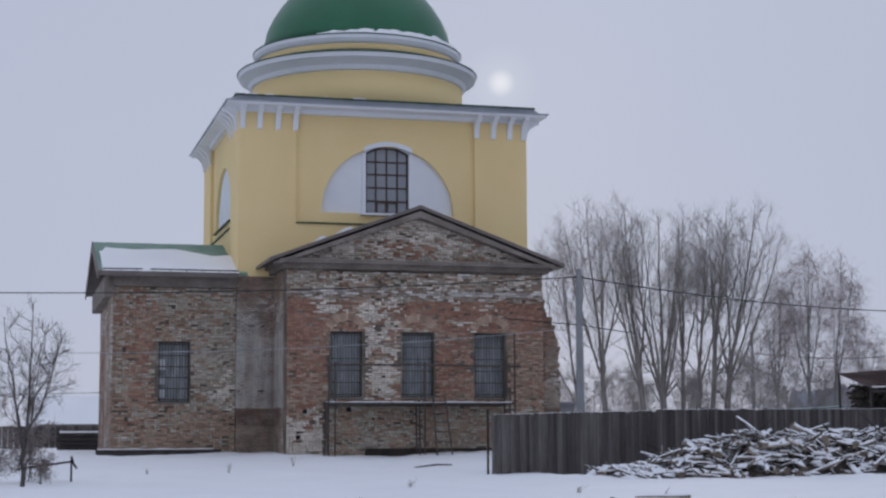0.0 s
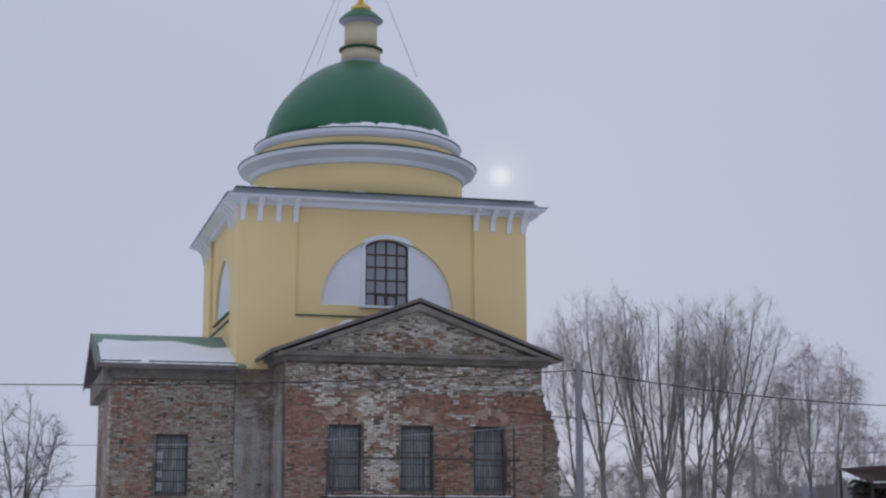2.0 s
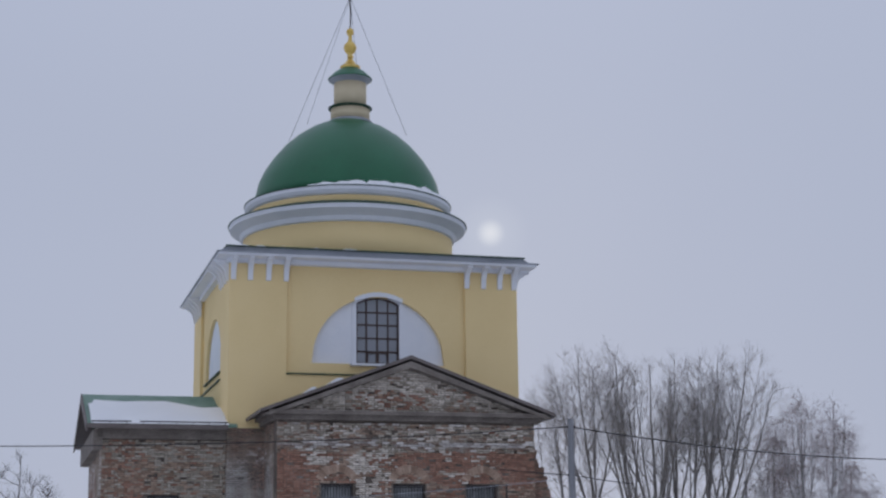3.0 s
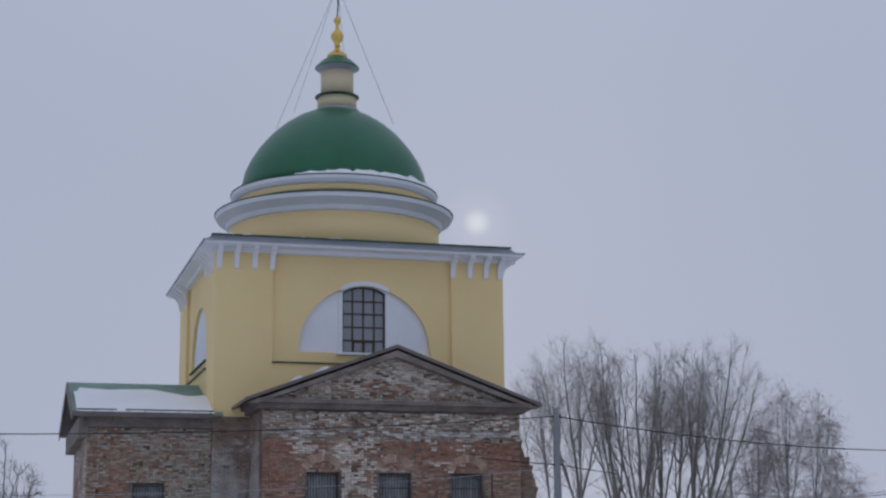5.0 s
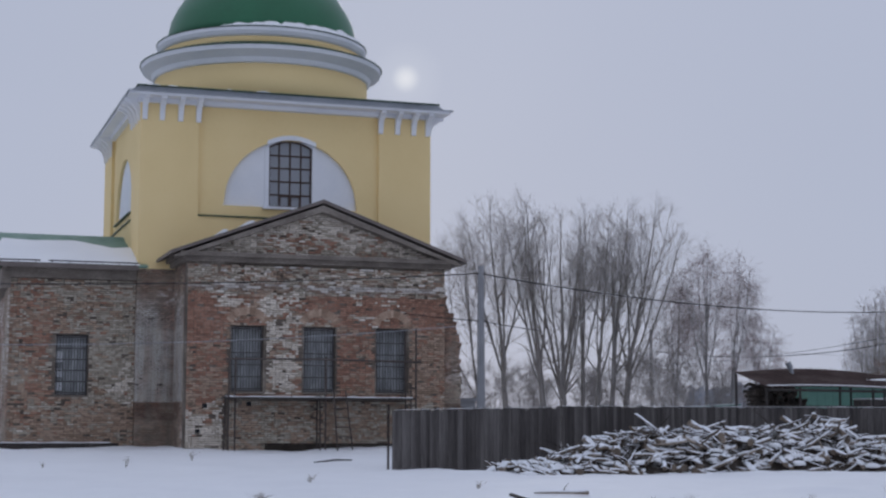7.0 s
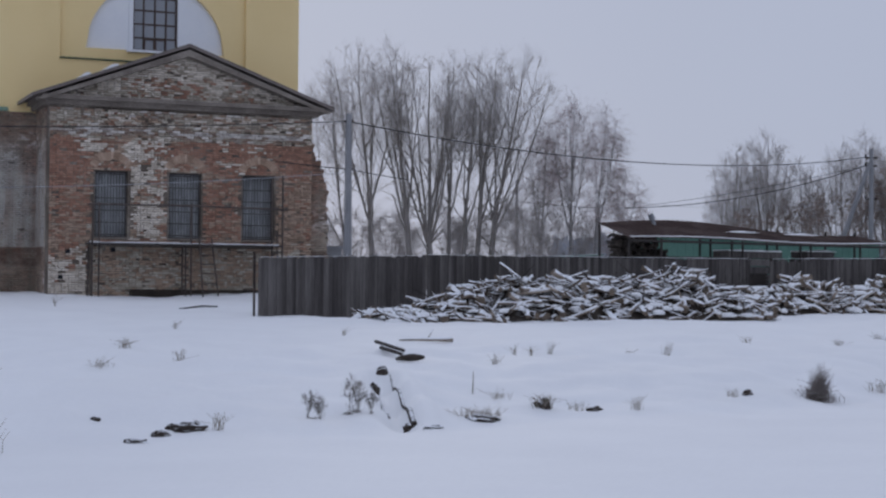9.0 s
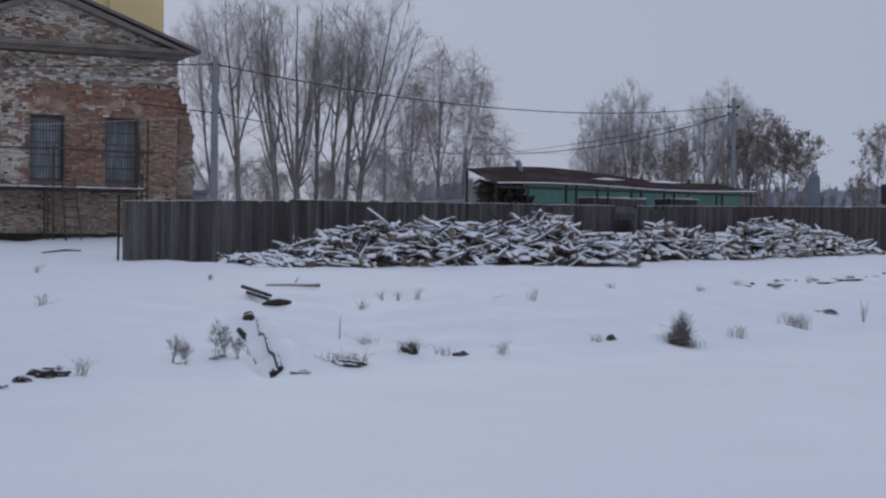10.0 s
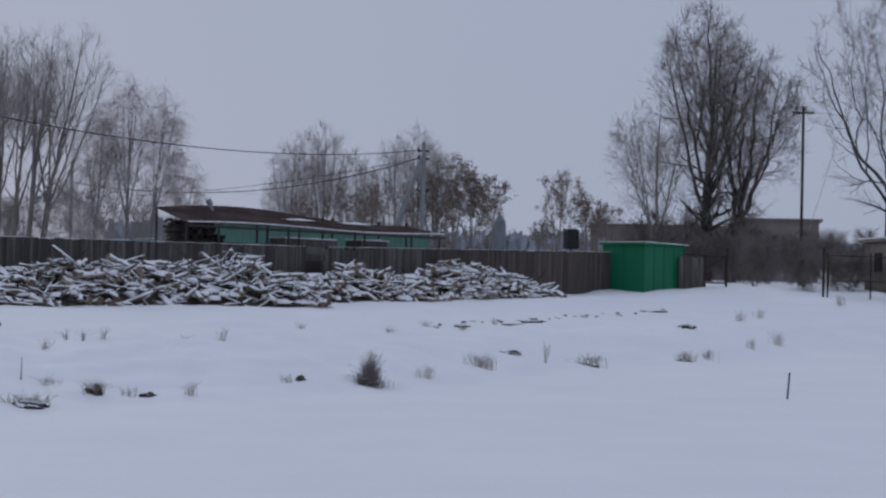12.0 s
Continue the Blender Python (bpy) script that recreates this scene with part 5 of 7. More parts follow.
mids = [tree("bare grey tree beyond the shed roof", polar(az, 115), "bark", "twig", group=G4, make=vase_tree, seed=sd, height=h, r0=0.15, fork=0.2, leaders=6, width=w * 1.12, low=0.08, branches=8, subs=6, twigs=5, twig_len=0.6, twig_r=0.006, angle=48, belly=0.55)
        for sd, az, h, w in ((51, 18.2, 9.4, 0.19), (52, 19.35, 10.3, 0.17), (53, 22.6, 10.2, 0.19))]
for az, d, src, rz, k in ((20.5, 116, 0, 140, 0.90), (21.8, 116, 2, 60, 0.93), (23.3, 116, 0, 200, 0.95), (18.9, 119, 2, 120, 0.85), (21.2, 121, 1, 240, 0.70), (17.8, 120, 2, 300, 0.7)):
    copy_thing(mids[src], polar(az, d, rz, k))
rust_tree = tree("small tree that kept its dry brown leaves", polar(27.6, 112), "bark", "twig_dark", 620, 0.085, group=G4, make=vase_tree, seed=57, height=7.2, r0=0.11, fork=0.22, leaders=4, width=0.27, low=0.10, branches=6, subs=5, twigs=3, twig_len=0.5, twig_r=0.006, angle=50, belly=0.5)
for az, d, rz, k in ((23.85, 112, 60, 1.12), (24.5, 112, 170, 0.98), (25.25, 112, 250, 0.92), (28.55, 112, 110, 0.78), (29.25, 111, 220, 0.70), (27.0, 114, 300, 0.55), (20.0, 112, 200, 0.78), (21.0, 112, 300, 0.82), (22.2, 112, 20, 0.85), (18.6, 113, 90, 0.70), (23.2, 113, 140, 0.95)):
    copy_thing(rust_tree, polar(az, d, rz, k))

# the big dark trees by the low building
tree("large dark bare tree with a dense crown", polar(32.68, 90), "bark_dark", "twig_dark", make=vase_tree, seed=61, height=15.6, r0=0.34, fork=0.36, leaders=7, width=0.215, low=0.06, lean=-0.012, branches=12, subs=8, twigs=6, wob=0.11, twig_len=0.65, twig_r=0.0062, angle=60, belly=0.42, lower=16)
tree("large dark bare tree with a crooked trunk", polar(33.55, 89.5), "bark_dark", "twig_dark", make=vase_tree, seed=64, height=12.6, r0=0.27, fork=0.27, leaders=7, width=0.27, low=0.06, lean=0.11, lower=14, branches=11, subs=8, twigs=6, wob=0.17, twig_len=0.65, twig_r=0.0062, angle=60, belly=0.5)
tree("bare grey tree behind the dark ones", polar(30.9, 100), make=vase_tree, seed=63, height=11.0, r0=0.19, fork=0.25, leaders=7, width=0.31, low=0.12, branches=9, subs=7, twigs=5, wob=0.10, twig_len=0.65, twig_r=0.006, angle=54, belly=0.5)
tree("tall bare tree with wide crooked limbs", polar(38.75, 90), "bark_dark", "twig_dark", make=vase_tree, seed=67, height=17.5, r0=0.27, fork=0.28, leaders=7, width=0.31, low=0.16, branches=9, subs=7, twigs=5, wob=0.14, twig_len=0.6, twig_r=0.0062, angle=52, belly=0.55)
# the small tree before the wing
tree("small dark bare fruit tree standing in snow", stand(-10.35, 40.7), "bark_dark", "bark_dark", make=vase_tree, seed=77, height=4.7, r0=0.065, fork=0.30, leaders=5, width=0.27, low=0.05, lean=0.01, branches=8, subs=5, twigs=3, wob=0.09, twig_len=0.24, twig_r=0.0032, angle=58, belly=0.36)


# ---- board fence ----
FA, FB = Vector((1.42, 47.98, 0)), Vector((33.62, 59.5, 0))
FENCE_TOP = ((0.0, 1.86), (0.155, 1.99), (0.165, 2.02), (0.52, 2.08), (1.0, 2.36))


def lerp_table(tab, s):
    for (a, p), (b, q) in zip(tab, tab[1:]):
        if s <= b:
            return p + (q - p) * (s - a) / (b - a)
    return tab[-1][1]


def board_mesh(w, material, seed):
    """A rough sawn board one metre high, to be stretched; its top is cut a little askew."""
    r = random.Random(seed)
    bm = bmesh.new()
    vs = box(bm, -w / 2, w / 2, -0.009, 0.009, 0, 1)
    vs[4].co.z += r.uniform(-0.012, 0.012)
    vs[5].co.z += r.uniform(-0.012, 0.012)
    bmesh.ops.bevel(bm, geom=list(bm.edges), offset=0.002, segments=1, affect="EDGES")
    return mesh_of("board", bm, material)


fence = thing("board_fence", "long weathered grey board fence standing in snow", "fence")
boards = [board_mesh(w, M["plank"], i) for i, w in enumerate((0.165, 0.175, 0.16, 0.17))]
boards_b = [board_mesh(w, M["plank_brown"], i) for i, w in enumerate((0.165, 0.175, 0.16, 0.17))]
flen = (FB - FA).length
fang = math.degrees(math.atan2(FB.y - FA.y, FB.x - FA.x))
fr = random.Random(21)
d, lap = 0.10, 0
while d < flen:
    s = d / flen
    if not 0.527 < s < 0.553:
        p = FA.lerp(FB, s)
        gz = ground_z(p.x, p.y) - 0.06
        top = lerp_table(FENCE_TOP, s) + fr.uniform(-0.055, 0.03) - (0.10 if 0.553 < s < 0.66 and fr.random() < 0.3 else 0)
        ob = new("board", fr.choice(boards_b if s > 0.70 else boards))
        ob.parent = fence
        ob.matrix_basis = pose(p.x, p.y, gz, 0, fr.uniform(-0.35, 0.35), fang + fr.uniform(-1.5, 1.5)) @ pose(0, 0.019 * lap + fr.uniform(-0.0015, 0.0015), 0) @ Matrix.Diagonal((1, 1, top - gz, 1))
    d += 0.148 + (0.05 if abs(s - 0.1605) < 0.0022 else 0)
    lap = 1 - lap
for a, b in ((0.002, 0.158), (0.163, 0.34), (0.34, 0.525), (0.555, 0.75), (0.75, 1.0)):
    for dz in (-0.35, -1.25):
        bm = bmesh.new()
        p, q = FA.lerp(FB, a), FA.lerp(FB, b)
        tube(bm, [(p.x - 0.02, p.y + 0.05, lerp_table(FENCE_TOP, a) + dz), (q.x - 0.02, q.y + 0.05, lerp_table(FENCE_TOP, b) + dz)], 0.035, 4)
        part("rail", bm, M["plank"], fence)
    bm = bmesh.new()
    n = 26
    cols = []
    for i in range(n + 1):
        s = a + (b - a) * i / n
        p = FA.lerp(FB, s)
        h = lerp_table(FENCE_TOP, s)
        t = 0.004 + 0.014 * max(0, noise.noise((i * 0.6, a * 40, 1)))
        cols.append([bm.verts.new((p.x + dx, p.y + dy, z)) for dx, dy, z in ((0.006, -0.018, h - 0.004), (0.006, -0.016, h + t), (-0.006, 0.016, h + t), (-0.006, 0.018, h - 0.004))])
    for c0, c1 in zip(cols, cols[1:]):
        for k in range(3):
            bm.faces.new((c0[k], c1[k], c1[k + 1], c0[k + 1]))
    part("snow_strip", bm, M["snow"], fence, "line of snow on the board tops")
for s, h, r in ((0.0, 2.02, 0.035), (0.160, 1.95, 0.03), (0.06, 1.95, 0.03), (0.34, 2.02, 0.03), (0.526, 2.1, 0.05), (0.555, 2.1, 0.05), (0.75, 2.2, 0.04)):
    p = FA.lerp(FB, s)
    bm = bmesh.new()
    g = ground_z(p.x, p.y)
    off = -0.06 if s == 0 else 0.0
    tube(bm, [(p.x + off - 0.04, p.y + (0.09 if s else 0), g - 0.3), (p.x + off - 0.04, p.y + (0.09 if s else 0), h)], r, 8)
    part("post", bm, M["iron"], fence, "rusty steel post")
# stacked planks that fill the gap in the fence
p = FA.lerp(FB, 0.54)
stack = thing("plank_stack", "dark stack of short planks closing a fence gap", "plank stack", pose(p.x - 0.1, p.y + 0.35, ground_z(p.x, p.y), 0, 0, fang))
for i in range(11):
    bm = bmesh.new()
    box(bm, -0.42 + fr.uniform(-0.06, 0.06), 0.42 + fr.uniform(-0.06, 0.06), -0.2, 0.2, i * 0.12, i * 0.12 + 0.075)
    part("plank", bm, M["tar"], stack)
for y in (-0.1, 0.1):
    bm = bmesh.new()
    box(bm, -0.35, 0.35, y - 0.04, y + 0.04, -0.2, 1.28)
    part("batten", bm, M["tar"], stack)

# ---- woodpiles ----
def log_mesh(seed, knots, bark="log"):
    """A bent, tapered billet one metre long, with sawn ends."""
    r = random.Random(seed)
    bm = bmesh.new()
    n, sides = 4, 8
    bend = r.uniform(-0.15, 0.15)
    rings = []
    for i in range(n + 1):
        t = i / n - 0.5
        rad = (1 - 0.3 * (t + 0.5)) * r.uniform(0.9, 1.08)
        c = Vector((t, bend * (1 - 4 * t * t), 0.03 * math.sin(t * 5 + seed)))
        rings.append([bm.verts.new(c + Vector((0, rad * 0.075 * math.cos(2 * math.pi * k / sides) * r.uniform(0.9, 1.1), rad * 0.075 * math.sin(2 * math.pi * k / sides) * r.uniform(0.9, 1.1)))) for k in range(sides)])
    for a, c in zip(rings, rings[1:]):
        for k in range(sides):
            bm.faces.new((a[k], a[(k + 1) % sides], c[(k + 1) % sides], c[k])).smooth = True
    e = [bm.faces.new(rings[0][::-1]), bm.faces.new(rings[-1])]
    for f in e:
        f.material_index = 1
    for _ in range(knots):
        t = r.uniform(-0.3, 0.3)
        a = r.uniform(0, 6.28)
        dr = Vector((r.uniform(-0.6, 0.6), math.cos(a), math.sin(a))).normalized()
        tube(bm, [Vector((t, 0, 0)), Vector((t, 0, 0)) + dr * r.uniform(0.13, 0.3)], [0.03, 0.012], 5)
    bmesh.ops.recalc_face_normals(bm, faces=bm.faces)
    me = bpy.data.meshes.new("log")
    bm.to_mesh(me)
    bm.free()
    me.materials.append(M[bark])
    me.materials.append(M["log_end" if bark == "log" else "log_dry"])
    return me


LOGS = [log_mesh(i, (0, 1, 1, 2)[i % 4]) for i in range(12)]
DRY = [log_mesh(i, 0, "log_dry") for i in range(6)]


def woodpile(label, a, b, half, heights, count, seed):
    """Billets thrown in a heap along a line; heights gives the crest along it."""
    r = random.Random(seed)
    a, b = Vector((*a, 0)), Vector((*b, 0))
    ax = (b - a)
    length = ax.length
    ax.normalize()
    nx = Vector((-ax.y, ax.x, 0))
    yaw = math.degrees(math.atan2(ax.y, ax.x))
    ob = thing("woodpile", label, "woodpile")

    def crest(s, w):
        return lerp_table(heights, s) * max(0.0, 1 - abs(w) ** 1.7)

    # an added dark sheet under the billets, painted as the shade in their gaps
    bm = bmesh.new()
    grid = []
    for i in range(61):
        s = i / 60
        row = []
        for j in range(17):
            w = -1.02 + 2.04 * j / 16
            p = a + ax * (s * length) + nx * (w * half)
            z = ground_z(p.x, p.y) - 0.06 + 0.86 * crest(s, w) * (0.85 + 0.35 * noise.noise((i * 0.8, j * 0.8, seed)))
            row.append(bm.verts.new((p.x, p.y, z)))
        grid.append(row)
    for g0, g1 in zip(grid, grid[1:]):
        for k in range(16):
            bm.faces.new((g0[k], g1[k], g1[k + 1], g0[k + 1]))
    core = part("core", bm, M["pile_core"], ob, "dark sheet painted as the shade inside the heap, with blown-in snow", smooth=True)
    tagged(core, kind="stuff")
    caps = []
    for i in range(count):
        s = r.random()
        w = -1 + 2 * r.random() ** 1.25
        if lerp_table(heights, s) < 0.25 and r.random() < 0.5:
            continue
        p = a + ax * (s * length) + nx * (w * half)
        L = r.choice((0.5, 0.6, 0.7, 0.85, 1.05, 1.5)) * r.uniform(0.85, 1.2)
        thick = r.uniform(0.55, 1.5) * (0.75 if L > 1.2 else 1.0)
        z = ground_z(p.x, p.y) + max(0.05 * thick, crest(s, w) * r.uniform(0.78, 1.12))
        log = new("log", r.choice(LOGS))
        log.parent = ob
        m = pose(p.x, p.y, z, r.uniform(0, 360), r.gauss(0, 16), yaw + r.gauss(0, 60)) @ Matrix.Diagonal((L, thick, thick, 1))
        log.matrix_basis = m
        caps.append((m, 0.075 * thick))
    # long poles and branches that stick out
    for i in range(int(count / 20)):
        s = r.uniform(0.05, 0.95)
        p = a + ax * (s * length) + nx * r.uniform(-0.5, 0.4) * half
        z = ground_z(p.x, p.y) + lerp_table(heights, s) * r.uniform(0.5, 0.85)
        dr = (ax * r.choice((-1, 1)) * r.uniform(0.5, 1) + nx * r.uniform(-0.3, 0.3) + Vector((0, 0, r.uniform(0.25, 0.9)))).normalized()
        q = Vector((p.x, p.y, z))
        bm = bmesh.new()
        ln = r.uniform(0.6, 1.35)
        tube(bm, [q - dr * 0.5, q + dr * ln * 0.5 + Vector((0, 0, 0.03)), q + dr * ln], [0.024, 0.018, 0.007], 6)
        part("branch", bm, M["log_dry"], ob, "stray branch")
    # loose sticks, too many to count
    segs = []
    for i in range(int(count * 1.1)):
        s, w = r.random(), r.uniform(-1, 0.8)
        p = a + ax * (s * length) + nx * (w * half)
        z = ground_z(p.x, p.y) + 0.03 + crest(s, w) * r.uniform(0.88, 1.10)
        an = radians(yaw + r.gauss(0, 50))
        dr = Vector((math.cos(an), math.sin(an), r.gauss(0, 0.34))).normalized()
        ln = r.uniform(0.3, 0.95)
        q = Vector((p.x, p.y, z))
        k = q + dr * ln * 0.5 + Vector((0, 0, r.uniform(-0.05, 0.05)))
        r0 = r.uniform(0.018, 0.05)
        segs += [(q - dr * ln * 0.5, q, r0, r0 * 0.9), (q, k, r0 * 0.9, r0 * 0.6)]
    st = new("stick_litter", pieces_mesh("stick_litter", segs, M["log"], 6))
    st.parent = ob
    tagged(st, "loose snowy sticks", kind="stuff")
    # a rounded ridge of snow lying along each billet
    verts, faces = [], []
    for m, rad in caps:
        a0, b0 = m @ Vector((-0.5, 0, 0)), m @ Vector((0.5, 0, 0))
        d = b0 - a0
        side_v = Vector((-d.y, d.x, 0)).normalized()
        if abs(d.z) > 0.62 * d.length or r.random() < 0.22:
            continue
        t0, t1 = r.uniform(0.0, 0.35), r.uniform(0.6, 1.0)
        base = len(verts)
        for i in range(7):
            t = t0 + (t1 - t0) * i / 6
            c = m @ Vector((t - 0.5, 0, 0))
            taper = 0.25 if i in (0, 6) else r.uniform(0.8, 1.15)
            rr = rad * (1.0 - 0.25 * t)
            for x, h in ((-0.95, 0.30), (-0.70, 0.85), (0.0, 0.95 + 0.45 * taper), (0.70, 0.85), (0.95, 0.30)):
                verts.append(c + side_v * (rr * x * (0.6 + 0.4 * min(1, taper))) + Vector((0, 0, rr * h)))
        for i in range(6):
            for k in range(4):
                o = base + i * 5 + k
                faces.append((o, o + 5, o + 6, o + 1))
    me = bpy.data.meshes.new("log_snow")
    me.from_pydata(verts, [], faces)
    me.materials.append(M["snow"])
    for q in me.polygons:
        q.use_smooth = True
    sc = new("log_snow", me)
    sc.parent = ob
    tagged(sc, "soft ridges of snow on the logs", kind="stuff")
    # snow that has settled between the billets
    verts, faces = [], []
    for i in range(int(count * 0.45)):
        s, w = r.random(), r.uniform(-0.95, 0.7)
        p = a + ax * (s * length) + nx * (w * half)
        z = ground_z(p.x, p.y) + crest(s, w) * r.uniform(0.86, 1.0)
        rx, ry, rz = r.uniform(0.14, 0.36), r.uniform(0.10, 0.22), r.uniform(0.05, 0.10)
        an = r.uniform(0, 3.14)
        base = len(verts)
        verts.append((p.x, p.y, z + rz))
        for ring, (k1, k2) in enumerate(((0.6, 0.75), (1.0, 0.1), (0.85, -0.6))):
            for k in range(7):
                t = 2 * math.pi * k / 7
                x, y = rx * k1 * math.cos(t) * r.uniform(0.85, 1.1), ry * k1 * math.sin(t) * r.uniform(0.85, 1.1)
                verts.append((p.x + x * math.cos(an) - y * math.sin(an), p.y + x * math.sin(an) + y * math.cos(an), z + rz * k2))
        for k in range(7):
            j = (k + 1) % 7
            faces.append((base, base + 1 + k, base + 1 + j))
            for ring in (0, 1):
                o = base + 1 + ring * 7
                faces.append((o + k, o + 7 + k, o + 7 + j, o + j))
    me = bpy.data.meshes.new("snow_clumps")
    me.from_pydata(verts, [], faces)
    me.materials.append(M["snow"])
    for q in me.polygons:
        q.use_smooth = True
    sn = new("snow_clumps", me)
    sn.parent = ob
    tagged(sn, "snow lying between the billets", kind="stuff")
    return ob


woodpile("long heap of rough split logs dusted with snow", (4.7, 46.6), (16.9, 49.8), 1.7, ((0, 0.1), (0.12, 0.45), (0.25, 0.95), (0.36, 1.2), (0.5, 1.15), (0.6, 1.2), (0.74, 1.25), (0.80, 1.45), (0.9, 1.0), (1.0, 0.25)), 298, 3)
woodpile("lower heap of rough split logs dusted with snow", (16.4, 51.6), (28.6, 56.3), 1.3, ((0, 0.35), (0.12, 0.65), (0.27, 1.15), (0.36, 0.85), (0.5, 0.75), (0.62, 1.15), (0.78, 1.0), (0.9, 0.7), (1.0, 0.1)), 260, 8)

# ---- lean-to shed with a rusty roof ----
SA, SB, SC = Vector((16.45, 62.9, 3.04)), Vector((30.4, 69.7, 3.06)), Vector((15.88, 66.12, 3.75))
shed = thing("lean_to_shed", "open lean-to shed with rusty corrugated roof on posts", "shed")
bm = bmesh.new()
n = 340
cols = []
for i in range(n + 1):
    t = i / n
    p = SA.lerp(SB, t)
    q = p + (SC - SA) + Vector((0, 0, 0.18 * math.sin(t * 5.0) - 0.05 * t))
    wz = 0.016 * math.sin(t * n * math.pi / 3.0) + 0.06 * math.sin(t * 7)
    cols.append([bm.verts.new(p + Vector((0, 0, wz))), bm.verts.new(p.lerp(q, 0.5) + Vector((0, 0, wz))), bm.verts.new(q + Vector((0, 0, wz)))])
for c0, c1 in zip(cols, cols[1:]):
    for k in range(2):
        bm.faces.new((c0[k], c1[k], c1[k + 1], c0[k + 1]))
bmesh.ops.solidify(bm, geom=list(bm.faces), thickness=0.03)
part("roof", bm, M["rust"], shed, "rusty corrugated roof sheets")
bm = bmesh.new()
cols = []
for i in range(121):
    t = i / 120
    p = SA.lerp(SB, t) + Vector((0.0, -0.03, 0.05 + 0.06 * math.sin(t * 7)))
    w = 0.015 + 0.02 * noise.noise((i * 0.3, 0, 3))
    cols.append([bm.verts.new(p + Vector((0, -0.02, -0.005))), bm.verts.new(p + Vector((0, -0.02, 0.0))), bm.verts.new(p + Vector((-0.03, w, 0.03)))])
for c0, c1 in zip(cols, cols[1:]):
    for k in range(2):
        bm.faces.new((c0[k], c1[k], c1[k + 1], c0[k + 1]))
part("eave_snow", bm, M["snow"], shed, "snow along the eave")
sr = random.Random(6)
for t, f, w in ((0.46, 0.5, 1.1), (0.70, 0.55, 1.2)):
    bm = bmesh.new()
    p = SA.lerp(SB, t) + (SC - SA) * f
    ax = (SB - SA).normalized()
    up = (SC - SA).normalized()
    ring = [bm.verts.new(p + ax * (w * math.cos(k * math.pi / 6) * sr.uniform(0.7, 1.1)) + up * (0.09 * math.sin(k * math.pi / 6)) + Vector((0, 0, 0.085 + 0.06 * math.sin(t * 7)))) for k in range(12)]
    c = bm.verts.new(p + Vector((0, 0, 0.15 + 0.06 * math.sin(t * 7))))
    for k in range(12):
        bm.faces.new((ring[k], ring[(k + 1) % 12], c))
    part("roof_snow", bm, M["snow"], shed, "thin patch of snow")
for t in (0.0, 0.11, 0.36, 0.40, 0.62, 0.66, 0.86, 0.985):
    for f in (0.04, 0.92):
        p = SA.lerp(SB, t) + (SC - SA) * f
        bm = bmesh.new()
        tube(bm, [(p.x, p.y, ground_z(p.x, p.y) - 0.1), (p.x, p.y, p.z - 0.02)], 0.05, 6)
        part("post", bm, M["tar"], shed, "dark post")
bm = bmesh.new()
tube(bm, [SA + Vector((0, 0, -0.10)), SB + Vector((0, 0, -0.10))], 0.05, 4)
part("beam", bm, M["tar"], shed)
bm = bmesh.new()
tube(bm, [SA + Vector((0, 0.1, -0.75)), SA.lerp(SB, 0.40) + Vector((0, 0.1, -0.7))], 0.03, 4)
part("rail", bm, M["tar"], shed)
pipe = thing("stove_pipe", "grey stove pipe with a bent cowl", "pipe")
bm = bmesh.new()
tube(bm, [(18.4, 66.5, 0.9), (18.4, 66.5, 3.80), (18.32, 66.5, 3.98)], 0.09, 8)
part("flue", bm, M["zinc"], pipe)
bm = bmesh.new()
tube(bm, [(18.36, 66.5, 3.92), (18.24, 66.5, 4.16)], 0.13, 8)
part("cowl", bm, M["zinc"], pipe)
# firewood under the shed's end
firewood = thing("firewood_stack", "tall dark stack of firewood under the shed roof", "firewood")
for i in range(15):
    for k in range(14):
        t = i / 14
        if k > 13 - 5 * max(0, t - 0.7) / 0.3:
            continue
        log = new("log", DRY[sr.randrange(6)])
        log.parent = firewood
        px, py = 16.5 + 2.4 * t, 65.6 + 1.0 * t
        log.matrix_basis = pose(px + sr.uniform(-0.04, 0.04), py + sr.uniform(-0.1, 0.1), ground_z(px, py) + 0.08 + k * 0.172, sr.uniform(0, 360), sr.gauss(0, 4), 112 + sr.gauss(0, 9)) @ Matrix.Diagonal((0.9, 1.15, 1.15, 1))

# ---- long green building behind ----
GA, GB = Vector((18.4, 76.4, 0)), Vector((32.5, 82.9, 0))
gdir = math.degrees(math.atan2(GB.y - GA.y, GB.x - GA.x))
gl = (GB - GA).length + 3.8
green = thing("green_outbuilding", "long low mint-green plank outbuilding behind the shed", "outbuilding", pose(GA.x, GA.y, ground_z(GA.x, GA.y), 0, 0, gdir))
bm = bmesh.new()
box(bm, 4.4, gl, 0, 3.5, -0.3, 2.82)
part("wall", bm, M["mint"], green)
bm = bmesh.new()
prism(bm, [(-0.3, 2.76), (-0.3, 2.82), (1.9, 2.97), (4.0, 2.82), (4.0, 2.76)], 4.2, gl + 0.3, "x")
part("roof", bm, M["roof_snowed"], green, "faded green roof under thin snow")
for i in range(9, int(gl / 0.5)):
    bm = bmesh.new()
    box(bm, i * 0.5, i * 0.5 + 0.04, -0.014, 0.0, -0.2, 2.75)
    part("cover_strip", bm, M["mint"], green)
low = thing("low_green_shed", "low green-roofed shed beside the outbuilding", "shed", pose(14.3, 73.6, ground_z(16, 73.4) - 0.10, 0, 0, 3))
bm = bmesh.new()
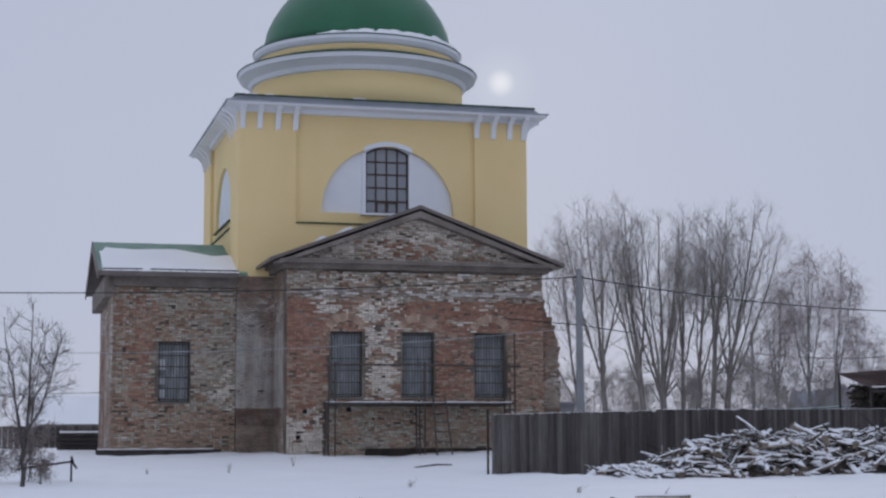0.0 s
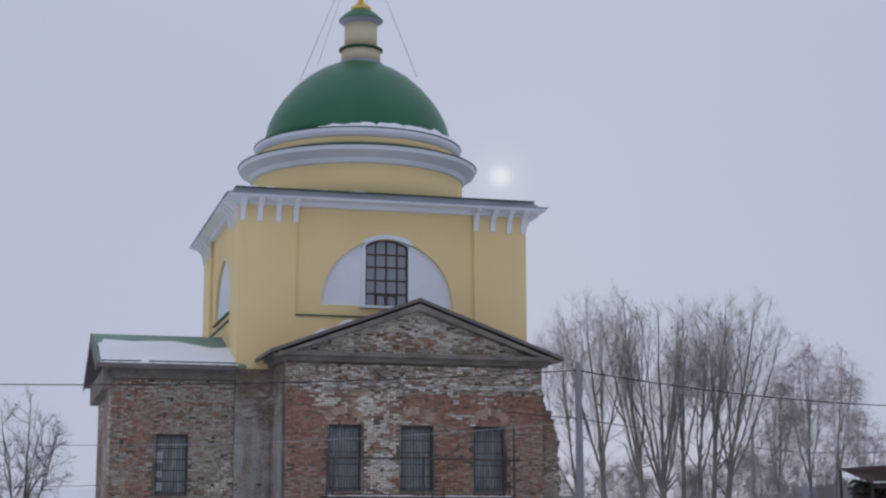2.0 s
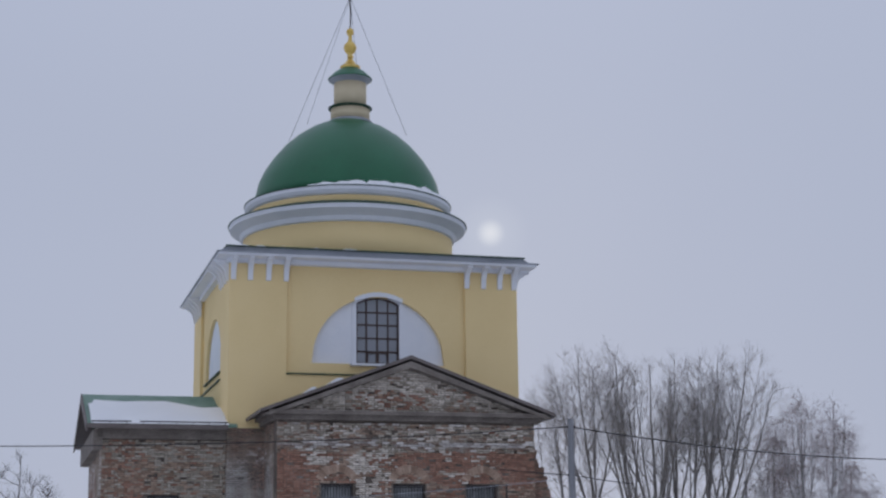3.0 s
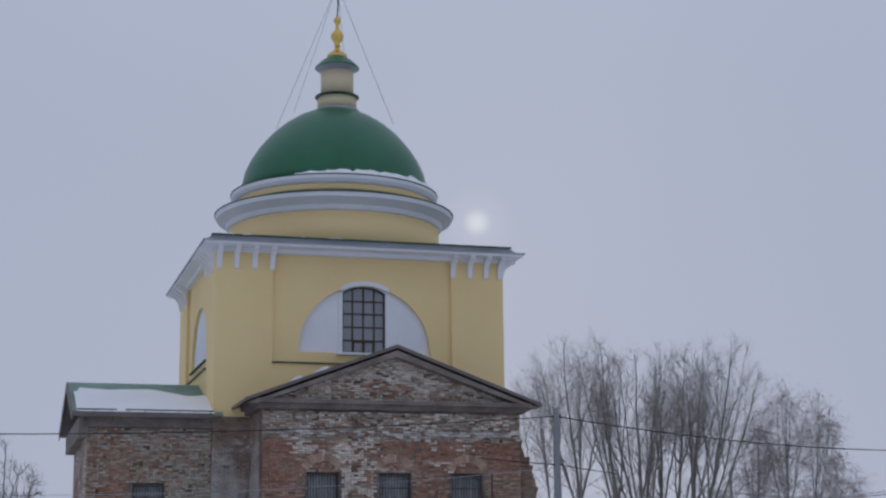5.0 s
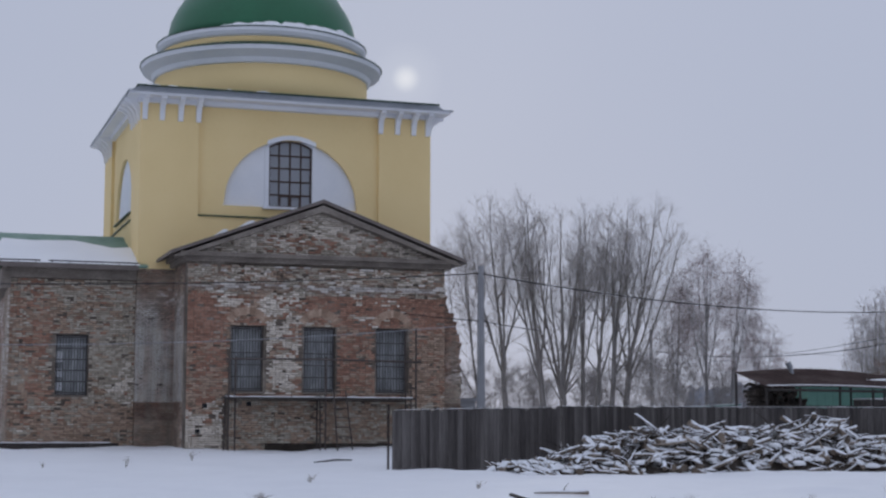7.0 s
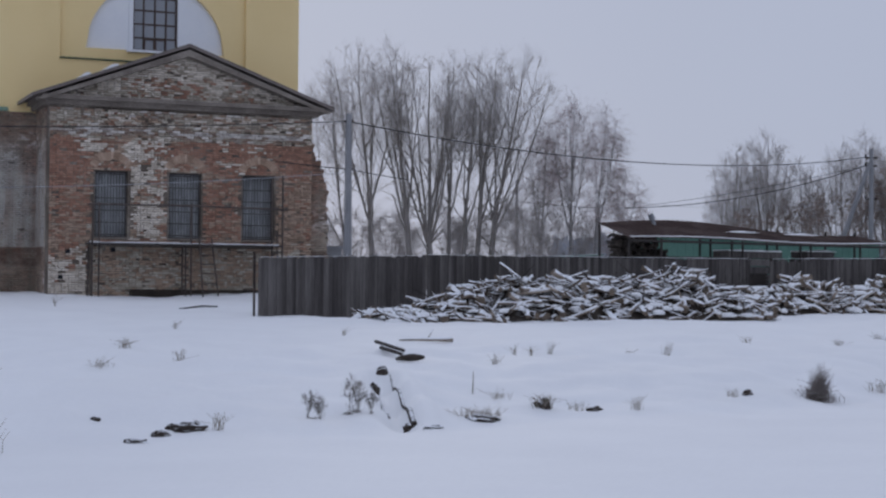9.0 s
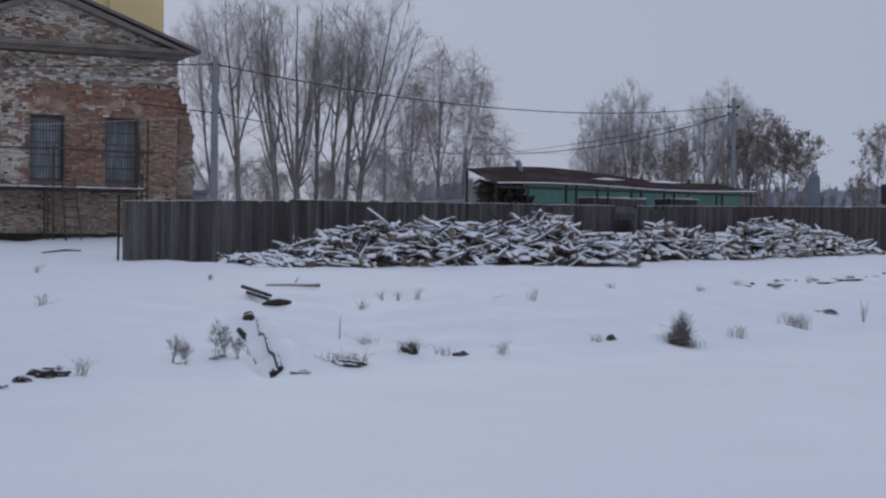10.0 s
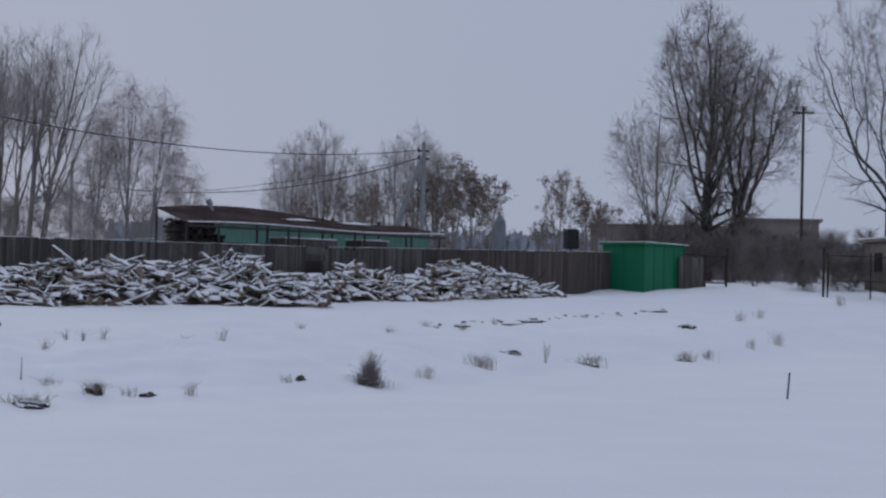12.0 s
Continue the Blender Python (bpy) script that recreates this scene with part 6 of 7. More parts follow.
box(bm, 0.1, 3.6, 0.1, 2.4, -0.3, 1.6)
part("wall", bm, M["mint"], low)
bm = bmesh.new()
prism(bm, [(-0.05, 1.60), (3.7, 1.80), (3.7, 1.86), (-0.05, 1.66)], -0.1, 2.6)
part("roof", bm, M["mint"], low)
bm = bmesh.new()
prism(bm, [(-0.03, 1.663), (3.68, 1.863), (3.68, 1.89), (-0.03, 1.69)], 0.6, 2.58)
part("roof_snow", bm, M["snow"], low)

for k, (x, y, w) in enumerate(((22.6, 66.9, 3.0), (26.4, 69.2, 1.8))):
    heap = thing("plank_heap", "snow-covered heap of boards under the shed", "boards", pose(x, y, ground_z(x, y), 0, 0, gdir))
    for i in range(6):
        bm = bmesh.new()
        box(bm, -w / 2 + sr.uniform(-0.2, 0.2), w / 2 + sr.uniform(-0.2, 0.2), -0.5, 0.5, 0.0 + i * 0.32, 0.28 + i * 0.32)
        part("board", bm, M["plank"], heap)
    bm = bmesh.new()
    strips(bm, spread(-w / 2, w / 2, 8), lambda u: 1.88, lambda u: 1.93 + 0.06 * noise.noise((u * 2, k, 0)), -0.5, 0.5)
    part("snow", bm, M["snow"], heap)

# ---- green kiosk ----
kiosk = thing("metal_kiosk", "bright green painted metal kiosk with snow on its roof", "kiosk", pose(34.05, 57.70, ground_z(34.6, 58.3) - 0.1, 0, 0, 17.4))
kb = 2.66 - ground_z(34.6, 58.3) + 0.1
bm = bmesh.new()
box(bm, 0, 2.45, 0, 2.3, 0, kb)
bmesh.ops.bevel(bm, geom=list(bm.edges), offset=0.015, segments=1, affect="EDGES")
part("body", bm, M["kiosk"], kiosk)
for x in (0.0, 0.6, 1.2, 1.8, 2.41):
    bm = bmesh.new()
    box(bm, x, x + 0.035, -0.018, 0.0, 0.02, kb - 0.02)
    part("seam", bm, M["kiosk"], kiosk)
for y in (0.0, 1.13, 2.26):
    bm = bmesh.new()
    box(bm, -0.018, 0.0, y, y + 0.035, 0.02, kb - 0.02)
    part("seam", bm, M["kiosk"], kiosk)
bm = bmesh.new()
prism(bm, [(-0.12, kb), (2.57, kb), (2.57, kb + 0.04), (-0.12, kb + 0.10)], -0.12, 2.43)
part("roof", bm, M["kiosk"], kiosk)
bm = bmesh.new()
strips(bm, spread(-0.12, 2.57, 12), lambda u: kb + 0.099 - 0.0222 * (u + 0.12), lambda u: kb + 0.13 + 0.02 * noise.noise((u * 2, 0, 0)) - 0.0222 * (u + 0.12), -0.11, 2.42)
part("roof_snow", bm, M["snow"], kiosk)

# ---- gate, posts and yard on the far side ----
gate = thing("wire_gate", "sagging dark wire mesh gate between rusty posts", "gate")
ga, gb = Vector((37.0, 58.9, 0)), Vector((38.5, 58.47, 0))
for p, h in ((Vector((37.6, 58.75, 0)), 2.35), (gb, 2.66)):
    bm = bmesh.new()
    g = ground_z(p.x, p.y)
    tube(bm, [(p.x, p.y, g - 0.2), (p.x, p.y, h)], 0.055, 8)
    part("post", bm, M["iron"], gate)
bm = bmesh.new()
g = ground_z(37.5, 58.8)
pts = [(36.7, 58.95, g + 0.15), (38.45, 58.5, g + 0.15), (38.45, 58.5, 2.3), (36.7, 58.95, 2.35)]
for p, q in zip(pts, pts[1:] + pts[:1]):
    tube(bm, [p, q], 0.022, 5)
tube(bm, [pts[0], pts[2]], 0.02, 5)
part("frame", bm, M["iron"], gate)
bm = bmesh.new()
for i in range(30):
    t = i / 29
    tube(bm, [(36.7 + 1.75 * t, 58.95 - 0.45 * t, g + 0.15), (36.7 + 1.75 * t, 58.95 - 0.45 * t, 2.33)], 0.009, 3)
for i in range(18):
    z = g + 0.2 + i * 0.085
    tube(bm, [(36.7, 58.95, z), (38.45, 58.5, z)], 0.009, 3)
part("mesh", bm, M["iron"], gate, "dark wire mesh")
for i in range(9):
    t = i / 8
    bm = bmesh.new()
    x, y = 36.05 + 1.5 * t, 58.1 + 0.62 * t
    box(bm, x - 0.1, x + 0.1, y, y + 0.025, ground_z(x, y) - 0.1, 2.22 + 0.04 * math.sin(i * 2.3))
    part("board", bm, M["plank"], gate, "grey board beside the gate")
yard = thing("post_and_rail_fence", "rusty posts with a thin rail in the snow", "fence")
for x, y, h in ((39.4, 53.0, 2.64), (39.75, 53.2, 2.45), (41.6, 52.9, 2.5), (44.0, 52.5, 2.5)):
    bm = bmesh.new()
    tube(bm, [(x, y, ground_z(x, y) - 0.2), (x, y, h)], 0.05 if h > 2.6 else 0.035, 8)
    part("post", bm, M["iron"], yard)
for z in (2.35, 1.35):
    bm = bmesh.new()
    tube(bm, [(39.75, 53.2, z), (41.6, 52.9, z), (44.0, 52.5, z)], 0.022, 5)
    part("rail", bm, M["iron"], yard)
bm = bmesh.new()
for i in range(70):
    t = i / 69
    x, y = 39.8 + 4.2 * t, 53.2 - 0.7 * t
    tube(bm, [(x, y, 0.95), (x, y, 2.1)], 0.006, 3)
for i in range(14):
    tube(bm, [(39.8, 53.2, 1.0 + i * 0.083), (44.0, 52.5, 1.0 + i * 0.083)], 0.006, 3)
part("mesh", bm, M["iron"], yard, "rusted wire mesh")
hut = thing("flat_roofed_hut", "small grey rendered hut with a flat roof", "hut", pose(44.95, 56.1, ground_z(44, 56), 0, 0, -20))
bm = bmesh.new()
box(bm, 0, 4, 0, 3, -0.3, 2.2)
part("wall", bm, M["plaster_grey"], hut)
bm = bmesh.new()
box(bm, -0.2, 4.2, -0.2, 3.2, 2.2, 2.32)
part("roof", bm, M["roof_dark"], hut)
bm = bmesh.new()
box(bm, -0.2, 4.2, -0.2, 3.2, 2.325, 2.38)
part("roof_snow", bm, M["snow"], hut)
bm = bmesh.new()
box(bm, -0.05, 0.0, 0.6, 1.5, 0.9, 1.7)
part("window", bm, M["void"], hut)
pil = thing("masonry_pillar", "low grey masonry pillar with snow", "pillar", pose(41.3, 51.0, ground_z(41.3, 51.0), 0, 0, -38))
bm = bmesh.new()
box(bm, 0, 0.9, 0, 0.6, -0.3, 1.35)
bmesh.ops.bevel(bm, geom=list(bm.edges), offset=0.03, segments=1, affect="EDGES")
part("shaft", bm, M["far_brick"], pil)
bm = bmesh.new()
prism(bm, [(-0.08, 1.35), (0.98, 1.35), (0.45, 1.75)], -0.05, 0.65)
part("cap", bm, M["roof_dark"], pil)

# ---- low brick building far off ----
LA, LB, LC = Vector((58.3, 106.5, 0)), Vector((68.2, 101.2, 0)), Vector((72.6, 98.3, 0))
for a, b, h, nw, lab in ((LA, LB, 5.35, 6, "long low grey brick building with dark windows"), (LB, LC, 5.95, 2, "taller grey brick block with a flat roof")):
    an = math.degrees(math.atan2(b.y - a.y, b.x - a.x))
    ln = (b - a).length
    g = ground_z(a.x, a.y)
    bld = thing("brick_building", lab, "building", pose(a.x, a.y, g, 0, 0, an))
    bm = bmesh.new()
    ww = [(ln * (i + 0.5) / nw - 0.45, ln * (i + 0.5) / nw + 0.45, h - g - 2.2, h - g - 0.9) for i in range(nw)]
    wall_grid(bm, 0, ln, -1, h - g, 0, 0.4, ww)
    box(bm, 0, 0.4, 0.4, 7, -1, h - g)
    box(bm, ln - 0.4, ln, 0.4, 7, -1, h - g)
    box(bm, 0.4, ln - 0.4, 6.6, 7, -1, h - g)
    part("wall", bm, M["far_brick"], bld)
    for q in ww:
        w = new("window")
        w.parent = bld
        bm = bmesh.new()
        box(bm, q[0], q[1], 0.2, 0.24, q[2], q[3])
        part("pane", bm, M["pane_dusty"], w)
        bm = bmesh.new()
        box(bm, (q[0] + q[1]) / 2 - 0.04, (q[0] + q[1]) / 2 + 0.04, 0.14, 0.2, q[2], q[3])
        part("mullion", bm, M["white"], w)
    bm = bmesh.new()
    box(bm, -0.25, ln + 0.25, -0.3, 7.2, h - g, h - g + 0.14)
    part("roof", bm, M["roof_dark"], bld)
    bm = bmesh.new()
    box(bm, -0.2, ln + 0.2, -0.25, 7.1, h - g + 0.142, h - g + 0.22)
    part("roof_snow", bm, M["snow"], bld)

# ---- poles and wires ----
def pole_thing(label, x, y, top, r0, r1, mat, arm=None):
    ob = thing("utility_pole", label, "utility pole")
    g = ground_z(x, y)
    bm = bmesh.new()
    tube(bm, [(x, y, g - 0.3), (x, y, top)], [r0, r1], 8)
    part("shaft", bm, M[mat], ob)
    return ob


pa = pole_thing("grey concrete utility pole with wires", 4.84, 57.6, 7.12, 0.16, 0.11, "concrete")
for z in (6.85, 5.15):
    bm = bmesh.new()
    tube(bm, [(4.70, 57.6, z), (4.98, 57.6, z)], 0.045, 6)
    part("bracket", bm, M["iron"], pa)
pb = pole_thing("grey concrete utility pole with a slanting strut", 36.8, 87.6, 9.0, 0.17, 0.12, "concrete")
bm = bmesh.new()
tube(bm, [(34.4, 88.6, ground_z(34.4, 88.6) - 0.2), (36.7, 87.6, 8.2)], [0.16, 0.12], 8)
part("strut", bm, M["concrete"], pb)
for z in (8.5, 8.05, 6.2):
    bm = bmesh.new()
    tube(bm, [(36.45, 87.7, z), (37.1, 87.5, z)], 0.05, 6)
    part("crossarm", bm, M["iron"], pb)
    bm = bmesh.new()
    tube(bm, [(36.5, 87.7, z), (36.5, 87.7, z + 0.18)], 0.05, 6)
    part("insulator", bm, M["void"], pb)
pc = pole_thing("dark wooden utility pole with crossarms", 49.8, 68.9, 10.25, 0.085, 0.065, "tar")
for z in (9.95,):
    bm = bmesh.new()
    tube(bm, [(49.35, 69.2, z), (50.25, 68.6, z)], 0.05, 5)
    part("crossarm", bm, M["tar"], pc)
for k in range(4):
    bm = bmesh.new()
    x = 49.4 + 0.27 * k
    tube(bm, [(x, 69.17 - 0.18 * k, 9.97), (x, 69.17 - 0.18 * k, 10.15)], 0.035, 5)
    part("insulator", bm, M["zinc"], pc)
pole_thing("thin distant utility pole", 17.4, 92.0, 7.2, 0.10, 0.08, "concrete")


def wire(label, a, b, sag, r=0.014, mat="cable"):
    a, b = Vector(a), Vector(b)
    bm = bmesh.new()
    pts = [a.lerp(b, i / 24) - Vector((0, 0, 4 * sag * (i / 24) * (1 - i / 24))) for i in range(25)]
    tube(bm, pts, r, 5)
    return solo("wire", bm, M[mat], label, "wire", "overhead wires", smooth=True)


wire("thick dark overhead cable", (4.78, 57.6, 6.85), (36.6, 87.6, 8.55), 0.95, 0.022)
wire("thick dark overhead cable", (4.78, 57.6, 6.85), (-22.0, 50.5, 5.95), 0.35, 0.018)
wire("short dark service cable", (4.9, 57.6, 5.15), (2.2, 60.6, 5.65), 0.02, 0.016)
wire("short dark service cable", (4.9, 57.6, 5.15), (7.2, 60.0, 5.0), 0.02, 0.016)
wire("thin grey overhead wire", (4.8, 57.6, 5.05), (-22.0, 50.5, 4.2), 0.55, 0.011, "cable_grey")
wire("thin grey overhead wire", (36.6, 87.6, 8.1), (17.4, 92.0, 6.0), 1.2, 0.021)
wire("thin grey overhead wire", (36.6, 87.6, 8.1), (10.0, 97.0, 5.2), 1.0, 0.012, "cable")
wire("thin grey overhead wire", (36.6, 87.6, 6.2), (17.4, 92.0, 7.0), 0.9, 0.010, "cable_grey")
wire("thin stay wire running down from the pole", (52.2, 68.2, 11.0), (48.9, 67.0, 4.0), 0.1, 0.012, "cable_grey")
wire("thin grey overhead wire", (-30.0, 70.0, 3.4), (-12.0, 66.5, 3.2), 0.15, 0.012, "cable")

# ---- monument, tank and pedestal ----
ob = thing("obelisk", "slate-grey stone obelisk behind the fence", "obelisk", pose(36.6, 76.7, ground_z(36.6, 76.7), 0, 0, 20))
bm = bmesh.new()
vs = box(bm, -0.30, 0.30, -0.30, 0.30, 0.3, 2.95)
for v in vs[4:]:
    v.co.x *= 0.68
    v.co.y *= 0.68
part("shaft", bm, M["slate"], ob)
bm = bmesh.new()
vs = box(bm, -0.204, 0.204, -0.204, 0.204, 2.95, 3.22)
for v in vs[4:]:
    v.co.x *= 0.3
    v.co.y *= 0.3
part("tip", bm, M["slate"], ob)
bm = bmesh.new()
box(bm, -0.5, 0.5, -0.5, 0.5, -0.2, 0.3)
part("base", bm, M["slate"], ob)
ob = thing("water_tank", "small black tank on a post behind the fence", "tank", pose(35.2, 66.2, ground_z(35.2, 66.2)))
bm = bmesh.new()
box(bm, -0.29, 0.29, -0.25, 0.25, 1.55, 2.45)
bmesh.ops.bevel(bm, geom=list(bm.edges), offset=0.03, segments=2, affect="EDGES")
part("body", bm, M["black"], ob)
bm = bmesh.new()
tube(bm, [(0, 0, -0.2), (0, 0, 1.56)], 0.06, 6)
part("post", bm, M["tar"], ob)
ob = thing("stone_pedestal", "pale grey-green masonry pedestal with a moulded cap", "pedestal", pose(4.62, 64.6, ground_z(4.62, 64.6), 0, 0, 15))
bm = bmesh.new()
box(bm, -0.45, 0.45, -0.4, 0.4, -0.2, 1.75)
part("shaft", bm, M["concrete"], ob)
bm = bmesh.new()
box(bm, -0.58, 0.58, -0.5, 0.5, 1.75, 1.86)
part("cap", bm, M["concrete"], ob)

# ---- yard far left ----
ob = thing("village_house", "low wooden house under a snowy gable roof", "house", pose(-25.6, 104.0, ground_z(-27, 104) - 0.3, 0, 0, 8))
bm = bmesh.new()
box(bm, 0, 8, 0, 7, 0, 1.9)
part("wall", bm, M["far_brick"], ob)
bm = bmesh.new()
prism(bm, [(-0.5, 1.7), (3.5, 3.6), (7.5, 1.7)], -0.5, 8.5, "x")
part("roof", bm, M["snow"], ob, "thick snow on the roof")
fb = thing("far_board_fence", "dark board fence far behind the tree", "fence")
for i in range(60):
    x, y = -31 + i * 0.29, 82.0 + i * 0.05
    bm = bmesh.new()
    box(bm, x, x + 0.27, y, y + 0.03, ground_z(x, y) - 0.2, 2.02 + 0.03 * math.sin(i * 2.1))
    part("board", bm, M["plank"], fb)
ws = thing("timber_stack", "snow-topped stack of dark timber", "timber stack", pose(-15.9, 74.0, ground_z(-15.9, 74.0), 0, 0, 5))
for i in range(4):
    for k in range(4):
        bm = bmesh.new()
        tube(bm, [(-1.3 + sr.uniform(-0.15, 0.1), k * 0.24, 0.1 + i * 0.2), (1.4 + sr.uniform(-0.1, 0.15), k * 0.24, 0.1 + i * 0.2)], 0.105, 7)
        part("beam", bm, M["tar"], ws)
bm = bmesh.new()
strips(bm, spread(-1.25, 1.35, 10), lambda u: 0.78, lambda u: 0.86 + 0.05 * noise.noise((u * 2, 0, 6)), -0.1, 0.85)
part("snow", bm, M["snow"], ws)
bent = thing("bent_pipe_rail", "bent rusty pipe sticking out of the snow", "pipe")
bm = bmesh.new()
tube(bm, [(-11.1, 43.2, 0.42), (-10.2, 43.4, 0.54), (-9.75, 43.4, 0.60)], 0.03, 6)
part("rail", bm, M["iron"], bent)
bm = bmesh.new()
tube(bm, [(-9.75, 43.4, 0.05), (-9.75, 43.4, 0.74), (-9.7, 43.4, 0.55), (-9.6, 43.35, 0.42)], 0.03, 6)
part("post", bm, M["iron"], bent)


# ---- dry plants, clods and stray timber on the bank ----
def tuft(label, x, y, h, w, count, seed, mat="straw", name="grass_tuft", group="dry grass tufts", cone=False):
    """A bunch of dry stems."""
    r = random.Random(seed)
    segs = []
    for _ in range(count):
        p = Vector((r.gauss(0, w * 0.24), r.gauss(0, w * 0.16), -0.05))
        d = Vector((r.gauss(0.03, 0.13) + p.x * 0.35, r.gauss(0, 0.12), 1)).normalized()
        L = h * r.uniform(0.5, 1.1)
        if cone:
            p = Vector((r.gauss(0, w * 0.4), r.gauss(0, w * 0.3), -0.05))
            d = Vector((0.12 - p.x * 0.5 + r.gauss(0, 0.14), -p.y * 0.5 + r.gauss(0, 0.14), 1)).normalized()
            L = h * max(0.25, 1 - 1.1 * abs(p.x) / w) * r.uniform(0.5, 1.05)
        q = p + d * L * 0.6
        e = q + (d + Vector((r.gauss(0, 0.32), r.gauss(0, 0.3), -0.12))).normalized() * L * 0.4
        segs += [(p, q, 0.0045, 0.0035), (q, e, 0.0035, 0.002)]
        if r.random() < 0.5:
            f = q + Vector((r.gauss(0, 0.12), r.gauss(0, 0.1), r.uniform(0.02, 0.15)))
            segs.append((q, f, 0.003, 0.002))
    ob = new(name, pieces_mesh(name, segs, M[mat], 3))
    ob.matrix_basis = pose(x, y, ground_z(x, y))
    return tagged(ob, label, "dry grass", group)


def clod(x, y, w, h, seed, label="dark clod of bank earth showing through snow"):
    r = random.Random(seed)
    bm = bmesh.new()
    bmesh.ops.create_icosphere(bm, subdivisions=3, radius=1)
    for v in bm.verts:
        k = 1 + 0.45 * noise.noise(v.co * 1.6 + Vector((seed, 0, 0))) + 0.25 * noise.noise(v.co * 4.5 + Vector((0, seed, 0)))
        v.co = Vector((v.co.x * w * 0.5 * k, v.co.y * w * 0.35 * k, v.co.z * h * 0.6 * k))
    return solo("earth_clod", bm, M["clod"], label, "earth", "clods on the bank", at=pose(x, y, ground_z(x, y) + h * 0.02, 0, 0, r.uniform(-40, 40)))


TUFTS = [(-0.49, 28.75, .26, .22), (-1.75, 27.3, .2, .3), (-1.5, 30.3, .24, .15), (-0.78, 39.3, .25, .1), (4.49, 25.2, .16, .3), (5.62, 24.6, .2, .3),
         (6.52, 24.46, .25, .2), (5.14, 29.2, .25, .16), (5.88, 31.2, .28, .1), (6.23, 31.4, .24, .1), (6.59, 31.3, .32, .08), (8.26, 31.7, .24, .18),
         (8.99, 31.5, .42, .16), (8.65, 26.2, .2, .25), (11.82, 27.84, .3, .4), (14.35, 30.6, .3, .4), (14.2, 35.6, .2, .2), (16.2, 38.2, .2, .2),
         (17.4, 38.5, .25, .3), (0.14, 21.2, .3, .2), (16.45, 32.0, .55, .06), (18.66, 39.3, .3, .2), (28.3, 40.2, .5, .4), (26.2, 38.5, .4, .3),
         (30.6, 45.6, .4, .35), (22.75, 35.3, .35, .45), (-3.35, 25.4, .28, .3), (-1.5, 30.2, .22, .2), (40.6, 55.4, .7, .3), (38.0, 50.0, .5, .5), (3.0, 36.5, .2, .1),
         (-6.34, 49.0, .35, .05), (-8.7, 48.65, .22, .05), (-4.8, 53.1, .4, .06), (33.0, 48.0, .4, .3), (12.0, 35.5, .2, .2)]
for i, (x, y, h, w) in enumerate(TUFTS):
    tuft("tuft of dry grass poking out of snow", x, y, h, w, 9 + int(w * 45), 200 + i)
for i, (x, y, h, w, c) in enumerate(((5.0, 24.2, .24, .3, 60), (3.8, 22.9, .2, .6, 90), (17.68, 32.2, .34, .7, 80), (21.65, 34.6, .3, .5, 70), (14.1, 30.4, .35, .5, 60), (-2.7, 18.9, .5, .6, 90))):
    tuft("low frosted weed clump on the bank", x, y, h, w, c, 400 + i, "straw", "weed_clump", "weed clumps on the bank")
for i, (x, y, h) in enumerate(((1.95, 22.4, 0.58), (1.38, 22.1, 0.40), (2.05, 22.5, 0.44), (2.22, 22.4, 0.34), (1.52, 22.15, 0.28))):
    tree("frosted dry weed with fine branching stems", stand(x, y, 0.06), "frost_weed", "frost_weed", group="frosted weeds", name="weed", make=vase_tree, seed=600 + i, height=h, r0=0.006, fork=0.12, leaders=4, width=0.30, low=0.02, branches=4, subs=3, twigs=3, wob=0.14, twig_len=0.06, twig_r=0.0017, angle=55, belly=0.6)
for i, (dx, h, c) in enumerate(((0, 0.72, 330),)):
    tuft("dense dark brown shrub at the foot of the bank", 10.42, 27.1, h, 0.34, c, 500, "twig_dark", "small_shrub", "shrubs", True)
for i, (x, y, w, h) in enumerate(((0.66, 29.7, .25, .08), (5.0, 24.2, .24, .2), (3.85, 22.85, .5, .12), (5.89, 24.6, .22, .1), (9.0, 26.6, .2, .12), (-1.43, 21.8, .14, .07), (-0.25, 21.25, .5, .16), (-0.57, 20.9, .26, .1), (-0.86, 20.3, .3, .08), (16.19, 33.2, .5, .12), (17.6, 32.2, .5, .13), (21.6, 34.6, .4, .12), (25.3, 40.4, .6, .14), (2.88, 27.2, .22, .20), (2.64, 26.1, .17, .20), (2.72, 22.0, .18, .14), (2.95, 21.4, .3, .05), (16.6, 38.8, .4, .06), (17.6, 39.0, .5, .06), (19.6, 40.1, .6, .06), (20.6, 40.9, .7, .06), (24.5, 45.3, .9, .06), (29.9, 49.8, 1.0, .06), (10.4, 27.1, .35, .2))):
    clod(x, y, w, h, 30 + i)
# a broken line of earth along the lip of the bank
lr = random.Random(44)
for i in range(26):
    t = (i + lr.random()) / 26
    clod(16.4 + 14.5 * t + lr.gauss(0, 0.12), 38.6 + 12.0 * t + lr.gauss(0, 0.12), lr.uniform(0.08, 0.30), lr.uniform(0.04, 0.07), 700 + i)


def lying(label, pts, r, mat="log", name="fallen_branch", cat="branch"):
    bm = bmesh.new()
    tube(bm, [(x, y, ground_z(x, y) + dz) for x, y, dz in pts], r, 7)
    return solo(name, bm, M[mat], label, cat, smooth=True)


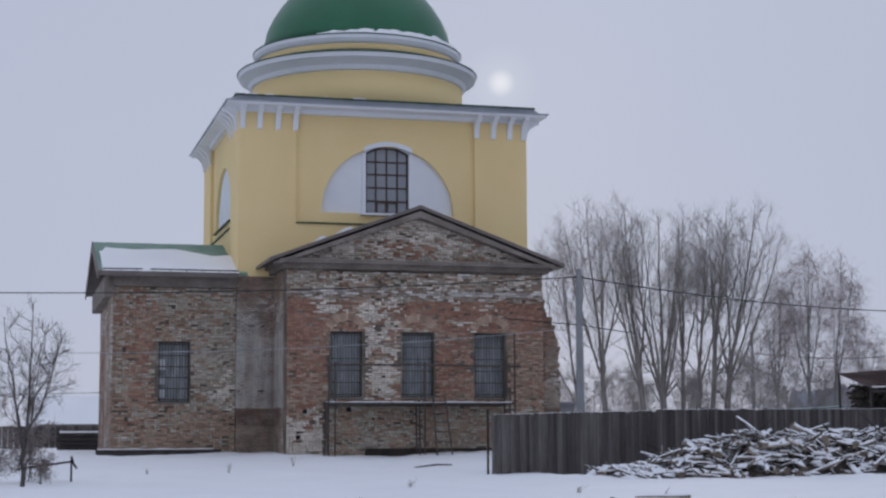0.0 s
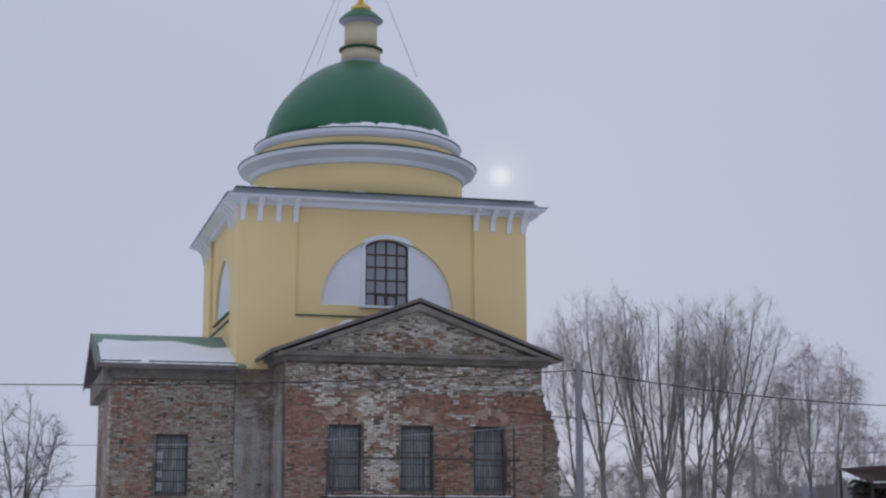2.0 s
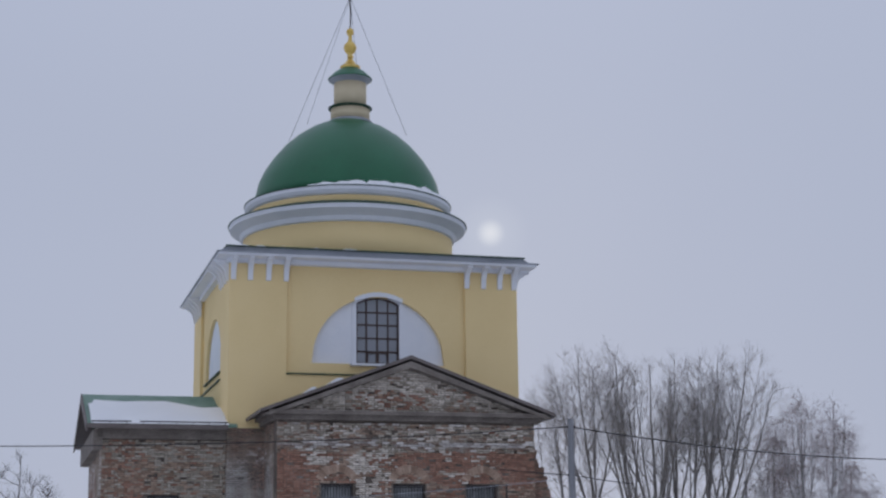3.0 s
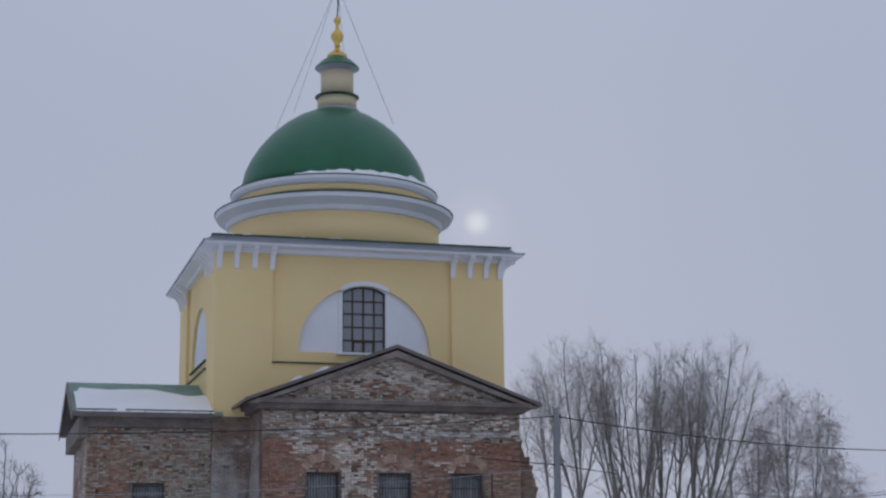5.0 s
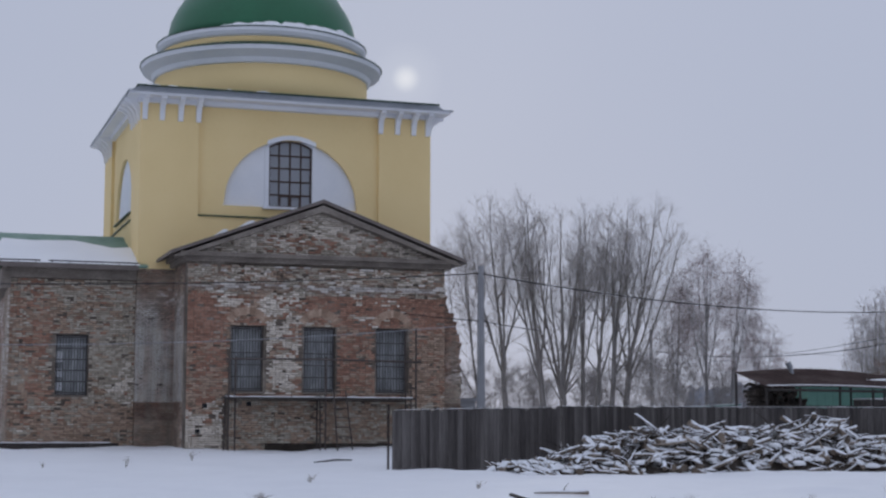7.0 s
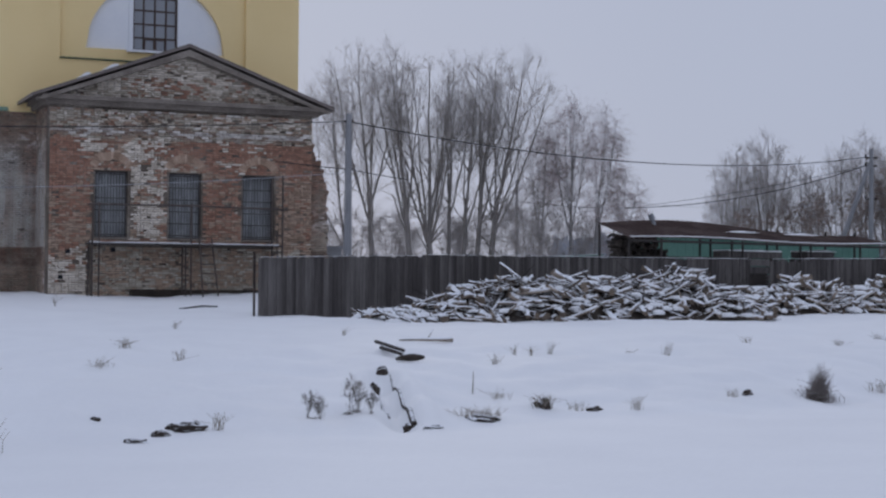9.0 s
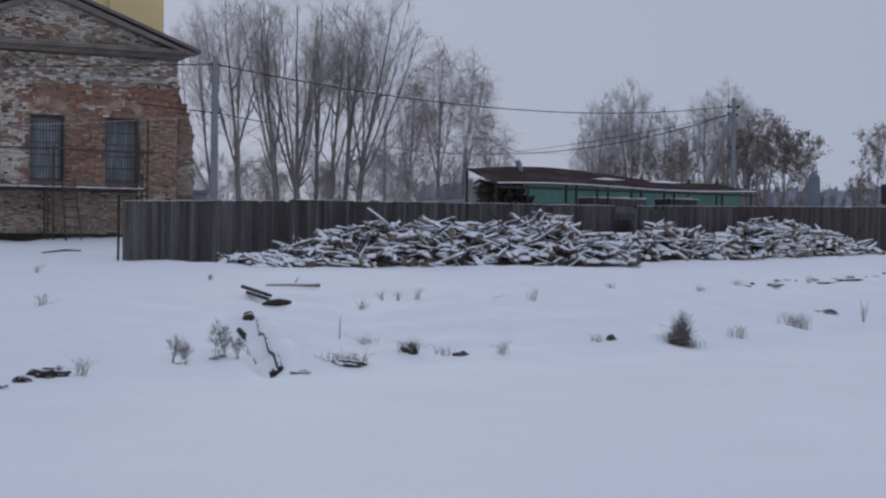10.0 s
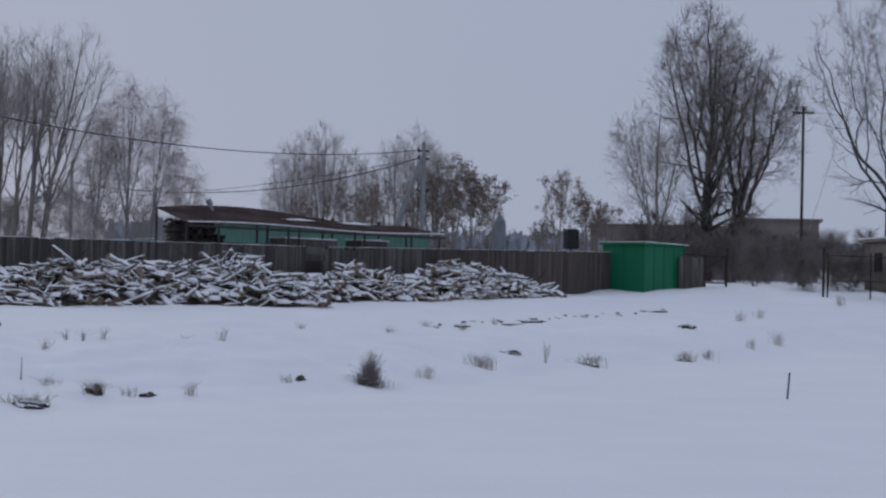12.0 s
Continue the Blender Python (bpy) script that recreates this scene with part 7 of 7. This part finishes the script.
lying("snow-dusted pole lying across the bank", [(3.12, 30.6, 0.15), (3.48, 29.2, 0.15)], [0.035, 0.03], "tar", "fallen_pole", "timber")
lying("snow-dusted pole lying across the bank", [(3.17, 30.2, 0.06), (3.44, 29.0, 0.08)], [0.035, 0.03], "tar", "fallen_pole", "timber")
lying("short dark log lying in snow", [(3.28, 28.7, 0.03), (3.40, 28.65, 0.08), (3.52, 28.6, 0.09), (3.66, 28.55, 0.08), (3.76, 28.5, 0.07)], [0.02, 0.06, 0.075, 0.06, 0.03], "clod", "short_log", "log")
lying("thin branch lying on the snow", [(3.98, 34.2, 0.03), (4.5, 34.4, 0.06), (5.15, 34.45, 0.05)], [0.02, 0.04, 0.05], "log")
lying("twig lying on the snow", [(4.6, 34.5, 0.05), (4.75, 34.6, 0.28)], [0.02, 0.01], "log")
lying("thin dark stick lying on snow near the wall", [(-0.9, 52.4, 0.02), (-0.2, 52.7, 0.05), (0.3, 52.7, 0.02)], [0.02, 0.03, 0.02], "tar")
for i, (x, y) in enumerate(((4.15, 25.6),)):
    lying("thin upright dry stalk", [(x, y, -0.1), (x + 0.01, y, 0.35)], [0.014, 0.006], "straw", "dry_stalk", "stalk")
lying("thin stake standing in the snow", [(16.74, 23.5, -0.3), (16.80, 23.5, 0.46)], [0.018, 0.016], "tar", "stake", "stake")
# the eroded gully in the bank
lying("eroded dark edge of a small gully in the bank", [(2.80 + 0.045 * (y - 24) + 0.06, y, 0.01) for y in spread(21.9, 27.0, 12)], [0.05, 0.045, 0.045, 0.04, 0.035, 0.03, 0.03, 0.025, 0.025, 0.02, 0.02, 0.015, 0.012], "clod", "gully_edge", "earth")
lying("eroded dark edge of a small gully in the bank", [(2.56 + 0.03 * (y - 24), y, 0.01) for y in spread(22.8, 24.6, 6)], [0.01, 0.016, 0.022, 0.025, 0.022, 0.016, 0.01], "clod", "gully_edge", "earth")

# brush under the dark trees and along the far yard
G5 = "dark brush by the yard"
brush = tree("tangled bare brush by the yard", stand(47.0, 71.0), "twig_dark", "brush_twig", group=G5, name="brush", seed=81, height=2.2, r0=0.03, first=0.05, spread_deg=50, limbs=12, sub=6, twigs=5, forks=3, twig_len=0.35)
for x, y, rz, s in ((44.6, 70.0, 40, 1.1), (46.0, 69.0, 100, 1.2), (48.3, 69.4, 150, 1.15), (49.5, 66.5, 200, 1.2), (45.2, 66.0, 250, 1.0), (47.2, 66.3, 310, 1.1), (50.9, 67.5, 20, 1.2), (52.2, 66.3, 80, 1.0), (43.3, 71.5, 130, 0.9), (53.5, 68.5, 10, 1.3), (45.5, 74.0, 33, 1.3), (47.5, 76.5, 133, 1.4), (49.8, 78.0, 233, 1.4), (51.8, 75.5, 303, 1.3), (53.4, 73.5, 73, 1.3), (48.8, 72.5, 173, 1.2), (44.0, 76.0, 13, 1.2), (41.0, 56.2, 60, 0.75), (42.2, 55.8, 160, 0.8), (43.4, 56.6, 260, 0.8), (44.6, 58.4, 320, 0.9), (42.8, 59.0, 40, 1.0), (41.2, 60.4, 200, 1.0), (46.9, 78.5, 90, 1.7), (50.3, 80.0, 190, 1.8), (52.6, 78.6, 290, 1.6)):
    copy_thing(brush, stand(x, y, 0, rz, s))
shrub = tree("rust-brown shrub beside the fruit tree", stand(-10.9, 43.5), "bark_dark", "twig_dark", 260, 0.035, group=G5, name="brush", seed=83, height=1.6, r0=0.02, first=0.05, spread_deg=50, limbs=10, sub=5, twigs=4, forks=3, twig_len=0.2, twig_r=0.006)
copy_thing(shrub, stand(-12.0, 44.0, 0, 90, 0.8))
copy_thing(shrub, stand(-10.2, 42.0, 0, 200, 0.55))
for x, y, s in ((-23.0, 92.0, 0.9), (-26.0, 95.0, 1.1)):
    copy_thing(rust_tree, stand(x, y, 0, 50, s * 0.45))


# ---- woods on the horizon ----
def far_woods():
    r = random.Random(17)
    verts, faces = [], []
    for i in range(3600):
        a = radians(12 + 50 * r.random())
        dist_m = r.uniform(400, 480)
        x, y = dist_m * math.sin(a), dist_m * math.cos(a)
        z = ground_z(x, y) - 0.3
        h = (6.6 + 2.6 * noise.noise((a * 30, 0, 0))) * r.uniform(0.7, 1.2)
        w = r.uniform(0.6, 1.4)
        base = len(verts)
        for k1, k2 in ((0.7, 0.0), (1.0, 0.4), (0.85, 0.75), (0.35, 1.0)):
            for k in range(5):
                t = 2 * math.pi * (k + k2) / 5
                verts.append((x + w * k1 * math.cos(t) * r.uniform(0.7, 1.2), y + w * k1 * math.sin(t), z + h * k2 * r.uniform(0.9, 1.05)))
        for q in range(3):
            for k in range(5):
                j = (k + 1) % 5
                o = base + q * 5
                faces.append((o + k, o + j, o + 5 + j, o + 5 + k))
        faces.append(tuple(base + 15 + k for k in range(5)))
    me = bpy.data.meshes.new("far_woods")
    me.from_pydata(verts, [], faces)
    # no real haze here, the material's pale grey paints it
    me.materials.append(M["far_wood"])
    tagged(new("far_woods", me), "woodland along the horizon with haze painted into its grey", "woods", kind="stuff")


far_woods()
